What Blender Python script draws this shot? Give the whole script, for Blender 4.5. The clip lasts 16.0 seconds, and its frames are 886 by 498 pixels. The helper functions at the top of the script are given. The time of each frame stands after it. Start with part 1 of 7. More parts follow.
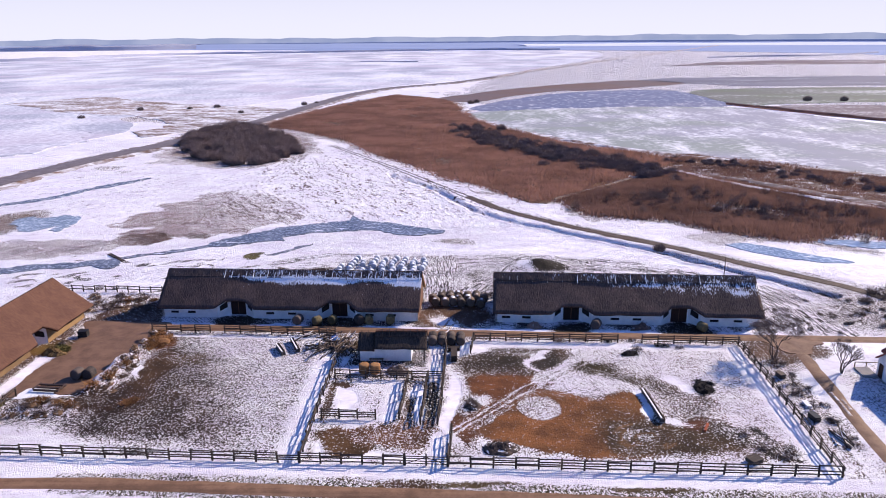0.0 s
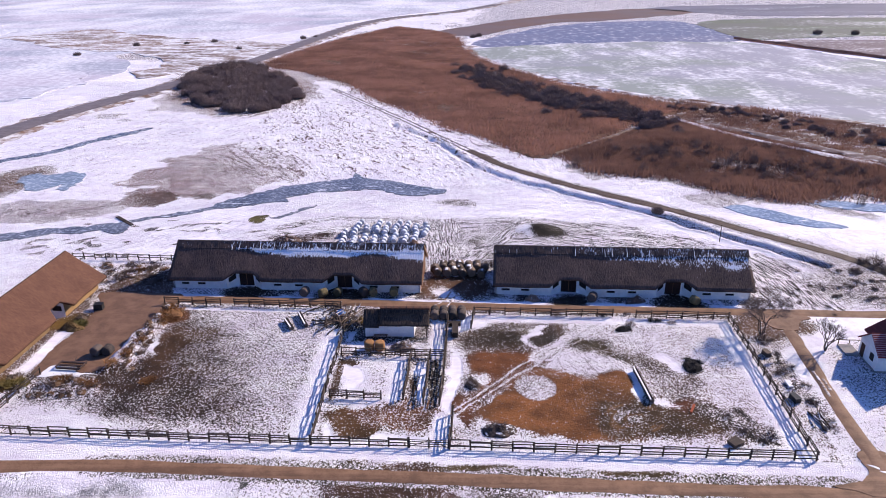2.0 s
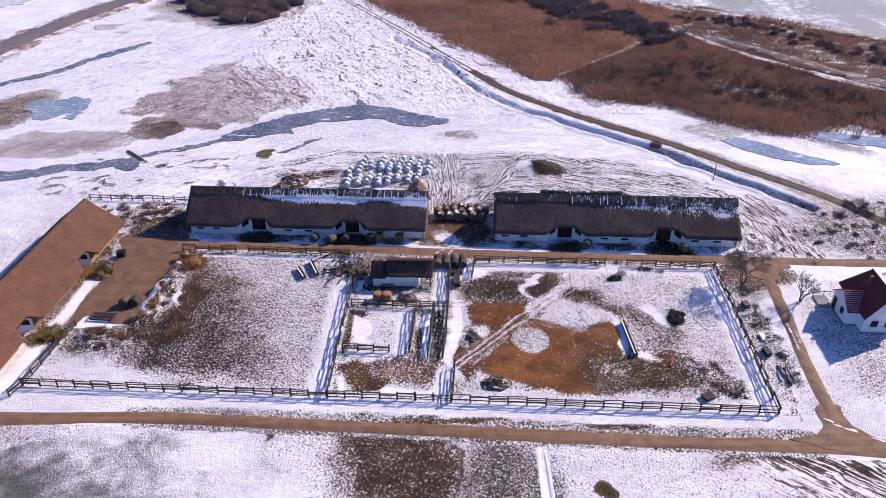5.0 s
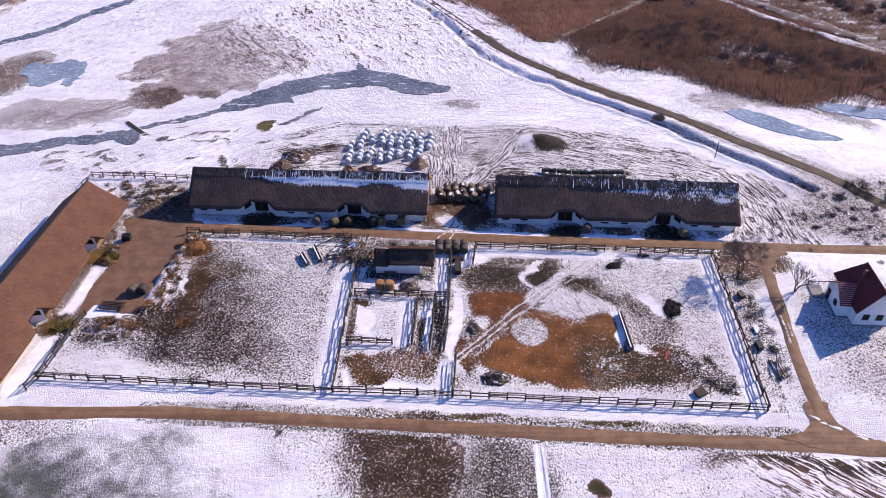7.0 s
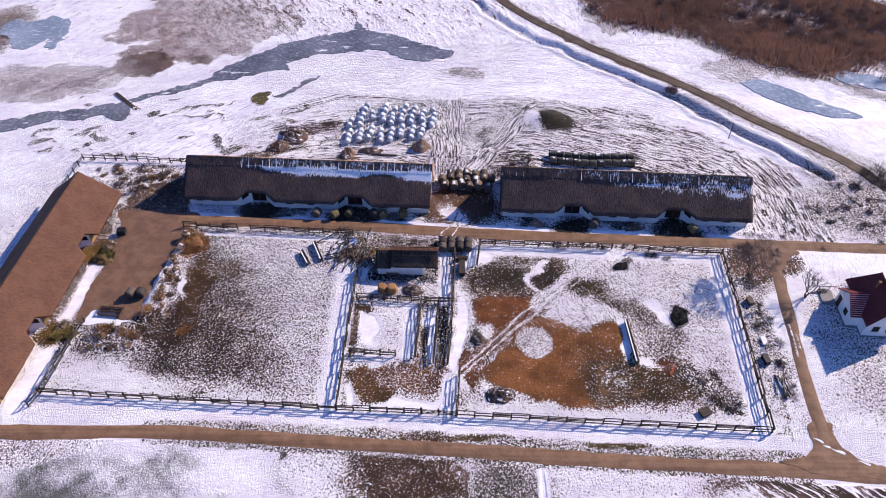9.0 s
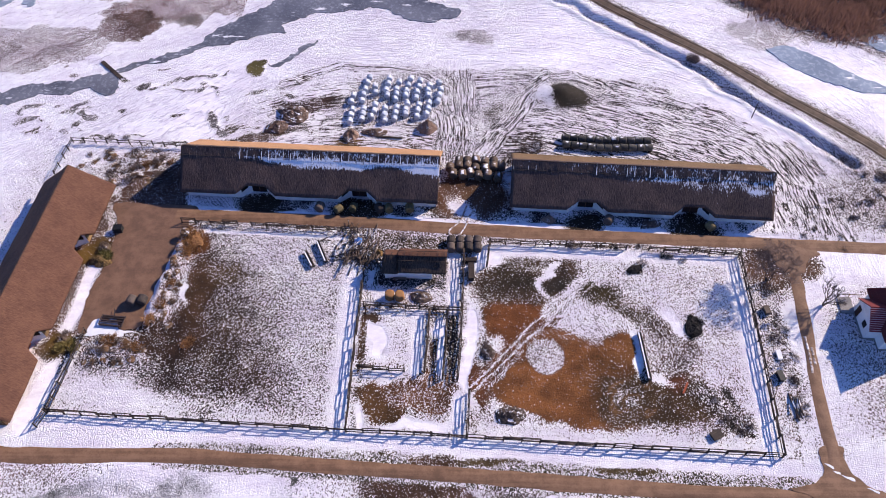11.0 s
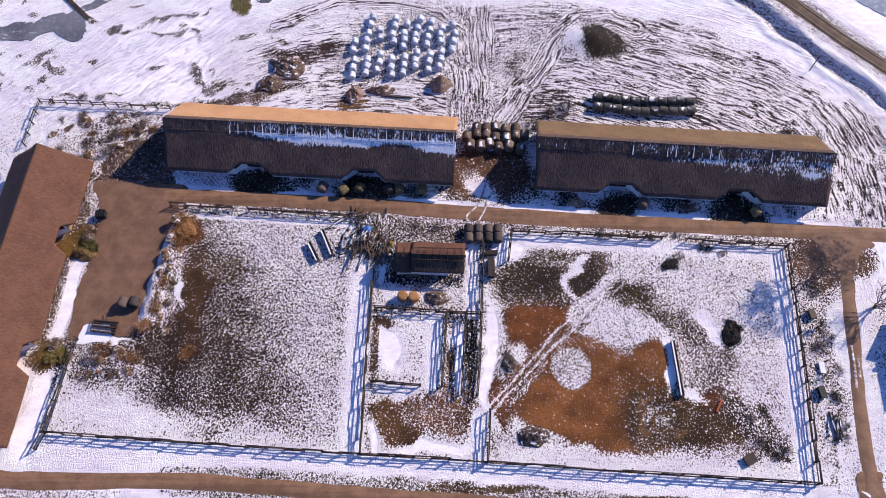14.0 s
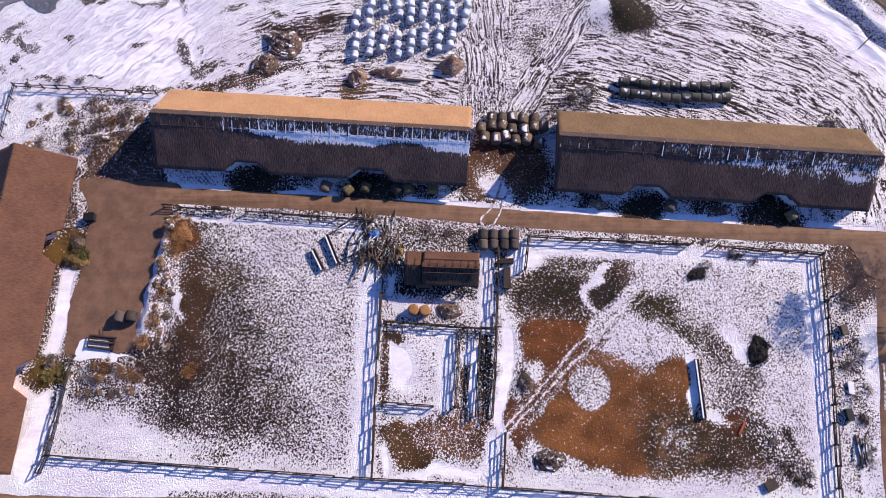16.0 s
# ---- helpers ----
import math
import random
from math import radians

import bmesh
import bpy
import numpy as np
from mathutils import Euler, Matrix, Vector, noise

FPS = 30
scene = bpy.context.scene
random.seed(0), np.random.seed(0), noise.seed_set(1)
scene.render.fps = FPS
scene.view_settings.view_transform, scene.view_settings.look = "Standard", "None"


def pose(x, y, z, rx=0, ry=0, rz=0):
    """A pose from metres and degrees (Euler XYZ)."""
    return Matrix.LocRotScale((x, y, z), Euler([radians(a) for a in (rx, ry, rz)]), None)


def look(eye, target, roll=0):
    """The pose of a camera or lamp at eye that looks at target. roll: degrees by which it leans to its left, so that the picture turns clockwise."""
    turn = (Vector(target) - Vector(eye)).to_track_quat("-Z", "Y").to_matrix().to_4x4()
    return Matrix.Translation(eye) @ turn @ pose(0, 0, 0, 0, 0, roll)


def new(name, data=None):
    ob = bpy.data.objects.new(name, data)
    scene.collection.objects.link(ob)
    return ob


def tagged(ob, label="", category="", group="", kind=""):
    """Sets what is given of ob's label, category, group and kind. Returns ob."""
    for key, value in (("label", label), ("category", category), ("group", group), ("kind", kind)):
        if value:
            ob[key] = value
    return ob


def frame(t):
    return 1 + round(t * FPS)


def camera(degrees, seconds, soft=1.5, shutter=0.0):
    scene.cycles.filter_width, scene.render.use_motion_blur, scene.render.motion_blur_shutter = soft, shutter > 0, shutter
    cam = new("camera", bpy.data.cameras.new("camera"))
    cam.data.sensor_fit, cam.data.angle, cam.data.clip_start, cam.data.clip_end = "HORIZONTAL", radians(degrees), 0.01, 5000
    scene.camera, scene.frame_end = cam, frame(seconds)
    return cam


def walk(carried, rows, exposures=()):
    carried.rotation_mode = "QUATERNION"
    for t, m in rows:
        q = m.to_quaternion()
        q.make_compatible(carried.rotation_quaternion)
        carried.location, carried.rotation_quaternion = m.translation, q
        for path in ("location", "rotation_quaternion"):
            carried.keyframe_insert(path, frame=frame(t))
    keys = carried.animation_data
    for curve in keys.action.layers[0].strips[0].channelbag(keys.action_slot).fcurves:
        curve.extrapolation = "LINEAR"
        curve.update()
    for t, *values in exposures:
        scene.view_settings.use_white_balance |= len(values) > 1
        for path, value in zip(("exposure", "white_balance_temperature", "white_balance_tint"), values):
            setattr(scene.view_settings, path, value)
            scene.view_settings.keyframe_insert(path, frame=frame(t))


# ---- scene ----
cam = camera(64.7, 16.0, 0.95)
METRES, EYE, TILT, LEAN, TURN = 100.0, 43.78, -17.05, 0.47, 0.0
ROWS = [
    (0.0, 0.0, 0.0, 0.0, 0.0, 0.0, 0.0),
    (0.5, 0.0002, -0.006, 0.0196, 0.04, -1.44, -0.0),
    (1.0, 0.0003, -0.0121, 0.0393, 0.08, -2.93, 0.01),
    (1.5, 0.0003, -0.0188, 0.0601, 0.12, -4.52, -0.01),
    (2.0, 0.0001, -0.0252, 0.0796, 0.14, -6.08, 0.01),
    (2.5, 0.0002, -0.0315, 0.0989, 0.18, -7.64, 0.01),
    (3.0, -0.0005, -0.0376, 0.1196, 0.2, -9.28, 0.02),
    (3.5, -0.0001, -0.0434, 0.1387, 0.24, -10.92, 0.04),
    (4.0, -0.0001, -0.0493, 0.1582, 0.25, -12.63, 0.04),
    (4.5, -0.0006, -0.0559, 0.1786, 0.28, -14.42, 0.04),
    (5.0, -0.0008, -0.0624, 0.1971, 0.29, -15.69, 0.07),
    (7.5, -0.0027, -0.0308, 0.3141, 0.4, -22.93, -0.02),
    (8.0, -0.0045, -0.0099, 0.3436, 0.38, -24.65, -0.06),
    (8.5, -0.0058, 0.012, 0.3716, 0.42, -26.47, -0.07),
    (9.0, -0.0084, 0.0359, 0.4003, 0.42, -28.39, -0.1),
    (11.5, -0.0258, 0.1845, 0.5358, 0.44, -38.54, -0.05),
    (12.0, -0.0293, 0.2177, 0.5526, 0.44, -40.53, 0.01),
    (12.5, -0.0329, 0.2524, 0.5671, 0.45, -42.58, 0.04),
    (13.0, -0.0373, 0.2909, 0.5808, 0.43, -44.75, 0.07),
    (13.5, -0.0415, 0.3275, 0.5917, 0.43, -46.73, 0.1),
    (14.0, -0.0454, 0.365, 0.6029, 0.45, -48.76, 0.13),
    (14.5, -0.0504, 0.4047, 0.6141, 0.43, -50.91, 0.12),
    (15.0, -0.0539, 0.4432, 0.625, 0.44, -53.0, 0.17),
    (15.5, -0.0578, 0.4816, 0.6355, 0.46, -55.05, 0.2),
    (16.0, -0.0618, 0.5224, 0.647, 0.47, -57.22, 0.23),
]
walk(cam, [(t, pose(0, 0, EYE, TILT, LEAN, TURN) @ pose(METRES * x, METRES * y, METRES * z, 90 + pitch, roll, yaw)) for t, x, y, z, yaw, pitch, roll in ROWS], exposures=[(0, 0.39, 6880, 14), (16, 0.31, 6880, 14)])


# ---------------------------------------------------------------- light
SUN_EL, SUN_AZ = radians(30.6), math.atan2(0.845, 0.535)      # azimuth from +y towards +x
world = bpy.data.worlds.new("world")
scene.world = world
world.use_nodes = True
wn = world.node_tree
sky = wn.nodes.new("ShaderNodeTexSky")
sky.sky_type, sky.sun_disc = "NISHITA", False
sky.sun_elevation, sky.sun_rotation = SUN_EL, SUN_AZ
sky.altitude, sky.air_density, sky.dust_density, sky.ozone_density = 50, 1.0, 0.4, 4.0
bg = wn.nodes["Background"]
bg.inputs["Strength"].default_value = 0.098
cool = wn.nodes.new("ShaderNodeMix")
cool.data_type, cool.blend_type = "RGBA", "MULTIPLY"
cool.inputs[0].default_value, cool.inputs[7].default_value = 1.0, (0.66, 0.90, 1.48, 1)
wn.links.new(sky.outputs[0], cool.inputs[6])
wn.links.new(cool.outputs[2], bg.inputs[0])
sun = new("sun", bpy.data.lights.new("sun", "SUN"))
sun.data.energy, sun.data.angle, sun.data.color = 5.0, radians(0.5), (1.0, 0.885, 0.775)
sun.matrix_world = look((0, 0, 0), (-math.sin(SUN_AZ) * math.cos(SUN_EL), -math.cos(SUN_AZ) * math.cos(SUN_EL), -math.sin(SUN_EL)))


# ---------------------------------------------------------------- node helpers
class Mat:
    """A small builder for a node material."""

    def __init__(self, name):
        self.m = bpy.data.materials.new(name)
        self.m.use_nodes = True
        self.t = self.m.node_tree
        self.b = self.t.nodes["Principled BSDF"]
        self.b.inputs["Specular IOR Level"].default_value = 0.25

    def n(self, kind, **kw):
        node = self.t.nodes.new(kind)
        for k, v in kw.items():
            node.inputs[k].default_value = v
        return node

    def l(self, a, b):
        self.t.links.new(a, b)

    def pos(self, space="world", scale=(1, 1, 1)):
        if space == "world":
            out = self.n("ShaderNodeNewGeometry").outputs["Position"]
        else:
            out = self.n("ShaderNodeTexCoord").outputs["Object"]
        mp = self.n("ShaderNodeMapping", Scale=scale)
        self.l(out, mp.inputs["Vector"])
        return mp.outputs[0]

    def noise(self, vec, scale, detail=4, rough=0.55, lac=2.0):
        nd = self.n("ShaderNodeTexNoise", Scale=scale, Detail=detail, Roughness=rough, Lacunarity=lac)
        self.l(vec, nd.inputs["Vector"])
        return nd.outputs["Fac"]

    def math(self, op, a, b=0.0, c=0.0):
        nd = self.n("ShaderNodeMath")
        nd.operation = op
        for i, v in enumerate((a, b, c)):
            if isinstance(v, (int, float)):
                nd.inputs[i].default_value = v
            else:
                self.l(v, nd.inputs[i])
        return nd.outputs[0]

    def ramp(self, fac, lo, hi, a=0.0, b=1.0):
        nd = self.n("ShaderNodeMapRange")
        nd.interpolation_type = "SMOOTHSTEP"
        self.l(fac, nd.inputs[0])
        nd.inputs[1].default_value, nd.inputs[2].default_value = lo, hi
        nd.inputs[3].default_value, nd.inputs[4].default_value = a, b
        return nd.outputs[0]

    def mix(self, fac, a, b, blend="MIX"):
        nd = self.n("ShaderNodeMix")
        nd.data_type, nd.blend_type = "RGBA", blend
        for sock, v in ((nd.inputs[0], fac), (nd.inputs[6], a), (nd.inputs[7], b)):
            if isinstance(v, (int, float)):
                sock.default_value = v
            elif isinstance(v, tuple):
                sock.default_value = (*v, 1)
            else:
                self.l(v, sock)
        return nd.outputs[2]

    def attr(self, name, out="Fac"):
        nd = self.n("ShaderNodeAttribute")
        nd.attribute_name = name
        return nd.outputs[out]

    def rnd(self):
        return self.n("ShaderNodeObjectInfo").outputs["Random"]

    def island(self):
        return self.n("ShaderNodeNewGeometry").outputs["Random Per Island"]

    def bump(self, h, strength=0.4, dist=0.05):
        nd = self.n("ShaderNodeBump", Strength=strength, Distance=dist)
        self.l(h, nd.inputs["Height"])
        self.l(nd.outputs[0], self.b.inputs["Normal"])

    def done(self, colour, rough=0.8, metal=0.0):
        for sock, v in ((self.b.inputs["Base Color"], colour), (self.b.inputs["Roughness"], rough), (self.b.inputs["Metallic"], metal)):
            if isinstance(v, tuple):
                sock.default_value = (*v, 1)
            elif isinstance(v, (int, float)):
                sock.default_value = v
            else:
                self.l(v, sock)
        return self.m


SNOW = (0.80, 0.80, 0.84)


def simple(name, c1, c2, scale=3.0, rough=0.8, stretch=(1, 1, 1), space="object", spread=0.35, bump=0.3, metal=0.0):
    """Two tones of one colour, varied by coarse and fine noise and from piece to piece."""
    k = Mat(name)
    p = k.pos(space, stretch)
    a = k.noise(p, scale, 5)
    b = k.noise(p, scale * 6, 3)
    f = k.math("ADD", k.math("MULTIPLY", a, 0.7), k.math("MULTIPLY", b, 0.3))
    f = k.math("ADD", f, k.math("MULTIPLY", k.math("SUBTRACT", k.rnd(), 0.5), spread))
    col = k.mix(k.ramp(f, 0.3, 0.7), c1, c2)
    k.bump(b, bump, 0.03)
    return k.done(col, rough, metal)


def snowy(name, c1, c2, amount, scale=2.0, stretch=(1, 1, 1), rough=0.85, noise_scale=1.2):
    """A surface on which snow lies where it faces up."""
    k = Mat(name)
    p = k.pos("object", stretch)
    a = k.noise(p, scale, 5)
    f = k.math("ADD", a, k.math("MULTIPLY", k.math("SUBTRACT", k.rnd(), 0.5), 0.3))
    col = k.mix(k.ramp(f, 0.3, 0.7), c1, c2)
    w = k.pos("world")
    up = k.n("ShaderNodeSeparateXYZ")
    k.l(k.n("ShaderNodeNewGeometry").outputs["Normal"], up.inputs[0])
    s = k.math("ADD", up.outputs[2], k.math("MULTIPLY", k.math("SUBTRACT", k.noise(w, noise_scale, 4), 0.5), 2.2))
    s = k.ramp(s, 1.35 - amount, 1.5 - amount)
    k.bump(a, 0.4, 0.05)
    return k.done(k.mix(s, col, SNOW), rough)


# ---------------------------------------------------------------- materials
def ground_material():
    k = Mat("snowy_ground")
    w = k.pos("world")
    clump = k.noise(w, 1.3, 2, 0.55)
    fl = k.n("ShaderNodeTexNoise", Scale=4.4, Detail=2.0, Roughness=0.55, Distortion=0.9)
    k.l(k.pos("world", (1.15, 0.9, 1)), fl.inputs["Vector"])
    fine = fl.outputs["Fac"]
    mid = k.noise(w, 0.28, 4, 0.6)
    tiny = k.noise(w, 9.0, 2, 0.5)
    warp = k.n("ShaderNodeVectorMath")
    warp.operation = "ADD"
    flow = k.n("ShaderNodeMapping", Scale=(2.1, 0.11, 1.0))
    k.l(k.attr("flow", "Vector"), flow.inputs["Vector"])
    wob = k.n("ShaderNodeTexNoise", Scale=0.16, Detail=3.0)
    k.l(w, wob.inputs["Vector"])
    wsc = k.n("ShaderNodeVectorMath")
    wsc.operation = "SCALE"
    wsc.inputs["Scale"].default_value = 3.6
    k.l(wob.outputs["Color"], wsc.inputs[0])
    k.l(flow.outputs[0], warp.inputs[0])
    k.l(wsc.outputs[0], warp.inputs[1])
    ruts = k.noise(warp.outputs[0], 1.55, 4, 0.62)
    cell = k.n("ShaderNodeTexVoronoi", Scale=4.8, Randomness=1.0)
    jig = k.n("ShaderNodeVectorMath")
    jig.operation = "ADD"
    k.l(w, jig.inputs[0])
    k.l(k.math("MULTIPLY", tiny, 0.35), jig.inputs[1])
    k.l(jig.outputs[0], cell.inputs["Vector"])
    dots = k.math("MULTIPLY", k.math("SUBTRACT", 0.46, cell.outputs["Distance"]), 0.7)
    speck = k.math("ADD", k.math("ADD", dots, k.math("MULTIPLY", k.math("SUBTRACT", fine, 0.5), 5.2)), k.math("MULTIPLY", k.math("SUBTRACT", tiny, 0.5), 1.0))
    speck = k.math("ADD", speck, k.math("MULTIPLY", k.math("SUBTRACT", clump, 0.5), 0.6))
    broad = k.math("MULTIPLY", k.math("SUBTRACT", mid, 0.5), 0.9)
    rut = k.math("MULTIPLY", k.math("SUBTRACT", ruts, 0.5), 5.2)
    st = k.attr("streak")
    a = k.math("MULTIPLY", k.math("ADD", speck, broad), k.math("SUBTRACT", 1.0, k.math("MULTIPLY", st, 0.45)))
    a = k.math("MULTIPLY", a, k.math("SUBTRACT", 1.0, k.attr("even")))
    b = k.math("MULTIPLY", rut, st)
    v = k.math("ADD", k.attr("snow"), k.math("ADD", a, b))
    cover = k.ramp(v, 0.465, 0.54)
    soil = k.mix(k.ramp(k.math("ADD", k.math("MULTIPLY", mid, 0.5), k.math("MULTIPLY", tiny, 0.5)), 0.35, 0.65), k.mix(1.0, k.attr("soil", "Color"), (0.17, 0.14, 0.12), "MULTIPLY"), k.mix(1.0, k.attr("soil", "Color"), (0.74, 0.63, 0.55), "MULTIPLY"))
    thin = k.ramp(v, 0.50, 0.95)
    snow = k.mix(thin, (0.82, 0.795, 0.82), (0.94, 0.93, 0.945))
    wisp = k.noise(k.pos("world", (0.09, 0.20, 1)), 1.0, 5, 0.65)
    snow = k.mix(k.ramp(wisp, 0.36, 0.62), k.mix(1.0, snow, (0.89, 0.855, 0.91), "MULTIPLY"), snow)
    trace = k.math("MULTIPLY", k.ramp(ruts, 0.36, 0.50, 1.0, 0.0), k.math("MINIMUM", 1.0, k.math("MULTIPLY", st, 1.7)))
    snow = k.mix(trace, snow, k.mix(1.0, snow, (0.73, 0.70, 0.77), "MULTIPLY"))
    crust = k.noise(k.pos("world", (0.55, 1.1, 1)), 1.0, 4, 0.65)
    snow = k.mix(k.ramp(crust, 0.34, 0.58), k.mix(1.0, snow, (0.90, 0.875, 0.91), "MULTIPLY"), snow)
    h = k.math("ADD", k.math("MULTIPLY", cover, 1.0), k.math("ADD", k.math("MULTIPLY", k.math("ADD", fine, clump), 0.8), k.math("MULTIPLY", ruts, k.math("MULTIPLY", st, 1.2))))
    deep = k.ramp(v, 0.75, 1.3, 1.0, 0.22)
    k.bump(k.math("MULTIPLY", h, deep), 0.7, 0.20)
    return k.done(k.mix(cover, soil, snow), k.ramp(cover, 0, 1, 0.9, 0.65))


def earth_road_material(name, c1, c2, wet=0.75, lines=0.35):
    k = Mat(name)
    w = k.pos("world")
    a, b = k.noise(w, 0.5, 5, 0.6), k.noise(w, 6.0, 3)
    along = k.noise(k.pos("world", (0.08, 1.6, 1)), 1.0, 3)
    f = k.math("ADD", k.math("MULTIPLY", a, 0.45), k.math("ADD", k.math("MULTIPLY", b, 0.2), k.math("ADD", k.math("MULTIPLY", along, lines), 0.175 - 0.5 * lines)))
    k.bump(k.math("ADD", b, a), 0.35, 0.05)
    return k.done(k.mix(k.ramp(f, 0.38, 0.62), c1, c2), wet)


def ice_material(name, c1, c2):
    k = Mat(name)
    w = k.pos("world")
    a, b = k.noise(w, 0.12, 5, 0.6), k.noise(w, 1.2, 4)
    col = k.mix(k.ramp(a, 0.35, 0.65), c1, c2)
    col = k.mix(k.ramp(b, 0.62, 0.75), col, (0.36, 0.38, 0.43))
    drift = k.noise(k.pos("world", (0.22, 0.75, 1)), 1.0, 5, 0.68)
    veil = k.ramp(drift, 0.60, 0.68)
    k.b.inputs["Specular IOR Level"].default_value = 0.5
    return k.done(k.mix(veil, col, SNOW), k.math("ADD", k.ramp(b, 0.3, 0.7, 0.14, 0.34), k.math("MULTIPLY", veil, 0.4)))


def field_material(name, soil, green, snow_amount, stretch=(0.02, 0.11, 1), scale=1.0):
    k = Mat(name)
    a = k.noise(k.pos("world", stretch), scale, 5, 0.6)
    b = k.noise(k.pos("world"), 0.35, 3, 0.6)
    v = k.math("ADD", k.math("MULTIPLY", k.math("SUBTRACT", a, 0.5), 2.4), k.math("MULTIPLY", k.math("SUBTRACT", b, 0.5), 1.6))
    v = k.ramp(k.math("ADD", v, snow_amount), 0.05, 0.95)
    base = k.mix(k.ramp(k.noise(k.pos("world", (0.01, 0.02, 1)), 1.0, 3), 0.4, 0.6), soil, green)
    return k.done(k.mix(v, base, SNOW), 0.8)


def thatch_material(name, c1, c2, snow=True, relief=0.9):
    k = Mat(name)
    p = k.pos("object", (3.0, 0.6, 0.6))
    a = k.noise(p, 2.6, 6, 0.72)
    b = k.noise(k.pos("object"), 0.35, 4, 0.6)
    c = k.noise(k.pos("object", (1, 0.3, 0.3)), 6.5, 2, 0.6)
    f = k.math("ADD", k.math("MULTIPLY", a, 0.42), k.math("ADD", k.math("MULTIPLY", b, 0.28), k.math("MULTIPLY", c, 0.30)))
    col = k.mix(k.ramp(f, 0.38, 0.62), c1, c2)
    k.bump(k.math("ADD", a, c), relief, 0.14)
    if snow:
        v = k.math("ADD", k.attr("snow"), k.math("ADD", k.math("MULTIPLY", k.math("SUBTRACT", a, 0.5), 1.3), k.math("MULTIPLY", k.math("SUBTRACT", b, 0.5), 1.0)))
        v = k.math("ADD", v, k.math("MULTIPLY", k.math("SUBTRACT", c, 0.5), 1.25))
        col = k.mix(k.ramp(v, 0.42, 0.6), col, SNOW)
    return k.done(col, 0.9)


def stripes_roof_material():
    k = Mat("red_tiles_striped")
    p = k.pos("object")
    sep = k.n("ShaderNodeSeparateXYZ")
    k.l(p, sep.inputs[0])
    a = k.noise(p, 6, 3)
    v = k.math("SINE", k.math("MULTIPLY", sep.outputs[1], 26.0))
    v = k.math("ADD", v, k.math("MULTIPLY", k.math("SUBTRACT", a, 0.5), 1.5))
    col = k.mix(k.ramp(a, 0.3, 0.7), (0.16, 0.022, 0.022), (0.24, 0.035, 0.03))
    return k.done(k.mix(k.ramp(v, 0.3, 0.7), col, (0.48, 0.30, 0.31)), 0.7)


M_GROUND = ground_material()
M_ROAD = earth_road_material("earth_road", (0.135, 0.075, 0.044), (0.25, 0.142, 0.085))
M_YARD = earth_road_material("earth_yard", (0.12, 0.067, 0.044), (0.215, 0.121, 0.077), 0.75, 0.05)
M_TRACK = earth_road_material("earth_track", (0.058, 0.039, 0.027), (0.14, 0.094, 0.064), 0.75, 0.0)
M_RUT = earth_road_material("wheel_rut", (0.035, 0.024, 0.018), (0.10, 0.068, 0.048), 0.6, 0.0)
M_LANE = earth_road_material("earth_lane", (0.14, 0.08, 0.05), (0.24, 0.138, 0.085), 0.75, 0.0)
M_ASPHALT = earth_road_material("old_asphalt", (0.125, 0.105, 0.112), (0.195, 0.168, 0.178))
M_VERGE = field_material("dry_verge", (0.21, 0.12, 0.075), (0.15, 0.095, 0.07), 0.40, (0.16, 0.16, 1))
M_ICE = ice_material("pond_ice", (0.094, 0.096, 0.112), (0.17, 0.175, 0.20))
# lighter ice: the sky's grazing reflection is put into the base colour
M_ICE_PALE = ice_material("pale_pond_ice", (0.21, 0.25, 0.30), (0.30, 0.35, 0.41))
# one thatch in dark and pale tones: shade and sun put into the colour
M_THATCH = thatch_material("reed_thatch_shaded", (0.046, 0.031, 0.029), (0.120, 0.077, 0.064), True, 0.55)
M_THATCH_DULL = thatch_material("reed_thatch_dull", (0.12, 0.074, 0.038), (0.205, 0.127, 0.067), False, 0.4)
M_THATCH_SUN = thatch_material("reed_thatch_sunlit", (0.36, 0.195, 0.098), (0.50, 0.28, 0.142), False, 0.3)
M_THATCH_NEW = thatch_material("reed_thatch_brown", (0.086, 0.040, 0.027), (0.145, 0.069, 0.043), False, 0.22)
M_LIME = simple("limewash", (0.66, 0.66, 0.66), (0.82, 0.81, 0.79), 0.8, 0.85)
M_OCHRE = simple("ochre_plaster", (0.17, 0.105, 0.055), (0.29, 0.18, 0.085), 0.6, 0.85)
M_WOOD = simple("weathered_wood", (0.055, 0.042, 0.035), (0.15, 0.115, 0.09), 2.0, 0.85, (0.4, 3, 3))
M_WOOD_BROWN = simple("brown_boards", (0.09, 0.045, 0.028), (0.17, 0.085, 0.05), 2.0, 0.8, (3, 3, 0.4))
M_WOOD_RED = simple("red_boards", (0.30, 0.07, 0.03), (0.42, 0.11, 0.05), 2.0, 0.8)
M_FENCE = snowy("fence_wood", (0.028, 0.020, 0.017), (0.075, 0.054, 0.044), -0.25, 3.0, (0.4, 3, 3))
M_STICK = snowy("snowy_sticks", (0.05, 0.036, 0.028), (0.13, 0.09, 0.07), 0.45, 3.0, noise_scale=0.5)
M_STICK_WHITE = snowy("snow_capped_sticks", (0.05, 0.036, 0.028), (0.13, 0.09, 0.07), 1.15, 3.0, noise_scale=0.4)
M_STREAK = field_material("trampled_snow", (0.21, 0.125, 0.08), (0.20, 0.12, 0.075), 0.42, (2.2, 2.2, 1))
M_DARK = simple("dark_opening", (0.008, 0.007, 0.007), (0.018, 0.015, 0.014), 2.0, 0.6)
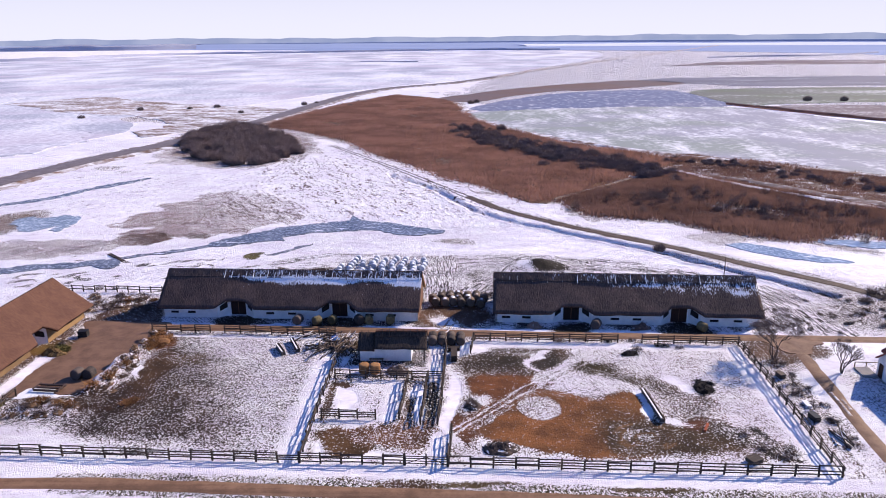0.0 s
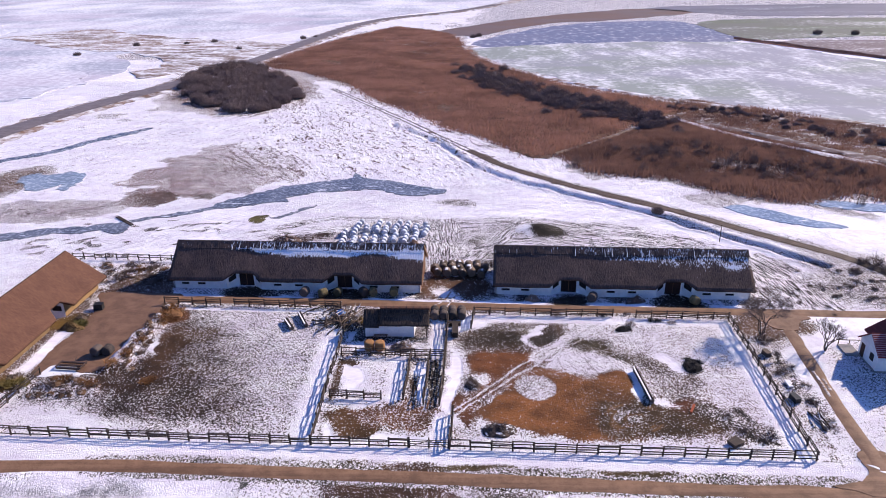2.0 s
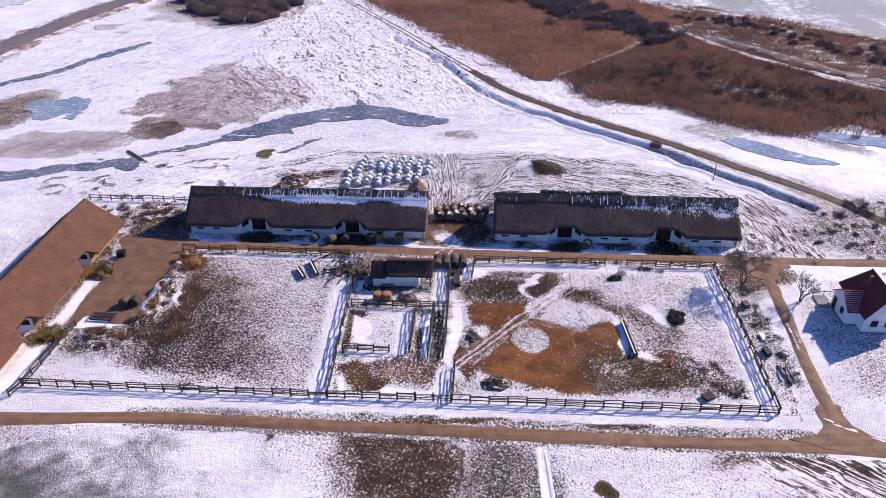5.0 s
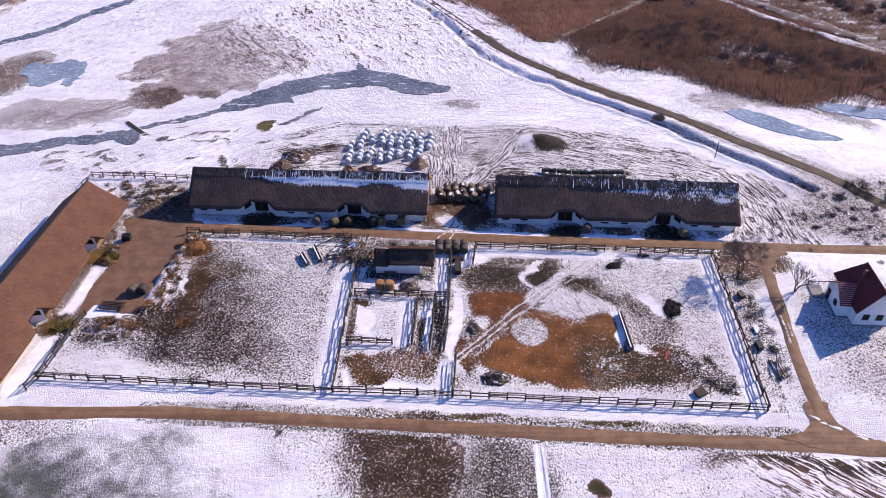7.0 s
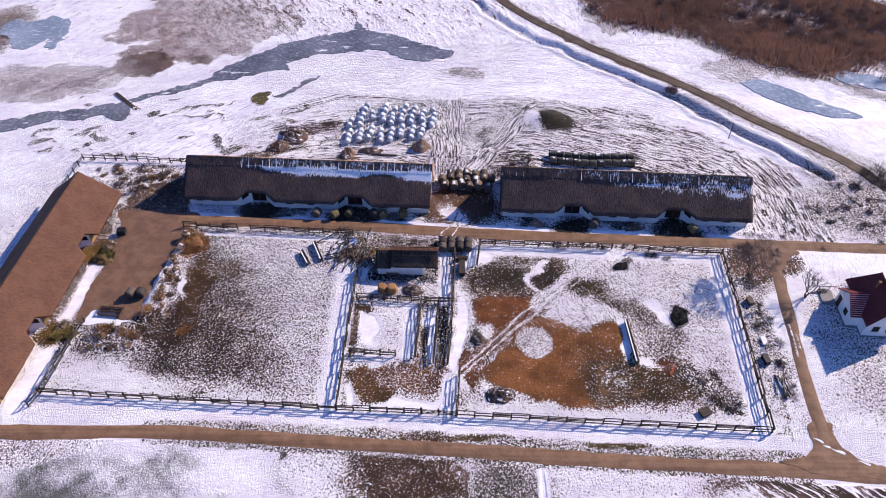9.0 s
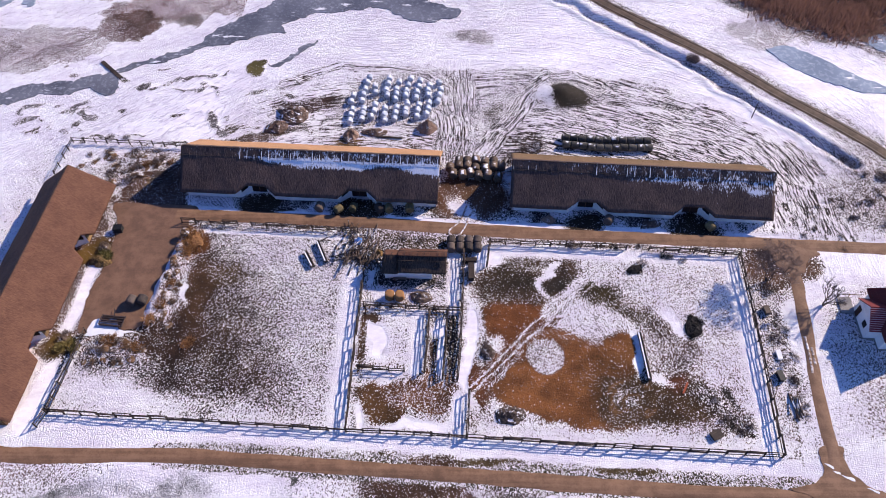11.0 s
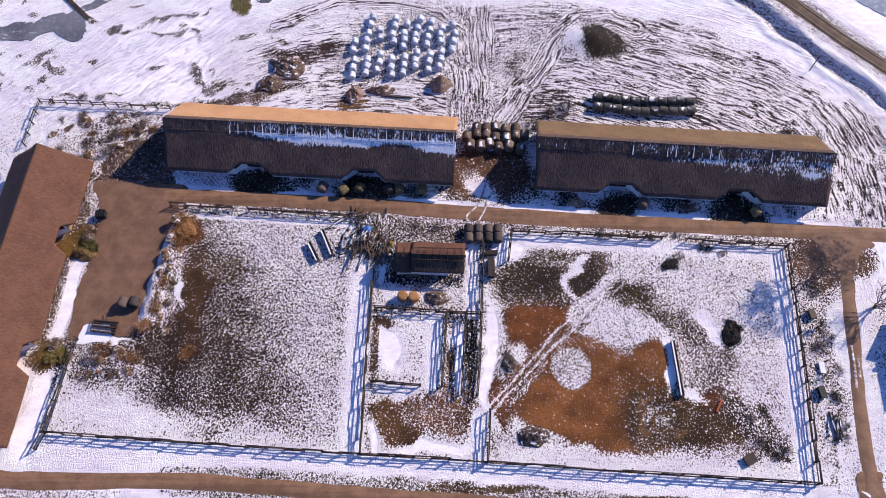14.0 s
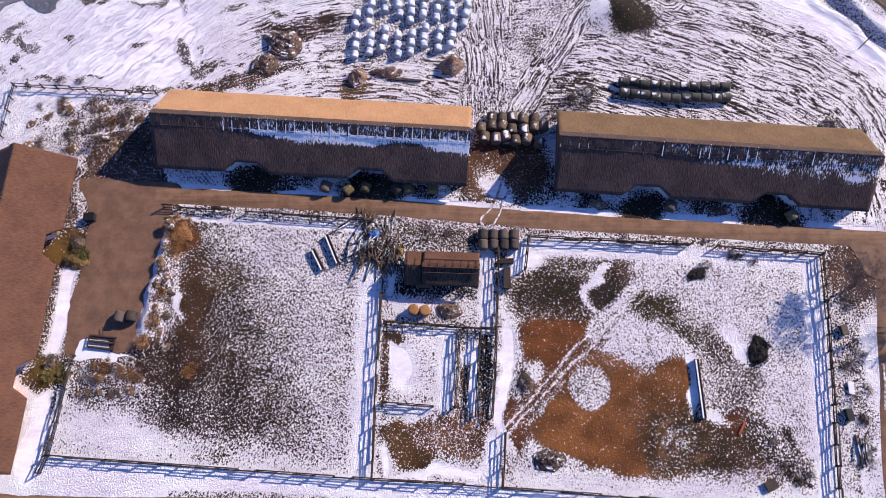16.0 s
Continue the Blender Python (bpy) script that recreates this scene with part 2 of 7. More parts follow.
M_DOOR = simple("dark_red_boards", (0.016, 0.008, 0.007), (0.042, 0.017, 0.014), 2.0, 0.7, (4, 4, 0.3))
M_FILM = snowy("pale_bale_film", (0.36, 0.40, 0.47), (0.52, 0.56, 0.64), 0.42, 2.0)
M_NET = snowy("dark_bale_net", (0.045, 0.045, 0.04), (0.11, 0.10, 0.085), 0.30, 3.0, noise_scale=0.7)
M_HAY = simple("hay", (0.12, 0.075, 0.032), (0.30, 0.185, 0.075), 3.0, 0.95, bump=0.7)
M_HAY_RED = simple("red_brown_hay", (0.16, 0.075, 0.032), (0.36, 0.18, 0.075), 3.0, 0.95, bump=0.7)
M_THATCH_SHED = thatch_material("shed_thatch", (0.022, 0.017, 0.016), (0.085, 0.06, 0.047), False)
M_HAY_OLD = snowy("old_hay", (0.08, 0.054, 0.045), (0.27, 0.175, 0.13), 0.36, 3.0, noise_scale=1.3)
M_BALE = simple("weathered_bale", (0.04, 0.033, 0.03), (0.125, 0.095, 0.08), 3.0, 0.95, (0.6, 3, 3), bump=0.7)
M_BALE_SNOW = snowy("snow_dusted_bale", (0.06, 0.045, 0.036), (0.18, 0.125, 0.09), 0.28, 4.0, noise_scale=0.9)
M_BRUSH = simple("dark_brushwood", (0.012, 0.011, 0.012), (0.04, 0.034, 0.03), 4.0, 0.95, bump=0.8)
M_TILE = simple("red_roof_tiles", (0.10, 0.016, 0.018), (0.19, 0.03, 0.028), 5.0, 0.6)
M_TILE_STRIPE = stripes_roof_material()
M_BARK = simple("bark", (0.08, 0.062, 0.055), (0.17, 0.135, 0.12), 4.0, 0.9)
M_TWIG = simple("twigs", (0.095, 0.070, 0.064), (0.19, 0.14, 0.12), 1.0, 0.95)
M_SHRUB = simple("dark_twigs", (0.12, 0.09, 0.085), (0.24, 0.175, 0.16), 1.0, 0.95)
M_STRAW = simple("dry_reeds", (0.225, 0.125, 0.098), (0.45, 0.252, 0.190), 0.045, 0.95, space="world", spread=0.0)
M_STRAW_DARK = simple("dark_reeds", (0.145, 0.084, 0.071), (0.31, 0.178, 0.138), 0.05, 0.95, space="world", spread=0.0)
for reed in (M_STRAW, M_STRAW_DARK):
    tree = reed.node_tree
    src = tree.nodes["Principled BSDF"].inputs["Base Color"].links[0].from_socket
    tr, mx = tree.nodes.new("ShaderNodeBsdfTranslucent"), tree.nodes.new("ShaderNodeMixShader")
    mx.inputs[0].default_value = 0.45
    tree.links.new(src, tr.inputs[0])
    tree.links.new(tree.nodes["Principled BSDF"].outputs[0], mx.inputs[1])
    tree.links.new(tr.outputs[0], mx.inputs[2])
    tree.links.new(mx.outputs[0], tree.nodes["Material Output"].inputs[0])
M_GRASS = simple("olive_weeds", (0.10, 0.09, 0.03), (0.24, 0.18, 0.06), 2.0, 0.95)
M_BALE_DOOR = snowy("mossy_bale", (0.05, 0.045, 0.025), (0.19, 0.145, 0.07), 0.02, 4.0)
M_METAL = simple("rusty_machine", (0.035, 0.03, 0.03), (0.09, 0.06, 0.05), 3.0, 0.6, metal=0.3)
M_BLACK = simple("black_plastic", (0.012, 0.012, 0.013), (0.03, 0.03, 0.03), 2.0, 0.5)
M_STONE = simple("grey_stone", (0.14, 0.13, 0.125), (0.28, 0.26, 0.25), 2.0, 0.85)
M_SNOW = simple("clean_snow", (0.74, 0.75, 0.79), (0.84, 0.84, 0.87), 0.8, 0.65)
M_BLUE = simple("blue_tarp", (0.05, 0.16, 0.45), (0.10, 0.25, 0.60), 2.0, 0.5)
M_HEAP = snowy("dark_dung_heap", (0.045, 0.033, 0.028), (0.17, 0.115, 0.085), 0.30, 3.0, noise_scale=1.8)
M_RUBBLE = snowy("frozen_rubble", (0.09, 0.055, 0.035), (0.24, 0.14, 0.075), 0.30, 1.5, noise_scale=2.4)


# ---------------------------------------------------------------- geometry helpers
class Geo:
    """Collects vertices and faces of one mesh."""

    def __init__(self):
        self.v, self.f = [], []

    def add(self, verts, faces):
        o = len(self.v)
        self.v += [tuple(p) for p in verts]
        self.f += [tuple(i + o for i in q) for q in faces]
        return self

    def box(self, x0, y0, z0, x1, y1, z1, m=None):
        ps = [Vector((x, y, z)) for z in (z0, z1) for x, y in ((x0, y0), (x1, y0), (x1, y1), (x0, y1))]
        if m:
            ps = [m @ p for p in ps]
        return self.add(ps, [(3, 2, 1, 0), (4, 5, 6, 7), (0, 1, 5, 4), (1, 2, 6, 5), (2, 3, 7, 6), (3, 0, 4, 7)])

    def prism(self, outline, y0, y1):
        """An outline in x and z, pushed through from y0 to y1."""
        n = len(outline)
        ps = [(x, y0, z) for x, z in outline] + [(x, y1, z) for x, z in outline]
        return self.add(ps, [tuple(range(n)), tuple(range(2 * n - 1, n - 1, -1))] + [(i, i + n, (i + 1) % n + n, (i + 1) % n) for i in range(n)])

    def tube(self, pts, radii, n=6, caps=True):
        pts = [Vector(p) for p in pts]
        rings = []
        for i, p in enumerate(pts):
            d = (pts[min(i + 1, len(pts) - 1)] - pts[max(i - 1, 0)]).normalized()
            a = d.cross(Vector((0.31, 0.17, 0.93)) if abs(d.z) < 0.9 else Vector((1, 0.2, 0))).normalized()
            b = d.cross(a)
            rings.append([p + radii[i] * (math.cos(6.2832 * k / n) * a + math.sin(6.2832 * k / n) * b) for k in range(n)])
        fs = [(i * n + k, i * n + (k + 1) % n, (i + 1) * n + (k + 1) % n, (i + 1) * n + k) for i in range(len(pts) - 1) for k in range(n)]
        if caps:
            fs += [tuple(range(n - 1, -1, -1)), tuple((len(pts) - 1) * n + k for k in range(n))]
        return self.add([p for r in rings for p in r], fs)

    def mesh(self, name, mat, smooth=False):
        me = bpy.data.meshes.new(name)
        me.from_pydata(self.v, [], self.f)
        bm = bmesh.new()
        bm.from_mesh(me)
        bmesh.ops.recalc_face_normals(bm, faces=bm.faces)
        bm.to_mesh(me)
        bm.free()
        me.materials.append(mat)
        if smooth:
            me.polygons.foreach_set("use_smooth", [True] * len(me.polygons))
        return me


def thing(name, m, label, category, group="", kind=""):
    ob = new(name)
    ob.empty_display_size = 0.3
    ob.matrix_world = m
    return tagged(ob, label, category, group, kind)


def part(name, geo, mat, parent, label="", m=None, smooth=False):
    """One mesh object under a thing or a part."""
    me = geo if isinstance(geo, bpy.types.Mesh) else geo.mesh(name, mat, smooth)
    ob = new(name, me)
    ob.parent = parent
    if m:
        ob.matrix_basis = m
    return tagged(ob, label)


def single(name, geo, mat, m, label, category, group="", kind="", smooth=False):
    """A thing that is one mesh."""
    ob = new(name, geo if isinstance(geo, bpy.types.Mesh) else geo.mesh(name, mat, smooth))
    ob.matrix_world = m
    return tagged(ob, label, category, group, kind)


def vnoise(x, y, size, seed):
    """Smooth noise between 0 and 1 over metres."""
    table = np.random.RandomState(seed).rand(128, 128)
    u, v = x / size + 500, y / size + 500
    i, j = np.floor(u).astype(int), np.floor(v).astype(int)
    fu, fv = u - i, v - j
    fu, fv = fu * fu * (3 - 2 * fu), fv * fv * (3 - 2 * fv)
    a, b = table[i % 128, j % 128], table[(i + 1) % 128, j % 128]
    c, d = table[i % 128, (j + 1) % 128], table[(i + 1) % 128, (j + 1) % 128]
    return (a * (1 - fu) + b * fu) * (1 - fv) + (c * (1 - fu) + d * fu) * fv


def curve(pts, step):
    """A smooth line through points, sampled about every step metres."""
    P = [np.array(p, float) for p in pts]
    P = [2 * P[0] - P[1]] + P + [2 * P[-1] - P[-2]]
    out = []
    for a, b, c, d in zip(P, P[1:], P[2:], P[3:]):
        n = max(2, int(np.linalg.norm(c - b) / step))
        for t in np.arange(n) / n:
            out.append(0.5 * (2 * b + (c - a) * t + (2 * a - 5 * b + 4 * c - d) * t ** 2 + (3 * b - a - 3 * c + d) * t ** 3))
    return np.array(out + [P[-2]])


def line_distance(x, y, pts):
    """How far every place lies from a line of points."""
    best = np.full(x.shape, 1e9)
    for (ax, ay), (bx, by) in zip(pts[:-1], pts[1:]):
        dx, dy = bx - ax, by - ay
        t = np.clip(((x - ax) * dx + (y - ay) * dy) / (dx * dx + dy * dy), 0, 1)
        best = np.minimum(best, np.hypot(x - ax - t * dx, y - ay - t * dy))
    return best


def inside(x, y, pts):
    """Whether places lie inside an outline."""
    res = np.zeros(np.shape(x), bool)
    for (ax, ay), (bx, by) in zip(pts, pts[1:] + pts[:1]):
        if ay != by:
            res ^= ((ay > y) != (by > y)) & (x < (bx - ax) * (y - ay) / (by - ay) + ax)
    return res


def blob(x, y, cx, cy, rx, ry, turn=0.0, soft=0.35):
    """1 inside an ellipse, 0 outside, with a soft border."""
    c, s = math.cos(radians(turn)), math.sin(radians(turn))
    u, v = ((x - cx) * c + (y - cy) * s) / rx, (-(x - cx) * s + (y - cy) * c) / ry
    return np.clip((1 + soft - np.hypot(u, v)) / (2 * soft), 0, 1)


def run_along(x, y, pts):
    """Signed distance across a line of points, and the length along it."""
    best, off, length, start = np.full(x.shape, 1e9), np.zeros(x.shape), np.zeros(x.shape), 0.0
    for (ax, ay), (bx, by) in zip(pts[:-1], pts[1:]):
        dx, dy = bx - ax, by - ay
        size = math.hypot(dx, dy)
        t = np.clip(((x - ax) * dx + (y - ay) * dy) / size ** 2, 0, 1)
        d = np.hypot(x - ax - t * dx, y - ay - t * dy)
        near = d < best
        side = np.where((x - ax) * dy - (y - ay) * dx > 0, 1.0, -1.0)
        best, off, length = np.where(near, d, best), np.where(near, side * d, off), np.where(near, start + t * size, length)
        start += size
    return off, length


# ---------------------------------------------------------------- ground
TRACK = [(-46, 290), (-16, 236), (1.1, 203), (15.4, 177), (28.2, 162), (39, 151.5), (49.4, 142), (58.5, 131.8), (66.8, 123.2), (73, 116), (78, 108), (94, 91)]
DITCH = [(-18, 226), (-2, 202), (7.6, 178), (14.2, 168), (26.5, 155.6), (44, 140.6), (52.4, 130.4), (60, 121.5), (66.5, 113.5)]
MOUND = (18.6, 130.6)
GROVE = [(-113, 299), (-117, 332), (-106, 356), (-84, 340), (-66, 308), (-54.5, 276), (-60, 256), (-68, 244), (-78, 246), (-99, 270)]
REED_A = [(-90, 356), (-82, 411), (-63, 475), (-36, 540), (-10, 512), (4, 483), (10, 420), (16, 379), (29, 338), (48, 294), (74, 264), (84, 246), (62, 226), (44, 203), (30, 188), (23.5, 186), (12, 207), (2, 219), (-11, 243), (-27, 271), (-42, 306), (-68, 338)]
REED_B = [(33, 188), (46, 200), (62, 216), (75, 227), (96, 196), (112, 171), (128, 146), (110, 142), (98, 149), (93, 156), (87, 150), (78, 148), (67, 153), (57, 166), (47, 169), (38, 172)]
REED_C = [(79, 241), (90, 262), (110, 243), (140, 213), (200, 165), (156, 138), (134, 147), (116, 172), (100, 199), (80, 230)]


def steps(lo, hi, a, b, step, grow):
    """Grid lines: even between a and b, wider and wider beyond."""
    mid = list(np.arange(a, b + step / 2, step))
    up, s = [], step
    while (up[-1] if up else b) < hi:
        s *= 1 + grow
        up.append((up[-1] if up else b) + s)
    down, s = [], step
    while (down[-1] if down else a) > lo:
        s *= 1 + grow
        down.append((down[-1] if down else a) - s)
    return np.array(down[::-1] + mid + up)


def ground_height(x, y):
    z = 0.10 * (vnoise(x, y, 9.0, 3) - 0.5) + 0.05 * (vnoise(x, y, 2.5, 4) - 0.5)
    yard = blob(x, y, -6, 88, 64, 30, -3.7, 0.1)
    z = z * (1 - 0.75 * yard)
    d = line_distance(x + 1.6 * (vnoise(x, y, 4, 8) - 0.5), y + 1.6 * (vnoise(x, y, 4, 9) - 0.5), DITCH)
    z = z - 0.85 * np.clip(1.15 - d / 1.15, 0, 1) ** 0.9 * (0.7 + 0.6 * vnoise(x, y, 3, 46)) + 0.25 * np.clip(1 - np.abs(d - 2.2) / 1.1, 0, 1) * (0.4 + 1.2 * vnoise(x, y, 2.2, 47))
    b = x - np.interp(y, [79, 84, 90, 99], [-46.6, -46.2, -45.4, -44.2]) + 0.9 * (vnoise(x, y, 2.4, 41) - 0.5)
    crest = np.where(b < 0, np.clip(1 + b / 0.9, 0, 1), np.clip(1 - b / 1.9, 0, 1)) ** 0.8
    ends = np.clip((y - 79) / 2, 0, 1) * np.clip((99.2 - y) / 1.2, 0, 1)
    z = z + crest * ends * (0.45 + 1.0 * vnoise(x, y, 1.3, 42) ** 1.3)
    heaps = blob(x, y, -48.5, 77.2, 6.5, 2.2, -4, 0.4)
    z = z + heaps * 0.75 * np.clip(vnoise(x, y, 1.2, 43) - 0.3, 0, 1) + 0.5 * blob(x, y, -59, 112.5, 9, 4.2, 0, 0.3) * np.clip(vnoise(x, y, 1.5, 44) - 0.35, 0, 1)
    z = z + 1.5 * blob(x, y, MOUND[0], MOUND[1], 3.8, 3.0, 0, 0.8) ** 1.5
    return z


def build_ground():
    xs, ys = steps(-4900, 4900, -66, 72, 0.31, 0.025), steps(-600, 4950, 52, 150, 0.31, 0.022)
    x, y = np.meshgrid(xs, ys)
    z = ground_height(x, y)
    wx = x + 3.0 * (vnoise(x, y, 6, 11) - 0.5) + 1.2 * (vnoise(x, y, 1.6, 12) - 0.5)
    wy = y + 3.0 * (vnoise(x, y, 6, 13) - 0.5) + 1.2 * (vnoise(x, y, 1.6, 14) - 0.5)
    snow = 1.14 + 0.6 * (vnoise(x, y, 30, 5) - 0.5) + 0.35 * (vnoise(x, y, 9, 6) - 0.5)
    soil = np.empty(x.shape + (3,))
    soil[:] = (0.115, 0.078, 0.052)

    def lay(mask, cover=None, colour=None):
        nonlocal snow, soil
        if cover is not None:
            snow = snow * (1 - mask) + cover * mask
        if colour is not None:
            soil = soil * (1 - mask[..., None]) + np.array(colour) * mask[..., None]

    def area(pts):
        """1 inside an outline, with a ragged, broken border."""
        return sum(inside(x + a * (wx - x) + b, y + a * (wy - y) - b, pts).astype(float) for a, b in ((0.7, 0), (1.2, 0.5), (1.7, -0.5), (0.4, 0.3))) / 4

    ORANGE, BROWN, DARK = (0.35, 0.155, 0.052), (0.125, 0.08, 0.046), (0.06, 0.039, 0.027)
    # all that lies inside the farm's fences
    sk = lambda px, py: py + 0.063 * px                          # straightens the farm's slant
    farm = ((wx > -57) & (wx < 43) & (sk(wx, wy) > 63) & (sk(wx, wy) < 98.6)).astype(float)
    lay(farm, 0.60, BROWN)
    left = ((x > -57) & (x < -15.2) & (sk(x, y) > 63.8) & (sk(x, y) < 97)).astype(float)
    bare = np.clip((np.interp(y, [66, 72, 78, 84, 90, 97], [-20, -21.5, -24.5, -28, -31.5, -35]) - x - 1.3 * (wx - x) + 1.0) / 13, 0, 1)
    lay(left, 0.72 - 0.62 * bare, (0.068, 0.043, 0.027))
    lay(left * blob(wx, wy, -35, 79, 6.5, 8.5, 30, 0.8), -0.02, (0.075, 0.048, 0.03))
    lay(left * blob(wx, wy, -40.5, 86.0, 2.8, 7.0, 8, 0.5), -0.40, (0.12, 0.070, 0.034))
    lay(left * blob(wx, wy, -36.5, 90, 2.4, 2.0, 0, 0.6), 0.0, (0.11, 0.08, 0.035))
    lay(left * blob(wx, wy, -41.5, 78.2, 4.6, 3.6, -10, 0.4), -0.35, (0.075, 0.044, 0.028))
    lay(left * blob(wx, wy, -39, 73.8, 6, 2.2, -20, 0.6), 0.0, (0.05, 0.032, 0.026))
    lay(left * blob(wx, wy, -49.5, 75.4, 6, 2.2, -12, 0.6), 0.46, (0.075, 0.044, 0.036))
    lay(left * blob(wx, wy, -51, 72.8, 5, 1.6, -15, 0.6), 0.66, (0.07, 0.046, 0.04))
    rim = np.interp(x, [-57, -48, -41, -34, -26, -20, -16], [71.8, 71.2, 70.6, 69.0, 67.6, 67.2, 68.2])
    lay(left * np.clip((rim - y - 1.4 * (wy - y)) / 3.6 + 0.5, 0, 1), 0.92)
    lay(left * blob(wx, wy, -18.5, 80, 2.6, 12, 0, 0.6), 0.66)
    # pens in the middle
    pen = inside(x + 0.4 * (wx - x), y + 0.4 * (wy - y), [(-14.4, 83.6), (-5.6, 83.4), (-5.9, 74.8), (-14.4, 74.8)]).astype(float)
    lay(pen, 0.70, (0.16, 0.12, 0.11))
    lay(blob(wx, wy, -12.6, 78.6, 1.5, 4.0, 0, 0.4), 1.35)
    lay(blob(wx, wy, -12.8, 82.6, 1.4, 0.9, 0, 0.4), 0.0, (0.11, 0.07, 0.05))
    lay(inside(wx, wy, [(-14.8, 72.0), (-9, 71.6), (-6, 73.9), (-1.6, 73.6), (0.4, 71.4), (0.2, 68.6), (-4, 67.4), (-8.5, 67.6), (-9, 66.2), (-13.4, 66.6)]).astype(float), 0.16, (0.235, 0.118, 0.058))
    lay(area([(-14.8, 71.8), (-13.2, 71.6), (-11.4, 69.4), (-8.6, 67.4), (-8.8, 65.9), (-12.4, 66.0), (-14.4, 68.2)]), -0.35, (0.16, 0.090, 0.035))
    lay(blob(wx, wy, -11, 73.0, 4.0, 1.2, -3, 0.4), 1.0)
    lay(blob(wx, wy, -7.0, 65.7, 7.0, 0.75, -3.7, 0.4), 1.3)
    lay(blob(wx, wy, -14.7, 67.4, 0.5, 2.0, 0, 0.4), 1.3)
    lay(blob(x, y, -4.4, 78.6, 0.55, 4.6, 0, 0.3), -0.1, (0.13, 0.075, 0.045))
    lay(blob(wx, wy, -3.3, 77, 0.75, 5, 0, 0.3), 1.35)
    # dark strip inside the cattle run: shade of the dense rails laid as soil colour
    lay(blob(x, y, -1.75, 78, 0.85, 5.2, 0, 0.2), -0.15, (0.035, 0.03, 0.03))
    lay(blob(wx, wy, 0.6, 78, 1.2, 9, 0, 0.35), 1.4)
    lay(blob(wx, wy, 2.2, 84, 0.5, 6, -4, 0.3), 0.3, (0.14, 0.085, 0.05))
    # speckled olive earth round the shed, then its shadow painted dark before it
    lay(blob(wx, wy, -7, 91.5, 8.5, 4.5, -4, 0.3), 0.34, (0.05, 0.045, 0.036))
    lay(blob(wx, wy, -8, 88.2, 6.0, 1.2, -2, 0.4), 0.05, (0.03, 0.03, 0.032))
    lay(blob(wx, wy, -13.6, 90, 0.9, 3.0, 0, 0.4), 1.2)
    lay(blob(wx, wy, -4, 86.4, 3.4, 1.5, -2, 0.4), 0.80)
    lay(blob(wx, wy, -11, 86.5, 3.0, 0.9, -2, 0.4), 1.1)
    lay(blob(wx, wy, -15.8, 94, 2.0, 3.2, 0, 0.4), 0.25, (0.04, 0.04, 0.045))
    lay(blob(wx, wy, -5, 95.8, 7.5, 1.5, -4, 0.3), 0.12, (0.085, 0.068, 0.038))
    lay(blob(x, y, -14.7, 79, 0.5, 5, 0, 0.3), -0.1, (0.12, 0.07, 0.035))
    # the right-hand paddock
    right = ((wx > 1.4) & (wx < 42) & (sk(x, y) > 64.3) & (sk(x, y) < 97)).astype(float)
    lay(right, 0.74, (0.17, 0.115, 0.09))
    lay(right * blob(wx, wy, 36, 78, 6.5, 15, 0, 0.5), 0.74, (0.24, 0.165, 0.15))
    lay(right * area([(2.4, 90.5), (7, 93.4), (17.5, 92), (18.4, 88), (12.5, 84), (6, 83.2), (2.6, 83.5)]), 0.06, (0.095, 0.058, 0.030))
    lay(right * blob(wx, wy, 8.2, 88.6, 4.4, 2.4, -6, 0.6), -0.25, (0.050, 0.038, 0.022))
    lay(right * blob(wx, wy, 8.0, 92.2, 3.0, 1.2, -8, 0.5), 0.25, (0.11, 0.085, 0.035))
    lay(right * area([(3.2, 84.2), (13.4, 84.2), (11.4, 81.2), (6.8, 76.6), (3.4, 74.2)]), -0.52, (0.29, 0.115, 0.038))
    lay(right * blob(wx, wy, 14.0, 88.3, 2.5, 1.7, 0, 0.3), -0.35, (0.040, 0.032, 0.026))
    rim = np.abs(np.hypot((wx - 13.6) / 1.35, wy - 88.4) - 2.2)
    lay(right * np.clip(1.2 - rim / 0.5, 0, 1) * (wx < 13.4), 1.15)
    lay(right * blob(wx, wy, 13.2, 91.4, 1.8, 0.8, 10, 0.4), 1.1)
    fold = line_distance(wx, wy, [(18.6, 87.6), (21.8, 84.1), (26.5, 81.6), (31.0, 78.0)])
    lay(right * np.clip(1.35 - fold / 2.4, 0, 1), 0.12, (0.085, 0.062, 0.030))
    lay(right * blob(wx, wy, 19.6, 86.4, 2.2, 1.6, -30, 0.5), -0.2, (0.075, 0.060, 0.024))
    lay(right * blob(wx, wy, 29.6, 76.0, 3.6, 5.0, 4, 0.5), 0.30, (0.135, 0.09, 0.08))
    lay(right * area([(9.0, 77.8), (11.8, 80.8), (14.8, 80.5), (18, 79.3), (24.3, 78.9), (24.7, 70), (26.2, 67.2), (22, 65.9), (15.9, 65.9), (9.2, 67.2), (6, 69), (4.0, 71.0), (6.6, 73.4)]), -0.52, ORANGE)
    lay(right * blob(wx, wy, 20.5, 72.5, 3.4, 4.6, 0, 0.5), -0.3, (0.235, 0.112, 0.036))
    lay(right * area([(20.4, 72.5), (25.2, 73.5), (28.6, 71.8), (33.5, 71.6), (36, 69.4), (34.6, 67.6), (27.5, 66.2), (20.6, 66.0), (18.6, 67.6)]), -0.22, (0.100, 0.062, 0.028))
    lay(right * blob(wx, wy, 22.6, 69.6, 2.0, 1.3, 10, 0.4), 0.42, (0.16, 0.12, 0.07))
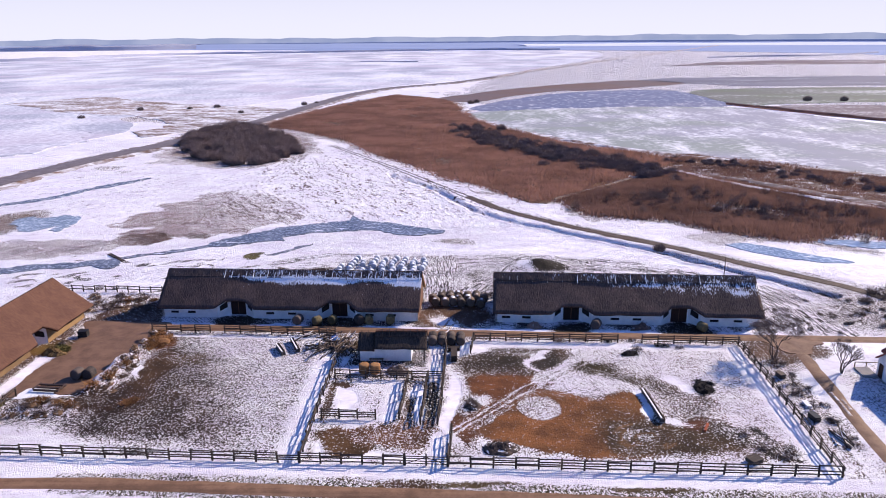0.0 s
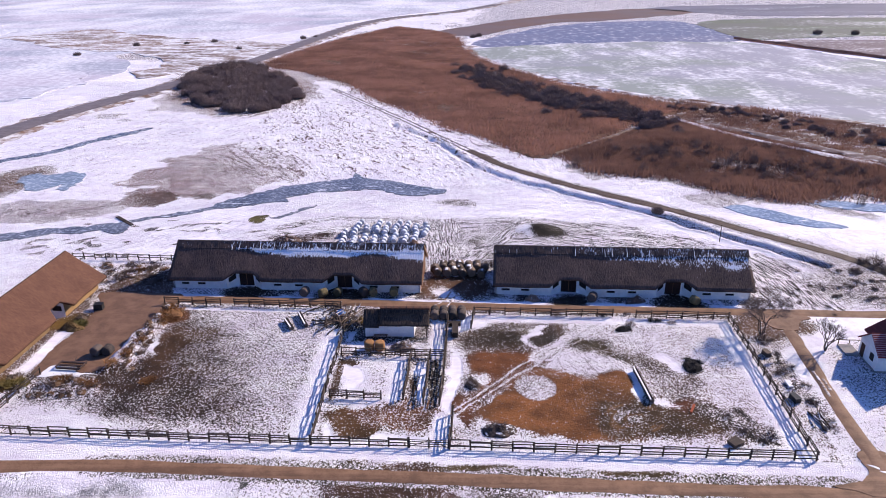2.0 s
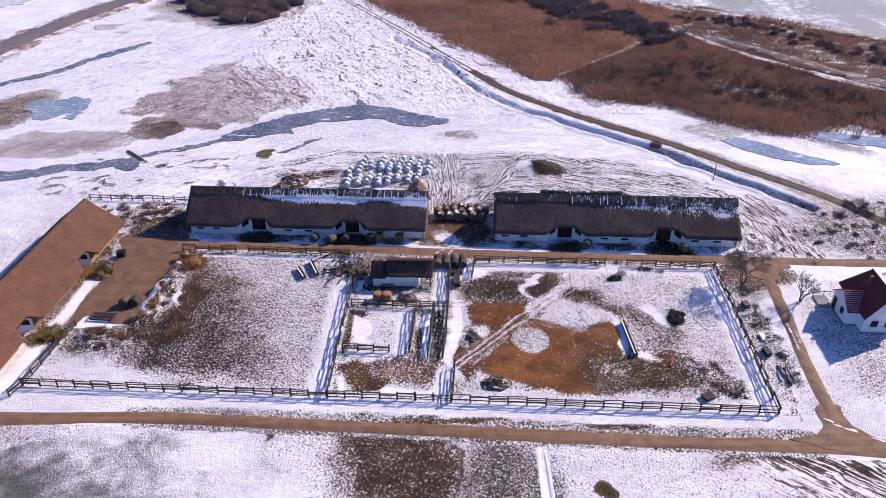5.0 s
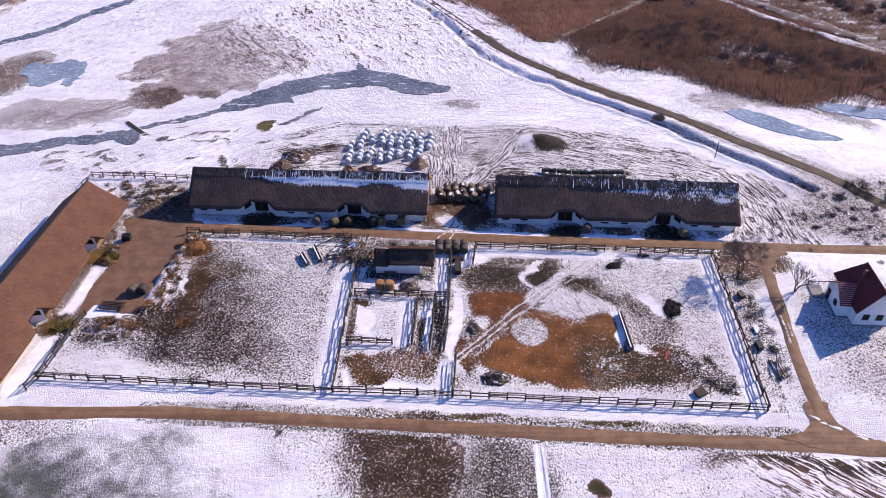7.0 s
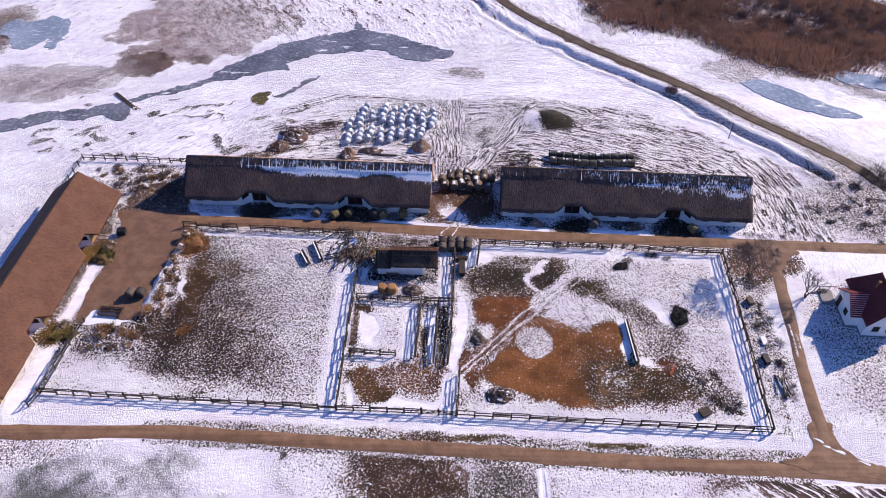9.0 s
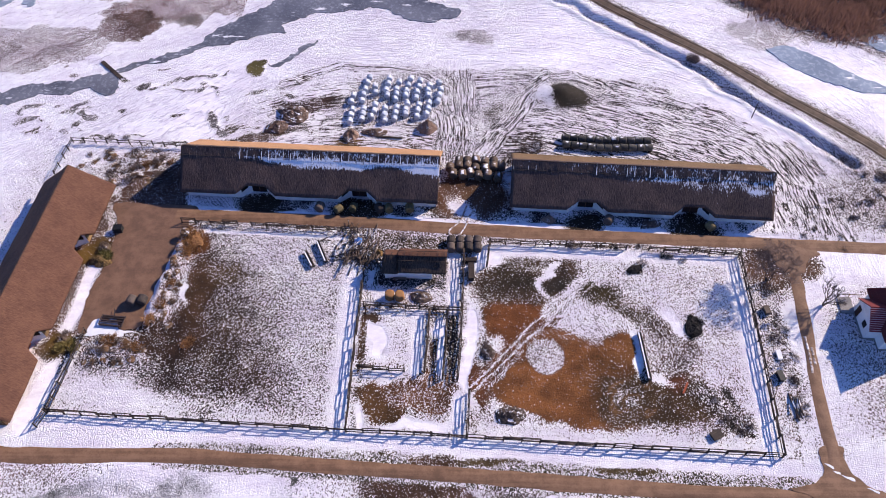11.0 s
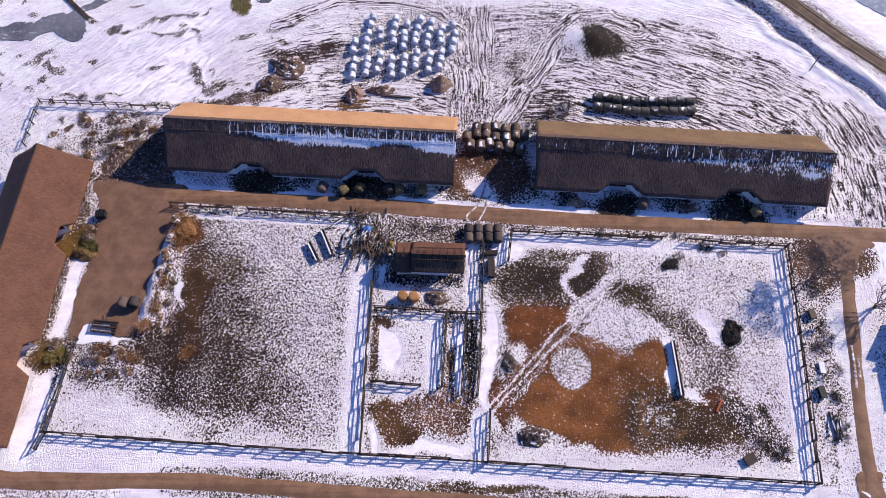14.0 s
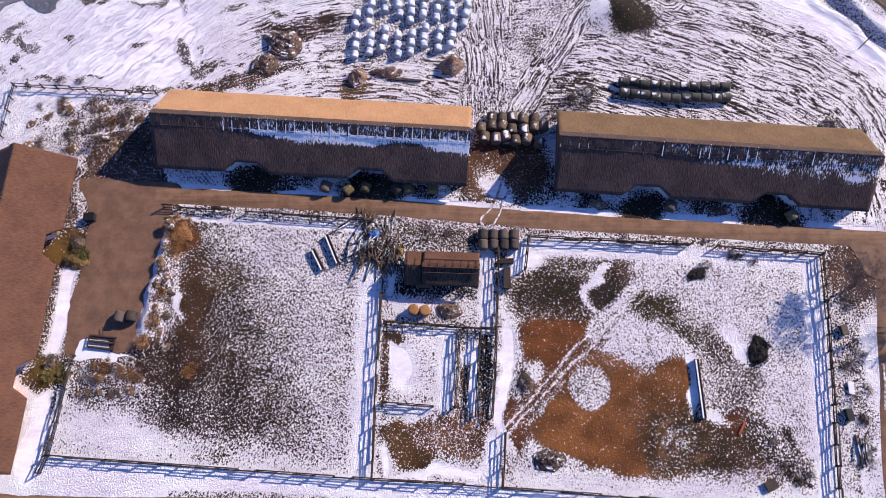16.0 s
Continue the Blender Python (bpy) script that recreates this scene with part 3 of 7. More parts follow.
    for cx, cy, rr in ((22.4, 69.4, 2.6), (22.6, 69.6, 3.4), (23.0, 69.0, 1.7)):   # scuffed rings of a turning wheel
        ring = np.abs(np.hypot(x - cx, (y - cy) * 1.25) - rr)
        lay(right * np.clip(1.2 - ring / 0.3, 0, 1) * (vnoise(x, y, 2.1, 61) > 0.42), -0.3, (0.30, 0.175, 0.075))
    lay(right * blob(wx, wy, 29.8, 71.1, 1.5, 1.1, 0, 0.4), -0.3, (0.17, 0.065, 0.030))
    lay(right * blob(wx, wy, 34.6, 68.8, 3.4, 1.6, -35, 0.5), 0.34, DARK)
    for cx, cy in ((35.2, 66.9), (36.4, 66.0), (37.8, 65.0), (38.4, 64.2), (36.6, 69.6)):
        lay(right * blob(wx, wy, cx, cy, 1.1, 0.6, -40, 0.3), -0.1, (0.03, 0.028, 0.028))
    lay(right * area([(0.2, 72.6), (2.2, 74.6), (4.0, 72.2), (4.2, 70.2), (2.6, 68.0), (0.8, 66.6), (0.6, 69)]), -0.3, (0.19, 0.080, 0.036))
    lay(right * blob(wx, wy, 3.2, 76.6, 1.6, 2.8, 0, 0.4), 0.42, (0.10, 0.065, 0.055))
    lay(right * blob(wx, wy, 5.2, 78.2, 1.9, 1.7, 0, 0.3), 0.78)
    lay(right * blob(x + 0.3 * (wx - x), y + 0.3 * (wy - y), 11.5, 76.4, 2.7, 2.65, 0, 0.06), 0.64, (0.22, 0.15, 0.13))
    lay(right * area([(13.0, 82.6), (16, 86), (21, 83.4), (24.6, 81.2), (24.4, 79.3), (19, 79.9), (15.6, 80.8)]), 0.78)
    lay(right * blob(wx, wy, 8.0, 66.6, 6.5, 1.0, -6, 0.5), 0.72)
    lay(right * blob(wx, wy, 24.2, 76.0, 0.8, 3.6, 3, 0.3), 1.3)
    lay(right * blob(wx, wy, 27.2, 71.9, 2.4, 0.6, -24, 0.5), 1.05)
    lay(right * blob(wx, wy, 4.4, 93.2, 2.4, 2.3, 0, 0.4), 1.35)
    lay(right * blob(wx, wy, 31.2, 81.0, 0.9, 2.6, 8, 0.3), 1.2)
    path = line_distance(x, y, [(27.1, 95.4), (19.2, 88.5), (9.4, 80.0), (3.9, 74.0), (0.4, 70.5)])
    lay(right * np.clip(1.6 - path / 1.0, 0, 1) * (y < 82.5), 0.0, (0.24, 0.10, 0.038))
    lay(right * np.clip(1.5 - line_distance(wx, wy, [(27.1, 95.4), (19.2, 88.5), (12.6, 82.8)]) / 1.2, 0, 1), 0.78)
    lay(right * np.clip(1.2 - np.abs(path - 0.62 + 0.25 * (wx - x)) / 0.19, 0, 1), np.where(y > 83, 0.52, 0.95), (0.16, 0.10, 0.07))
    lay(right * np.clip((64.9 + 1.3 - sk(x, y)) / 1.5 + 0.5, 0, 1), 1.0)
    # strips along the fences and roads
    lay(((sk(x, y) < 64.2) & (sk(x, y) > 57.2) & (x > -72) & (x < 43)).astype(float), 0.92, (0.13, 0.10, 0.06))
    lay(blob(wx, wy, -10, 62.6, 26, 1.0, -3.7, 0.4), 0.42, (0.13, 0.105, 0.045))
    lay(((sk(wx, wy) < 61.6) & (sk(x, y) > 57.2) & (x < 44)) * np.clip((wx + 44) / 12, 0, 1), 0.46, (0.12, 0.11, 0.06))
    for cx, cy, rx, ry in ((-29.5, 64.0, 4.2, 0.28), (-22.2, 63.6, 2.6, 0.42), (-18.6, 63.2, 1.9, 0.5), (-15.6, 63.0, 1.2, 0.4), (-9.6, 62.7, 2.4, 0.4), (20.5, 60.2, 4.0, 0.3), (3.2, 61.4, 3.4, 0.3)):
        lay(blob(wx, y + 0.4 * (wy - y), cx, cy + 0.1 * np.sin(x * 1.3), rx, ry * 1.35, -4, 0.25), -0.35, (0.15, 0.115, 0.055))
    lay(blob(wx, wy, -3.5, 62.1, 3.4, 1.1, -3.7, 0.3), -0.05, (0.14, 0.085, 0.05))
    lay(blob(wx, wy, -18, 99.5, 30, 0.75, -3.7, 0.3), 0.22, (0.13, 0.078, 0.052))
    lay(blob(wx, wy, 24, 95.4, 22, 0.6, -3.7, 0.3), 0.45, (0.13, 0.085, 0.05))
    # snow-flecked earth before the barns, its soil also darkened for their shade
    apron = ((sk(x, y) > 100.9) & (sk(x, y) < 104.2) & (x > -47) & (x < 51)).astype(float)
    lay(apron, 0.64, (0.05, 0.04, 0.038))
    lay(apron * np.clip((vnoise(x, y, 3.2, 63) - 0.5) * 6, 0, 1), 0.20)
    for dx, dy in ((-33.9, 103.6), (-17.2, 102.5), (20.2, 100.2), (37.0, 99.0)):
        lay(blob(wx, wy, dx, dy, 3.9, 2.5, 0, 0.25), -0.3, (0.062, 0.05, 0.034))
    lay(blob(wx, wy, 1, 107, 7.2, 6, 0, 0.2), -0.2, (0.19, 0.105, 0.06))
    lay(blob(wx, wy, 0.2, 103.5, 1.6, 4.0, 35, 0.35), 0.85)
    lay(area([(-45.3, 99.6), (-41.0, 98.6), (-42.2, 92.4), (-42.0, 86), (-43.2, 80.8), (-46.6, 80.4), (-46.8, 83), (-46.4, 88.6), (-45.9, 93.4)]), 0.56, (0.15, 0.085, 0.065))
    lay(np.clip(1.4 - line_distance(x + 0.5 * (wx - x), y, [(-45.2, 99.2), (-45.7, 93.4), (-46.3, 88.6), (-46.6, 83)]) / 0.75, 0, 1), 1.1)
    lay(blob(wx, wy, -42.9, 96, 1.5, 3.0, 4, 0.3), -0.2, (0.30, 0.135, 0.045))
    lay(blob(wx, wy, -42.6, 86.4, 0.8, 1.9, 12, 0.3), 1.1)
    lay(area([(-54.4, 79.4), (-51.6, 80.2), (-46.6, 78.2), (-45.0, 75.6), (-48.1, 74.2), (-53.0, 75.4)]), 0.50, (0.16, 0.095, 0.08))
    lay(blob(wx, wy, -49.2, 74.6, 5.2, 1.6, -12, 0.6), 0.40, (0.055, 0.036, 0.034))
    lay(blob(wx, wy, -54.8, 74, 0.9, 5.5, 0, 0.3), 1.0)
    lay(blob(wx, wy, -46.5, 69.8, 7.5, 2.2, -8, 0.6), 1.05)
    lay(blob(wx, wy, -43.4, 79.2, 2.6, 1.8, -30, 0.4), -0.2, (0.06, 0.036, 0.024))
    lay(((x < -55) & (x > -62) & (y > 79) & (y < 106)).astype(float), 0.10, (0.15, 0.085, 0.055))
    lay(np.clip(1.4 - line_distance(x + 0.35 * (wx - x), y, [(-58.3, 79.8), (-57.7, 86), (-57.3, 91)]) / 1.2, 0, 1), 1.6)
    lay(np.clip(1.4 - line_distance(wx, wy, [(-56.6, 97.5), (-56.2, 106)]) / 0.6, 0, 1), 0.8)
    lay(blob(wx, wy, -58.2, 70, 1.6, 6, 3, 0.2), 1.35)
    lay(blob(wx, wy, -58.4, 94.2, 2.9, 3.0, 0, 0.25), -0.6, (0.22, 0.15, 0.045))
    lay(blob(wx, wy, -59.2, 77.2, 2.9, 2.6, 0, 0.25), -0.6, (0.20, 0.14, 0.045))
    lay(blob(wx, wy, -55, 112, 9, 5.5, 0, 0.4), 0.52, (0.12, 0.068, 0.042))
    lay(blob(wx, wy, -48.6, 107.5, 1.8, 1.0, 10, 0.3), 0.9)
    lay(blob(wx, wy, -56.2, 102, 1.2, 4, 0, 0.3), 0.6, (0.09, 0.06, 0.04))
    lay(inside(wx, wy, [(-57, 103.5), (-46, 103.5), (-47.6, 113.5), (-49.5, 114), (-51.5, 111), (-55.5, 108.5)]).astype(float), -0.1, (0.155, 0.095, 0.07))
    # beyond the right-hand fence, and round the house
    lay(blob(wx, wy, 44.6, 78, 1.9, 9, 2, 0.4), 0.55, (0.10, 0.065, 0.055))
    lay(blob(wx, wy, 46.2, 90.8, 3.6, 4.2, 0, 0.4), 0.12, (0.14, 0.088, 0.068))
    lay(blob(wx, wy, 66, 74, 14, 14, 0, 0.2), 0.70, (0.19, 0.115, 0.115))
    lay(blob(wx, wy, 70, 103, 14, 6, -4, 0.4), 0.44, (0.11, 0.085, 0.08))
    lay(blob(wx, wy, 52.5, 92.0, 2.2, 1.4, 30, 0.4), 0.1, (0.10, 0.07, 0.05))
    lay(blob(wx, wy, 48.6, 92.4, 5.0, 2.8, 0, 0.3), -0.1, (0.20, 0.12, 0.08))
    # south of the front road
    south = (sk(x, y) < 57.6).astype(float)
    lay(south, 0.56, (0.29, 0.19, 0.195))
    lay(south * blob(wx, wy, 5.4, 50, 5.6, 9, 0, 0.3), 0.47, (0.15, 0.145, 0.125))
    lay(south * blob(wx, wy, 45, 54.2, 12, 1.6, -4, 0.4), 0.40, (0.10, 0.075, 0.065))
    lay(south * blob(x, wy, 10.7, 50, 0.5, 9, 0, 0.3), 1.1)
    lay(south * blob(wx, wy, -32, 52, 18, 9, 0, 0.6), 0.95, (0.19, 0.20, 0.165))
    lay(south * np.clip((wx + 13.0 + 1.5 * (wy - y)) / 3.5, 0, 1) * np.clip((0.9 - wx) / 1.6, 0, 1), -0.2, (0.115, 0.072, 0.050))
    lay(south * blob(wx, wy, 16.5, 49.6, 1.0, 0.8, 0, 0.3), -0.1, (0.075, 0.085, 0.03))
    for cx, cy, rx, ry in ((-25.5, 52.2, 1.1, 0.7), (-33, 51.2, 0.6, 0.35), (-22.4, 58.2, 0.7, 0.5), (-9.6, 54.4, 0.8, 0.4)):
        lay(south * blob(wx, wy, cx, cy, rx, ry, -20, 0.3), 0.0, (0.06, 0.07, 0.06))
    frost = south * blob(wx, wy, -38, 50, 27, 14, 0, 0.25) * np.clip((-11.5 - wx) / 3, 0, 1)
    even = np.maximum(0.985 * frost, 0.92 * south * (wx > 0.4))
    lay(np.clip((frost - 0.5) * 2.0, 0, 1), 0.538 + 0.05 * (vnoise(x, y, 7, 15) - 0.5) + 0.04 * (vnoise(x, y, 2.4, 17) - 0.5) + 0.03 * (vnoise(x, y, 0.9, 16) - 0.5) - 0.065 * blob(x, y, -51, 50, 11, 6.5, 0, 0.8), (0.23, 0.275, 0.29))
    streak = 0.5 * south * blob(x, y, 52, 53, 14, 5, 0, 0.4)
    # churned snow behind the barns
    streak = np.maximum(streak, 0.30 * blob(x, y, 20, 150, 120, 60, 0, 0.5))
    streak = np.maximum(streak, 0.50 * blob(wx, wy, -55, 127, 28, 13, 20, 0.5))
    churn = blob(wx, wy, 28, 124, 44, 15, -8, 0.3)
    churn = np.maximum(churn, blob(wx, wy, -12, 122, 16, 10, 0, 0.4))
    churn = np.maximum(churn, blob(wx, wy, 60, 107, 13, 13, 0, 0.3))
    bound = [(-30, 96), (-30, 136), (5, 139), (16, 138), (27, 137), (41, 132.5), (54, 124.5), (59, 117.5), (61.5, 108), (62, 94)]
    reach = sum(inside(x + a * (wx - x), y + a * (wy - y) + b, bound).astype(float) for a, b in ((1, 0), (1.6, 1.2), (0.6, -1.2), (2.2, 0.5))) / 4
    churn = np.maximum(churn, blob(wx, wy, 34, 118, 30, 22, -10, 0.25))
    churn = churn * ((sk(x, y) > 98.8) & ((wx > 49.5) | (y > 110))) * reach
    lay(churn, 0.63, (0.052, 0.042, 0.042))
    streak = np.maximum(streak, churn)
    streak = np.maximum(streak, 0.75 * blob(wx, wy, -22, 126, 22, 13, 4, 0.4))
    lay(0.9 * blob(wx, wy, -22, 126, 20, 11, 4, 0.4), 0.74, (0.075, 0.055, 0.05))
    lay(blob(wx, wy, -28.4, 129.2, 6.2, 1.5, 5, 0.4), -0.05, (0.075, 0.045, 0.042))
    lay(blob(wx, wy, -12.8, 129.5, 9.8, 7.0, 0, 0.12), 0.62, (0.12, 0.11, 0.12))
    streak = streak * (1 - 0.8 * blob(wx, wy, -12.8, 129.5, 9.4, 6.4, 0, 0.12))
    messy = blob(wx, wy, 6.5, 128, 4.2, 8.5, -28, 0.35)
    streak = streak * (1 - 0.75 * messy)
    lay(messy, 0.70, (0.075, 0.065, 0.06))
    lay(blob(wx, wy, 5.6, 126, 1.4, 2.4, -20, 0.5), 0.3, (0.08, 0.06, 0.045))
    lay(((wx < 2.0) & (wx > -5) & (y > 110) & (y < 138)).astype(float), 0.56, (0.05, 0.04, 0.042))
    lay(blob(wx, wy, -13.5, 119.0, 9, 2.0, -3, 0.4), 0.62, (0.13, 0.085, 0.05))
    lay(blob(wx, wy, -20.3, 119.2, 2.4, 1.6, 0, 0.3), -0.1, (0.24, 0.155, 0.065))
    lay(blob(wx, wy, -38, 119.5, 9, 1.4, 8, 0.4), 0.15, (0.13, 0.085, 0.055))
    lay(blob(wx, wy, 11, 117.2, 4.5, 3.6, 0, 0.5), 0.35, (0.085, 0.062, 0.06))
    lay(blob(wx, wy, 2, 148, 5, 2.2, 0, 0.5), 0.2, (0.10, 0.085, 0.07))
    lay(blob(wx, wy, 74, 111, 11, 8, 0, 0.5), 0.44, (0.13, 0.085, 0.075))
    for i in range(26):                                           # scattered bare tufts in the open snow
        r = random.Random(200 + i)
        lay(blob(wx, wy, r.uniform(-80, -26), r.uniform(117, 140), r.uniform(0.5, 2.2), r.uniform(0.3, 0.8), r.uniform(-20, 30), 0.5), 0.25, (0.10, 0.09, 0.06))
    # the open plain: brown grass patches, verges, reed beds
    lay(sum(inside(x + 2.4 * a * (wx - x), y + 2.4 * a * (wy - y), [(-82, 160), (-80, 178), (-66, 204), (-43, 197), (-34, 176), (-37, 161), (-58, 155), (-74, 155)]) for a in (0.5, 1.0, 1.6, 2.2)) / 4, 0.36, (0.26, 0.128, 0.122))
    lay(blob(wx, wy, -50, 184, 11, 13, -25, 0.5), 0.16, (0.19, 0.115, 0.075))
    lay(blob(wx, wy, -68.3, 152.6, 7.4, 4.6, 8, 0.1), -0.2, (0.15, 0.098, 0.082))
    lay(blob(wx, wy, -40.1, 139.2, 1.8, 2.3, 0, 0.15), -0.4, (0.17, 0.165, 0.06))
    for i, (px, py) in enumerate(((-55.7, 136.1), (-51.6, 137.4), (-48.2, 138.0), (-48.4, 131.2), (-46.3, 129.6), (-63.1, 133.4), (-67.9, 124.3), (-71.6, 125.5), (-76.8, 125.0), (-81.5, 124.1), (-80, 127.3), (-46.6, 122.5))):
        lay(blob(wx + 1.5 * (wx - x), wy + 1.5 * (wy - y), px, py, 2.6 - 0.45 * (i % 5), 1.3 - 0.3 * (i % 3), 38, 0.4), 0.12, (0.20, 0.21, 0.25))
    lay(blob(wx, wy, -87, 145, 18, 9, 10, 0.5), 0.46, (0.21, 0.125, 0.135))
    lay(blob(wx, wy, -55.5, 155, 3.2, 1.6, 10, 0.3), 0.1, (0.12, 0.08, 0.06))
    lay(blob(wx, wy, -109, 165, 9, 14, -20, 0.35), 0.1, (0.20, 0.125, 0.075))
    lay(blob(wx, wy, -92, 290, 34, 50, -15, 0.5), 0.66, (0.24, 0.12, 0.08))
    lay(np.clip(1.3 - line_distance(wx + wx - x, wy + wy - y, GROVE + GROVE[:1]) / 7.0, 0, 1), 0.15, (0.21, 0.10, 0.07))
    lay(blob(wx, wy, -170, 420, 120, 55, -8, 0.4), 0.66, (0.22, 0.135, 0.10))
    # far ground to the right: bluish distance haze put into the soil colour
    lay(np.clip((y - 440 + 0.2 * np.abs(x)) / 60, 0, 1) * np.clip((x + 40 - 0.12 * (y - 440)) / 60, 0, 1), 0.56, (0.20, 0.28, 0.48))
    lay(blob(wx, wy, 60, 148, 10, 6, -40, 0.5), 0.72, (0.15, 0.11, 0.09))
    lay(blob(wx, wy, -80, 168, 48, 34, 20, 0.5) * (snow > 0.7), 0.80, (0.17, 0.11, 0.085))
    for pts in (REED_A, REED_B, REED_C):                           # ragged litter round the reed beds
        d = line_distance(wx + 2 * (wx - x), wy + 2 * (wy - y), pts + pts[:1])
        lay(np.clip(1.25 - d / 7.0, 0, 1), 0.42, (0.13, 0.080, 0.062))
    d = line_distance(wx, wy, [(36, 176), (44, 169.3), (59.3, 157.7), (73.2, 148.6), (90, 137.8)])
    lay(np.clip(1.2 - d / 2.4, 0, 1), 0.42, (0.10, 0.08, 0.078))
    d = line_distance(x, y, TRACK)
    lay(np.clip(1.4 - d / 3.2, 0, 1), np.where(y > 196, 0.68, 0.56), (0.12, 0.085, 0.06))
    d = line_distance(x, y, DITCH)
    lay(np.clip(1.2 - d / 2.4, 0, 1), 0.72, (0.10, 0.08, 0.065))
    streak = np.maximum(streak, 0.85 * blob(x, y, -28, 215, 42, 65, 25, 0.5))
    lay(blob(x, y, -28, 215, 38, 60, 25, 0.5), 0.90, (0.19, 0.125, 0.12))
    # clean drifts along the fences
    for pts, off, wd in (([(-17.0, 90), (-17.2, 65.5)], 0, 1.5), ([(41.4, 92), (40.2, 72), (39.3, 62.5)], 0, 1.4), ([(-57, 66.2), (-15.8, 63.8), (0, 62.9), (39.5, 60.6)], 0, 1.3), ([(-6.6, 83), (-7.0, 74.2)], 0, 1.0), ([(-1.4, 94), (-1.7, 84)], 0, 0.9), ([(-0.9, 70), (-1.1, 65)], 0, 1.0), ([(-44, 98.7), (-17, 96.9)], 0, 0.3), ([(5, 94.8), (41, 92.6)], 0, 1.0)):
        edge = np.clip(1.5 - line_distance(x, y, pts) / wd, 0, 1)
        lay(edge, 1.12)
        even = np.maximum(even, 0.6 * edge)
    open_snow = (sk(x, y) > 112) & ((x < -22) | (y > 140)) & (snow > 0.75)
    even = np.maximum(even, 0.72 * open_snow)
    strip = (sk(x, y) < 64.2) & (sk(x, y) > 57.2) & (snow > 0.8)
    even = np.maximum(even, 0.7 * strip)
    even = np.maximum(even, 0.7 * apron * (snow > 0.6))
    even = np.maximum(even, 0.85 * np.clip((snow - 0.90) / 0.22, 0, 1))
    even = np.maximum(even, 0.30 * right * np.clip((snow - 0.66) / 0.06, 0, 1))
    even = np.maximum(even, 0.55 * pen)
    # directions of the wheel ruts
    u, v = run_along(x, y, [(-6, 136.5), (10, 138), (17.5, 137.3), (27, 134.6), (36.8, 131), (48, 125.8), (54.4, 121.2), (58, 115.5), (59.6, 109), (59.6, 88)])
    arc = (x >= -40) & (x <= -5) & (y > 112) & (y < 160)
    u, v = np.where(arc, y + 0.012 * (x + 18) ** 2, u), np.where(arc, x, v)
    lane = (wx < 2.0) & (wx > -5) & (y > 110) & (y < 141)
    u, v = np.where(lane, x * 1.2 + 0.4 * np.sin(y / 5), u), np.where(lane, y, v)
    for line, wide in (([(1.6, 112), (5.4, 118.5), (9.6, 125), (13.2, 131.5), (17, 135.2), (21.6, 135.6), (26, 133.4)], 2.3), ([(-34, 134), (-23.7, 139.0), (-13.3, 138.8), (-6.4, 136.8), (-2.6, 133), (-1.6, 127)], 1.3)):
        a, b = run_along(x, y, line)
        near = np.abs(a + 0.4 * (wx - x)) < wide
        u, v = np.where(near, a * 1.15, u), np.where(near, b, v)
        lay(near * 0.8, 0.56, (0.05, 0.042, 0.044))
        streak = np.maximum(streak, 0.95 * near)
    knoll = blob(wx, wy, MOUND[0], MOUND[1], 5.4, 4.0, 0, 0.2)
    streak = streak * (1 - 0.9 * knoll)
    lay(blob(wx, wy, MOUND[0] + 1.5, MOUND[1] - 0.5, 3.2, 2.3, -10, 0.3), -0.55, (0.040, 0.036, 0.026))
    lay(blob(wx, wy, MOUND[0] - 2.6, MOUND[1] + 0.3, 1.6, 2.6, 0, 0.25), 1.4)
    low = y < 60
    u, v = np.where(low, 0.62 * x + 0.78 * y, u), np.where(low, 0.78 * x - 0.62 * y, v)
    far = y > 160
    a, b = run_along(x + 3 * np.sin(y / 31), y, [(-70, 330), (-62, 300), (-48, 265), (-28.6, 206), (-11, 174), (-6, 160)])
    u, v = np.where(far, a * 0.34, u), np.where(far, b * 0.16, v)
    west = far & (x < -62)
    u, v = np.where(west, (0.62 * y - 0.78 * x) * 0.30, u), np.where(west, (0.62 * x + 0.78 * y) * 0.25, v)
    drift = blob(x, y, -105, 215, 42, 55, 0, 0.5) * (snow > 0.8)
    streak = np.maximum(streak, 0.42 * drift)
    lay(drift, 0.90, (0.22, 0.14, 0.12))
    nw = (x < -40) & (y > 110) & (y <= 160)
    u, v = np.where(nw, (0.75 * y - 0.66 * x) * 0.7, u), np.where(nw, 0.75 * x + 0.66 * y, v)

    ny, nx = x.shape
    me = bpy.data.meshes.new("ground")
    me.vertices.add(nx * ny)
    me.vertices.foreach_set("co", np.stack([x, y, z], -1).astype(np.float32).ravel())
    idx = np.arange(nx * ny).reshape(ny, nx)
    quads = np.stack([idx[:-1, :-1], idx[:-1, 1:], idx[1:, 1:], idx[1:, :-1]], -1).reshape(-1, 4)
    me.loops.add(quads.size)
    me.polygons.add(len(quads))
    me.loops.foreach_set("vertex_index", quads.astype(np.int32).ravel())
    me.polygons.foreach_set("loop_start", np.arange(0, quads.size, 4, dtype=np.int32))
    me.polygons.foreach_set("use_smooth", np.ones(len(quads), bool))
    me.update()
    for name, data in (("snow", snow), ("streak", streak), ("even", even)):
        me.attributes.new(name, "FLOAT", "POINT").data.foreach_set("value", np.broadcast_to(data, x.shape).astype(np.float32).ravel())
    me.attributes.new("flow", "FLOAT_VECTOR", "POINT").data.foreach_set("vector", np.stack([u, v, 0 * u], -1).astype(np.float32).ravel())
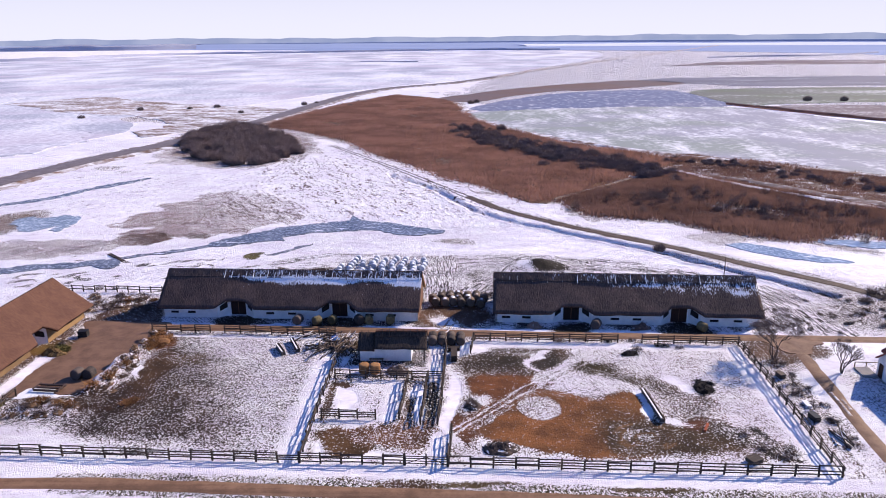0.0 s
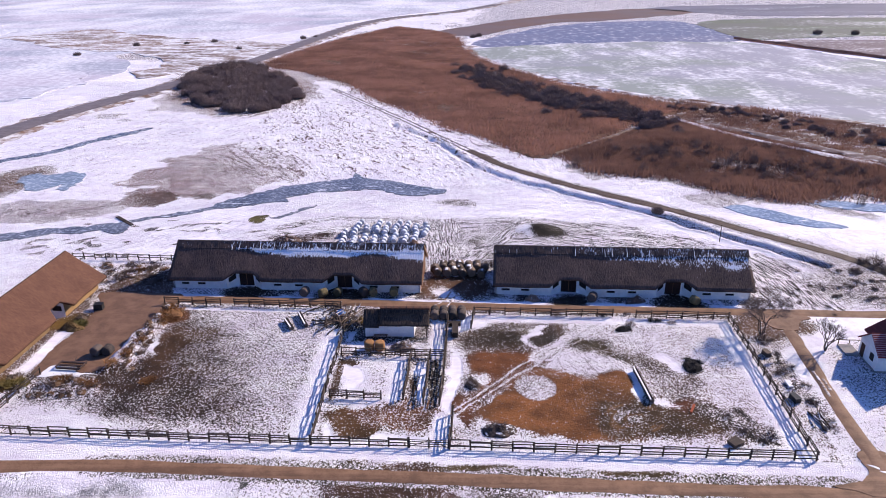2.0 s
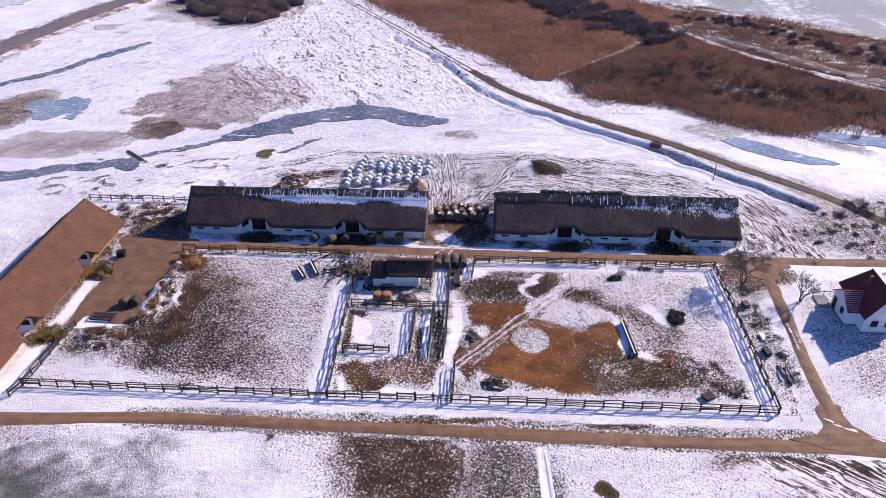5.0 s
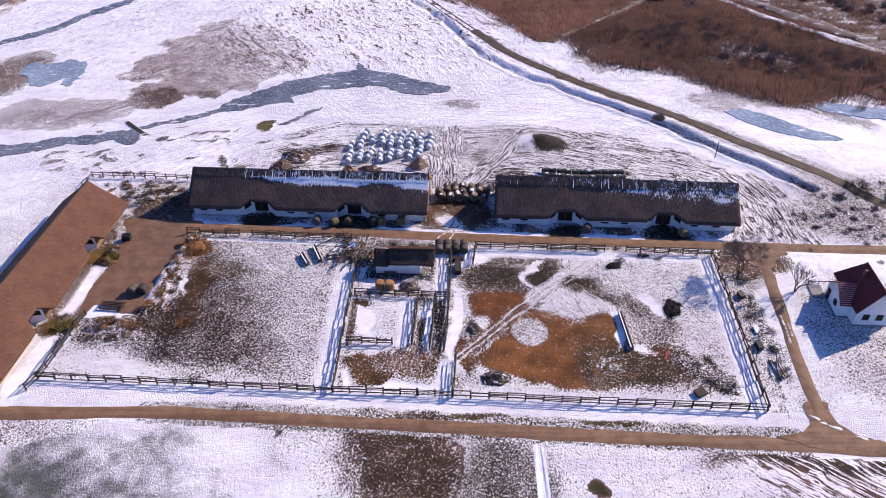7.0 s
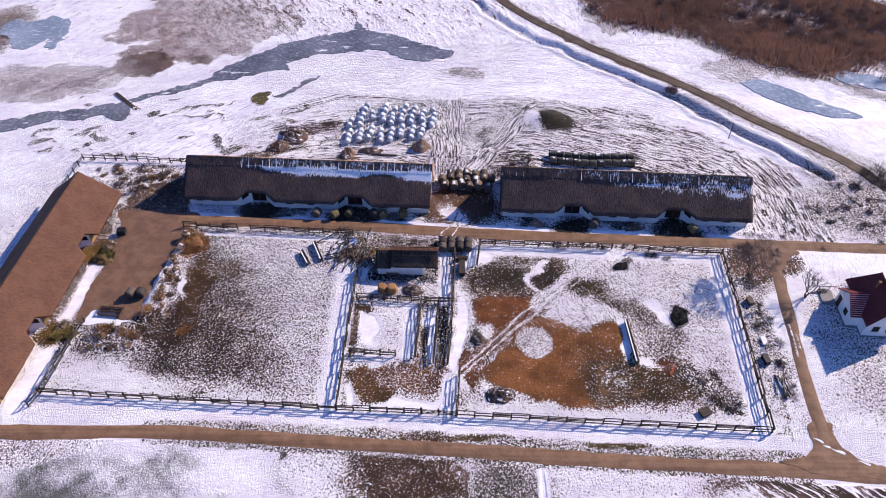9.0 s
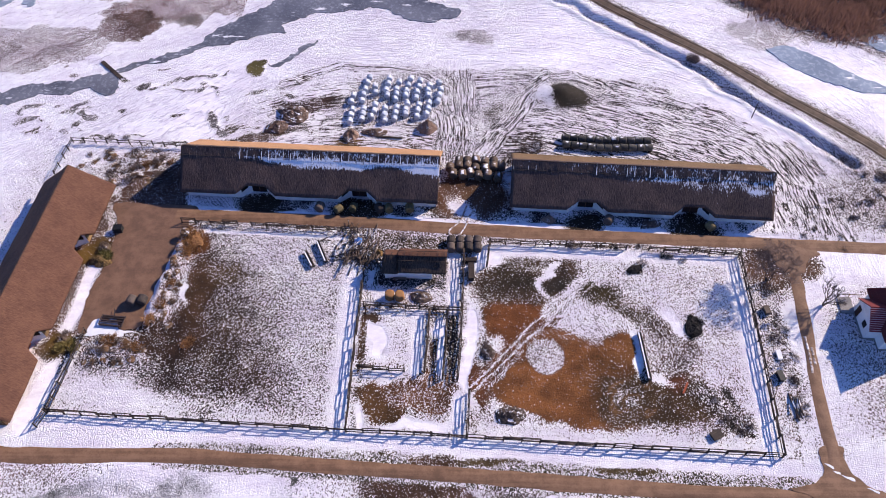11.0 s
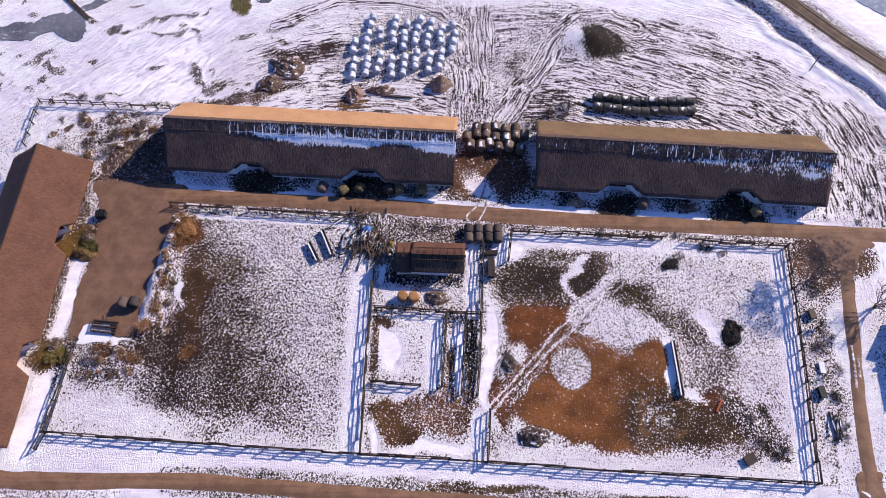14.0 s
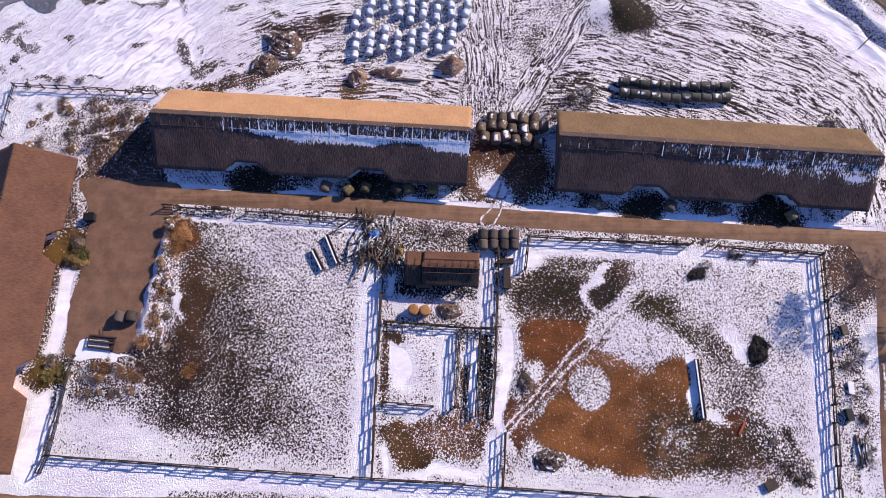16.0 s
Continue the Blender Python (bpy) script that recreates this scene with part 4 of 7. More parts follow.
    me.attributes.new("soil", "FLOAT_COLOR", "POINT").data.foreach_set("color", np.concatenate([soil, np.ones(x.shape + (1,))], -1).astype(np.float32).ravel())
    me.materials.append(M_GROUND)
    ob = new("ground", me)
    tagged(ob, "snow-covered farmland with bare brown earth and hoof-trodden paddocks", "ground", kind="structure")


build_ground()


def at(x, y, rz=0, z=0.0, rx=0, ry=0):
    """A pose on the ground."""
    return pose(x, y, z + float(ground_height(np.array([float(x)]), np.array([float(y)]))[0]), rx, ry, rz)


def sheet(name, pts, z, mat, label, category, wobble=1.0, step=1.0, kind="structure", smooth_line=True):
    """A thin layer with an uneven rim, a little above the ground."""
    P = curve(list(pts) + [pts[0]], step)[:-1] if smooth_line else np.array(pts, float)
    n = len(P)
    size = max(1.5, step * 3)
    dx, dy = vnoise(P[:, 0], P[:, 1], size, 21) - 0.5, vnoise(P[:, 0], P[:, 1], size, 22) - 0.5
    P = P + wobble * np.stack([dx, dy], -1)
    dx, dy = vnoise(P[:, 0], P[:, 1], size * 0.4, 23) - 0.5, vnoise(P[:, 0], P[:, 1], size * 0.4, 24) - 0.5
    P = P + 0.6 * wobble * np.stack([dx, dy], -1)
    g = Geo()
    g.add([(a, b, z) for a, b in P] + [(a, b, z - 0.6) for a, b in P], [tuple(range(n))] + [(i, i + n, (i + 1) % n + n, (i + 1) % n) for i in range(n)])
    me = bpy.data.meshes.new(name)
    me.from_pydata(g.v, [], g.f)
    bm = bmesh.new()
    bm.from_mesh(me)
    bmesh.ops.recalc_face_normals(bm, faces=bm.faces)
    bmesh.ops.triangulate(bm, faces=[f for f in bm.faces if len(f.verts) > 4])
    bm.to_mesh(me)
    bm.free()
    me.materials.append(mat)
    return tagged(new(name, me), label, category, kind=kind)


def band(name, pts, width, z, mat, label, category, ragged=0.5, step=0.8, crown=0.0):
    """A road along a line, with ragged edges, laid close over the ground."""
    P = curve(pts, step)
    T = np.gradient(P, axis=0)
    T /= np.linalg.norm(T, axis=1)[:, None]
    N = np.stack([-T[:, 1], T[:, 0]], -1)
    s = np.arange(len(P)) * step
    cols = []
    for k in (-1, -0.5, 0, 0.5, 1):
        w = k * width / 2
        if abs(k) == 1:
            w = k * (width / 2 + ragged * (vnoise(s, s * 0 + 7 * k, 2.2, 31) - 0.5) + ragged * (vnoise(s, s * 0 + 3 * k, 9, 32) - 0.5))
            w = np.atleast_1d(w)[:, None]
        q = P + N * w
        hz = ground_height(q[:, 0], q[:, 1]) * (step < 2) + z + crown * (1 - abs(k)) - (0.25 if abs(k) == 1 else 0.0)
        cols.append(np.column_stack([q, hz]))
    n = len(P)
    g = Geo()
    g.add([tuple(p) for c in cols for p in c], [(c * n + i, c * n + i + 1, (c + 1) * n + i + 1, (c + 1) * n + i) for c in range(4) for i in range(n - 1)])
    return single(name, g, mat, Matrix(), label, category, kind="structure", smooth=True)


# roads
band("road_front", [(-110, 66.2), (-80, 63.3), (-59, 61.7), (-37, 61.6), (-17.5, 60.3), (0, 59.2), (21, 57.7), (41, 56.6), (53, 55.6), (80, 53.6), (130, 50)], 3.1, 0.07, M_ROAD, "brown earth road along the front fence", "road", 0.7)
band("road_middle", [(-47, 102.0), (-20, 100.6), (1.6, 98.8), (24.5, 97.3), (52, 95.8), (80, 94.2), (130, 91)], 3.6, 0.07, M_ROAD, "brown earth farm lane between barns and paddocks", "road", 0.6)
band("road_side", [(50.8, 94.5), (50.6, 91), (50.1, 87), (49.2, 79.6), (48.1, 71.6), (47.6, 66), (47.0, 61), (45.6, 58.5)], 2.8, 0.075, M_LANE, "narrow earth track joining the two lanes", "road", 0.9)
sheet("road_fork", [(40.4, 57.7), (42.7, 58.2), (44.3, 59.0), (45.3, 60.3), (45.9, 62.9), (48.6, 63.2), (48.6, 62), (48.7, 60.3), (49.5, 58.8), (50.5, 57.8), (52.9, 56.9), (56, 56.0), (53, 55.4), (46, 55.8)], 0.085, M_ROAD, "trampled earth fork of the two lanes", "road", 0.5, 0.4)
for x, y, a, b in ((46.2, 60.7, 0.5, 0.16), (46.9, 59.9, 0.35, 0.14), (48.0, 59.2, 0.75, 0.22), (50.6, 57.5, 0.6, 0.15)):
    sheet("snow_patch", [(x - a, y + 0.5 * a), (x, y + b), (x + a, y - 0.5 * a + b), (x + a, y - 0.5 * a - b), (x, y - b)], 0.12, M_SNOW, "small trodden scrap of snow on the fork", "snow", 0.3, 0.2)
for pts in ([(48.15, 73.6), (48.5, 76.4), (48.75, 79.4)], [(48.9, 74.8), (49.2, 77.6)]):
    band("snow_patch", pts, 0.6, 0.11, M_STREAK, "trodden streak of snow on the track", "snow", 0.5, 0.3)
sheet("road_mouth", [(46.6, 94.4), (48.2, 92.6), (48.9, 90.6), (52.0, 90.6), (52.9, 92.6), (55.5, 94.0), (54, 95.2), (48, 95.8)], 0.085, M_LANE, "trampled earth mouth of the side track", "road", 0.8, 0.5)
for pts in ([(0.9, 104.6), (0.2, 102.4), (-0.6, 100.3), (-2.2, 98.6), (-2.0, 97.6)], [(2.0, 103.2), (0.9, 101.2), (0.4, 99.4), (-0.6, 97.6)], [(-0.2, 101.6), (1.0, 101.4)]):
    band("snow_patch", pts, 0.45, 0.10, M_STREAK, "thin trampled streak of snow across the lane", "snow", 0.7, 0.3)
sheet("farmyard", [(-57.8, 104.5), (-50, 104.2), (-44, 103.6), (-44.8, 98), (-46.5, 88), (-47.0, 80.8), (-51, 80.3), (-55.9, 79.8), (-56.2, 88), (-55.9, 92), (-55.6, 96), (-55.9, 100)], 0.05, M_YARD, "bare brown earth farmyard", "yard", 0.9, 0.6)
sheet("snow_patch", [(-55.2, 79.4), (-54.6, 81.2), (-53.6, 82.2), (-51.2, 81.7), (-50.3, 80.3), (-48.2, 79.9), (-46.6, 78.6), (-48.5, 78.9), (-52, 79.2)], 0.09, M_SNOW, "clean patch of snow under the farm implement", "snow", 0.5, 0.3)
BARE_TRACK = [(6.5, 193.2), (10.5, 186)] + TRACK[3:]
band("track", BARE_TRACK, 4.4, 0.06, M_TRACK, "rutted brown field track through the snow", "track", 1.4)
LONG_TRACK = TRACK[:3] + BARE_TRACK[2:]
run = np.gradient(np.array(LONG_TRACK, float), axis=0)
run /= np.linalg.norm(run, axis=1)[:, None]
for side in (-0.85, 0.85):
    band("rut", [(a - side * d[1], b + side * d[0]) for (a, b), d in zip(LONG_TRACK, run)], 0.62, 0.085, M_RUT, "dark muddy wheel rut of the field track", "rut", 0.5)
HIGHWAY = [(-160, 90), (-148, 165), (-140, 217), (-134.5, 243), (-127, 270), (-116.8, 299), (-101, 360), (-90, 424), (-79, 495), (-65, 562), (-42, 618), (7, 673), (60, 770)]
band("road_verge", HIGHWAY, 17, 0.25, M_VERGE, "brown grass verge of the country road", "verge", 2.6, 2.0, 0.3)
band("road_country", HIGHWAY, 9.6, 0.75, M_ASPHALT, "grey-brown raised country road", "road", 0.6, 2.0, 0.1)
band("road_far", [(50, 752), (60, 770), (165, 1000), (557, 1756), (1100, 2800)], 14, 0.8, M_VERGE, "distant road on a low bank", "road", 4.0, 8.0, 0.3)

# ponds and ice
sheet("pond_triangle", [(-106.4, 166.1), (-107.5, 170.5), (-106.3, 173.2), (-100.6, 172.3), (-98, 174.4), (-94.1, 173.8), (-91.3, 169.8), (-91, 163.4), (-91.6, 158.8), (-93, 158.6), (-93.8, 161), (-94.6, 164.3), (-96, 162.3), (-98.3, 158.4), (-102.3, 161.7)], 0.12, M_ICE_PALE, "small frozen grey-blue pond in the snow", "pond", 1.6, 0.5)
sheet("stream", [(-150, 116), (-91, 126.8), (-87, 127.6), (-78.6, 131.1), (-74.3, 131.1), (-71, 133.0), (-67.9, 131.2), (-65.5, 132), (-66.4, 136.4), (-63.3, 138.9), (-54.4, 142.8), (-51.5, 144.9), (-47.2, 146.5), (-38.7, 149.9), (-35.9, 149.6), (-36.8, 152.3), (-31, 156.2), (-25, 157), (-17, 158.2), (-13.5, 156.2), (-9, 153.4), (-2, 154.2), (-0.3, 157.2), (-6.6, 160), (-14, 165), (-20.9, 168), (-23.1, 172.5), (-24, 166.5), (-28, 165.6), (-37.1, 161.8), (-42.5, 157.7), (-47.6, 153.1), (-51.5, 149.6), (-53.5, 146.1), (-61.7, 141.6), (-67.9, 137.8), (-71.4, 136.7), (-76.2, 134.8), (-85, 133.6), (-93, 130.7), (-150, 123)], 0.12, M_ICE, "winding frozen grey stream in the snow", "stream", 1.1, 0.5)
sheet("pond_oval", [(60.2, 144.2), (64.5, 145.2), (69.8, 141.6), (75, 136.2), (81, 131.6), (75, 131.5), (69.6, 134.2), (63.3, 139)], 0.12, M_ICE_PALE, "long frozen pond beside the track", "pond", 0.7, 0.5)
sheet("pond_reeds", [(77.5, 151.3), (83, 148.4), (95, 144.8), (110, 139), (106, 133), (93, 139.6), (85.7, 142.3), (79.2, 146.7)], 0.12, M_ICE_PALE, "frozen water at the edge of the reeds", "pond", 1.2, 0.6)
sheet("pond_small", [(-38.1, 140), (-36.3, 139.8), (-34.3, 142.1), (-32.1, 145.2), (-29, 147.2), (-28.9, 146), (-31.4, 144.1), (-33.7, 141.3), (-35.9, 138.9)], 0.1, M_ICE, "little frozen puddle in the snow", "pond", 0.9, 0.4)
sheet("ditch_ice", [(-123, 183), (-112, 192.5), (-104, 207), (-95, 221), (-96.5, 223), (-107, 210), (-114, 196), (-124, 186)], 0.1, M_ICE, "frozen ditch beside the country road", "ditch", 1.5, 0.8)
M_LAKE = field_material("lake_ice", (0.34, 0.36, 0.44), (0.50, 0.46, 0.54), 0.42, (0.010, 0.006, 1), 1.4)
sheet("lake", [(-2600, 700), (-1600, 500), (-900, 370), (-560, 310), (-420, 288), (-330, 278), (-265, 277), (-215, 283), (-182, 294), (-163, 312), (-155, 340), (-165, 375), (-180, 410), (-120, 500), (-75, 590), (0, 700), (60, 800), (330, 1500), (300, 1950), (-300, 1950), (-700, 1650), (-1500, 1300)], 0.15, M_LAKE, "wide frozen lake under wind-blown snow", "lake", 6, 9)

# fields
M_FIELD = field_material("snowy_field", (0.31, 0.31, 0.36), (0.26, 0.29, 0.27), 0.22, (0.06, 0.025, 1))
M_FIELD_BLUE = field_material("stubble_field", (0.13, 0.155, 0.26), (0.16, 0.175, 0.27), 0.02, (0.22, 0.12, 1))
M_FIELD_GREEN = field_material("green_field", (0.14, 0.145, 0.125), (0.13, 0.15, 0.105), 0.02, (0.012, 0.02, 1))
# the cool blue cast of this ploughland is aerial haze in its base colour
M_FIELD_GREY = field_material("grey_ploughed_field", (0.13, 0.13, 0.17), (0.16, 0.155, 0.20), -0.1, (0.01, 0.03, 1))
M_FIELD_RUST = field_material("rust_field", (0.15, 0.09, 0.075), (0.14, 0.10, 0.10), -0.35, (0.01, 0.04, 1))
M_FIELD_BROWN = field_material("ploughed_field", (0.14, 0.10, 0.11), (0.17, 0.13, 0.14), 0.02, (0.01, 0.02, 1))
sheet("field_white", [(12, 413), (55, 428), (110, 437), (174, 432), (196, 395), (218, 345), (262, 290), (330, 240), (240, 170), (140, 216), (110, 243), (87, 262), (60, 293), (44, 318), (28, 350)], 0.14, M_FIELD, "pale field thinly covered with snow", "field", 5, 3)
band("field_bank", [(20, 424), (11, 412), (27, 350), (43, 317), (59, 292), (86, 261), (109, 242), (139, 215)], 5.0, 0.22, M_VERGE, "brown grassy bank along the snowy field", "bank", 2.0, 2.0, 0.2)
sheet("field_stubble", [(20, 420), (19, 447), (50, 500), (93, 549), (140, 568), (178, 566), (184, 500), (176, 438), (110, 440)], 0.15, M_FIELD_BLUE, "blue-grey stubble field dusted with snow", "field", 4, 3)
sheet("field_green", [(184, 440), (184, 500), (195, 560), (260, 580), (360, 580), (560, 560), (500, 420), (286, 455), (230, 452)], 0.15, M_FIELD_GREEN, "dull green winter field", "field", 5, 4)
sheet("field_reedy", [(-10, 500), (28, 558), (70, 610), (110, 645), (180, 690), (215, 645), (130, 580), (80, 560), (20, 480)], 0.15, M_FIELD_RUST, "long brown strip of dry reeds", "field", 5, 4)
sheet("field_plough", [(186, 692), (237, 720), (450, 728), (900, 720), (820, 600), (380, 602), (260, 606), (224, 640)], 0.15, M_FIELD_GREY, "long blue-grey ploughed strip", "field", 6, 5)
sheet("field_strip", [(190, 430), (200, 404), (225, 356), (290, 300), (380, 330), (300, 420), (230, 440)], 0.16, M_FIELD_BROWN, "brown strip of weeds between two fields", "field", 5, 4)
sheet("field_far", [(300, 1000), (650, 1010), (1300, 980), (1500, 1080), (700, 1130), (480, 1140)], 0.15, M_FIELD_BROWN, "far brown field", "field", 10, 9)

M_SHORE = field_material("snowy_shore", (0.22, 0.135, 0.095), (0.17, 0.115, 0.09), 0.46, (0.05, 0.11, 1), 1.3)
sheet("reed_shore", [(-300, 490), (-275, 528), (-253, 540), (-206, 500), (-175, 482), (-126, 455), (-84, 428), (-96, 385), (-118, 356), (-133, 320), (-146, 345), (-150, 385), (-195, 417), (-247, 446)], 0.3, M_SHORE, "brown reedy lake shore dusted with snow", "shore", 11, 6)
sheet("shore_ice", [(-230, 352), (-198, 342), (-165, 320), (-160, 285), (-172, 262), (-205, 270), (-240, 300)], 0.28, M_LAKE, "bare blue-grey ice by the road", "ice", 14, 3)
sheet("shore_ice", [(-420, 640), (-330, 560), (-300, 470), (-330, 420), (-420, 420), (-600, 560)], 0.28, M_LAKE, "bare grey ice of the lake", "ice", 20, 6)
# aerial haze painted into the far plain as a pale blue base colour
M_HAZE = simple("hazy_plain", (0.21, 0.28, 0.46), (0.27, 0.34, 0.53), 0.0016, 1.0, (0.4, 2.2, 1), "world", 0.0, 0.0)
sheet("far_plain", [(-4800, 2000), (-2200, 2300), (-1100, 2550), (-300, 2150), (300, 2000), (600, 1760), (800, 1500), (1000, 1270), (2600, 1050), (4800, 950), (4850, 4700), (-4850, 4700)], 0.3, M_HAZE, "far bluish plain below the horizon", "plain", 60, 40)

M_ROWS = field_material("cut_reed_rows", (0.22, 0.12, 0.07), (0.20, 0.11, 0.065), 0.30, (0.03, 0.42, 1))
sheet("field_rows", [(-46, 468), (-20, 472), (-1, 466), (1, 440), (-8, 428), (-38, 432)], 0.3, M_ROWS, "cut reed rows with lines of snow", "field", 4, 2)

# brown ground under the reeds
M_REEDBED = field_material("reed_litter", (0.14, 0.07, 0.035), (0.10, 0.056, 0.034), -0.12, (0.08, 0.08, 1))
M_LITTER_SNOW = field_material("snowy_reed_litter", (0.13, 0.075, 0.05), (0.09, 0.062, 0.055), 0.14, (0.22, 0.22, 1))
for pts, mat in ((REED_A, M_REEDBED), (REED_B, M_LITTER_SNOW), (REED_C, M_LITTER_SNOW)):
    sheet("reed_litter", pts, 0.16, mat, "brown matted litter under dry reeds", "marsh", 4, 1.5)


# ---------------------------------------------------------------- distance
def far_wood(name, pts, height, mat, label, step=14.0, depth=60.0):
    """A far belt of trees: an uneven dark crest."""
    P = curve(pts, step)
    s = np.arange(len(P)) * step
    top = height * (0.62 + 0.3 * vnoise(s, s * 0, step * 9, 41) + 0.16 * (vnoise(s, s * 0, step * 2.2, 42) - 0.5))
    n = len(P)
    g = Geo()
    rows = [(0, -0.2), (0.15, 0.75), (0.4, 1.0), (1.0, 0.8)]
    for d, h in rows:
        g.v += [(p[0], p[1] + d * depth, h * t if h > 0 else -0.5) for p, t in zip(P, top)]
    for r in range(len(rows) - 1):
        g.f += [(r * n + i, r * n + i + 1, (r + 1) * n + i + 1, (r + 1) * n + i) for i in range(n - 1)]
    return single(name, g, mat, Matrix(), label, "wood", kind="stuff")


# pale blue of the far woodland and wood colours is painted haze
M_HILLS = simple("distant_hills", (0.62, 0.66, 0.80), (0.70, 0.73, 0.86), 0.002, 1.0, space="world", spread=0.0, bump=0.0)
# hills glow by emission, with the blue haze put into their colour
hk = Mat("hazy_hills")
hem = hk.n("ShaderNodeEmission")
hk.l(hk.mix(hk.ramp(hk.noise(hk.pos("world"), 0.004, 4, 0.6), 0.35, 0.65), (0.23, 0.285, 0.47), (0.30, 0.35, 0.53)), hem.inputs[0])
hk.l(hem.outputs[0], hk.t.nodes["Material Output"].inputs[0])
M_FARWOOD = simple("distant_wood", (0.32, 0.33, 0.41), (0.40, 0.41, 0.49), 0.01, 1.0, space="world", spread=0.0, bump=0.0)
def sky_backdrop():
    """A glowing backdrop far beyond the hills, painted as a pale band of winter haze."""
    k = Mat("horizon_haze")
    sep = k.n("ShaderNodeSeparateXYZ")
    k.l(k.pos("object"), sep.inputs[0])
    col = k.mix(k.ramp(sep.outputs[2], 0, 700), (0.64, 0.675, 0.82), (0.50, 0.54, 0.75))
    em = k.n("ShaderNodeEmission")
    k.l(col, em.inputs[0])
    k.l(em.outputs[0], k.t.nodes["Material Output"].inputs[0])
    g = Geo()
    n = 48
    for i in range(n + 1):
        a = radians(-62 + 124 * i / n)
        for z in (-5, 350, 800):
            g.v.append((4890 * math.sin(a), 4890 * math.cos(a), z))
    g.f = [(i * 3 + j, i * 3 + 3 + j, i * 3 + 4 + j, i * 3 + 1 + j) for i in range(n) for j in range(2)]
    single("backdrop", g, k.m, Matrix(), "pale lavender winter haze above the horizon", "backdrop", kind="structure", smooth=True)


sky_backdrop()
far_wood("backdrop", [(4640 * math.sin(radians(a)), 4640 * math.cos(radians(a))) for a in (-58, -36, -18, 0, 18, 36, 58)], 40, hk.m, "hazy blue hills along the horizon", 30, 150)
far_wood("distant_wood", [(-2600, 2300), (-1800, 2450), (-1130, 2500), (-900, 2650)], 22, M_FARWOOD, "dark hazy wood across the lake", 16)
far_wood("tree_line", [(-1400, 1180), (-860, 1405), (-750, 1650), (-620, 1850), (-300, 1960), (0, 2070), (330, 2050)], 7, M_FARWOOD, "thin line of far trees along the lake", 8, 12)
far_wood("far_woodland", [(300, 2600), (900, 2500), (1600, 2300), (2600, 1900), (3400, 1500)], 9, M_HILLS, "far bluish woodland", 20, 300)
far_wood("far_hedge", [(470, 1290), (560, 1330), (700, 1350), (900, 1500)], 3.5, M_FARWOOD, "far dark hedge", 6, 15)
far_wood("lake_islet", [(-142, 1236), (-100, 1228), (-42, 1216)], 2.2, M_FARWOOD, "low reed islet on the frozen lake", 4, 14)
far_wood("field_hedge", [(178, 448), (198, 404), (224, 356), (270, 300)], 2.2, M_STRAW_DARK, "hedge between snowy fields", 1.5, 4)


# ---------------------------------------------------------------- plants
def branch_tree(seed, height, spread, depth=5, trunk=0.16, twigs=3, first=0.23):
    """Trunk and branches of a leafless tree: the thick wood and the fine twigs."""
    r = random.Random(seed)
    wood, fine = Geo(), Geo()

    def grow(p, d, length, rad, level):
        mid = p + d * length * 0.5 + Vector((r.gauss(0, 0.05), r.gauss(0, 0.05), 0)) * length
        end = p + d * length + Vector((r.gauss(0, 0.08), r.gauss(0, 0.08), r.gauss(0, 0.03))) * length
        g = wood if level < 3 else fine
        g.tube([p, mid, end], [rad, rad * 0.82, rad * 0.62], 6 if level < 2 else (4 if level < 3 else 3), False)
        if level >= depth:
            return
        for i in range(2 if level == 0 else r.choice((2, 3, twigs))):
            a = r.uniform(0, 6.283)
            side = Vector((math.cos(a), math.sin(a), 0))
            nd = (d * r.uniform(0.6, 1.0) + side * spread * r.uniform(0.5, 1.1) + Vector((0, 0, 0.18))).normalized()
            grow(p.lerp(end, r.uniform(0.65, 1.0)) if level else end, nd, length * r.uniform(0.6, 0.85), max(rad * 0.64, 0.009), level + 1)

    for i in range(4):
        a = i * 1.6 + r.uniform(-0.4, 0.4)
        grow(Vector((0, 0, -0.15)), Vector((math.cos(a) * 0.28, math.sin(a) * 0.28, 1)).normalized(), height * first * r.uniform(0.85, 1.15), trunk, 0)
    return wood, fine


def bare_tree(m, seed, height, spread, depth, trunk, label, name="bare_tree"):
    wood, fine = branch_tree(seed, height, spread, depth, trunk)
    ob = thing(name, m, label, "tree")
    part("trunk", wood, M_BARK, ob, smooth=True)
    part("crown", fine, M_TWIG, ob, "thin leafless twigs")
    return ob


bare_tree(at(45.8, 89.0, 20), 8, 9.4, 1.05, 8, 0.09, "large spreading leafless tree beside the fence corner")
bare_tree(at(53.0, 84.6, 70), 9, 7.0, 0.62, 6, 0.11, "small leafless fruit tree by the side track")
bare_tree(at(45.2, 82.0, 130), 14, 2.4, 0.8, 5, 0.05, "low leafless bush beside the fence", "bush")
bare_tree(at(44.6, 75.2, 10), 15, 2.0, 0.9, 5, 0.05, "low leafless bush beside the fence", "bush")


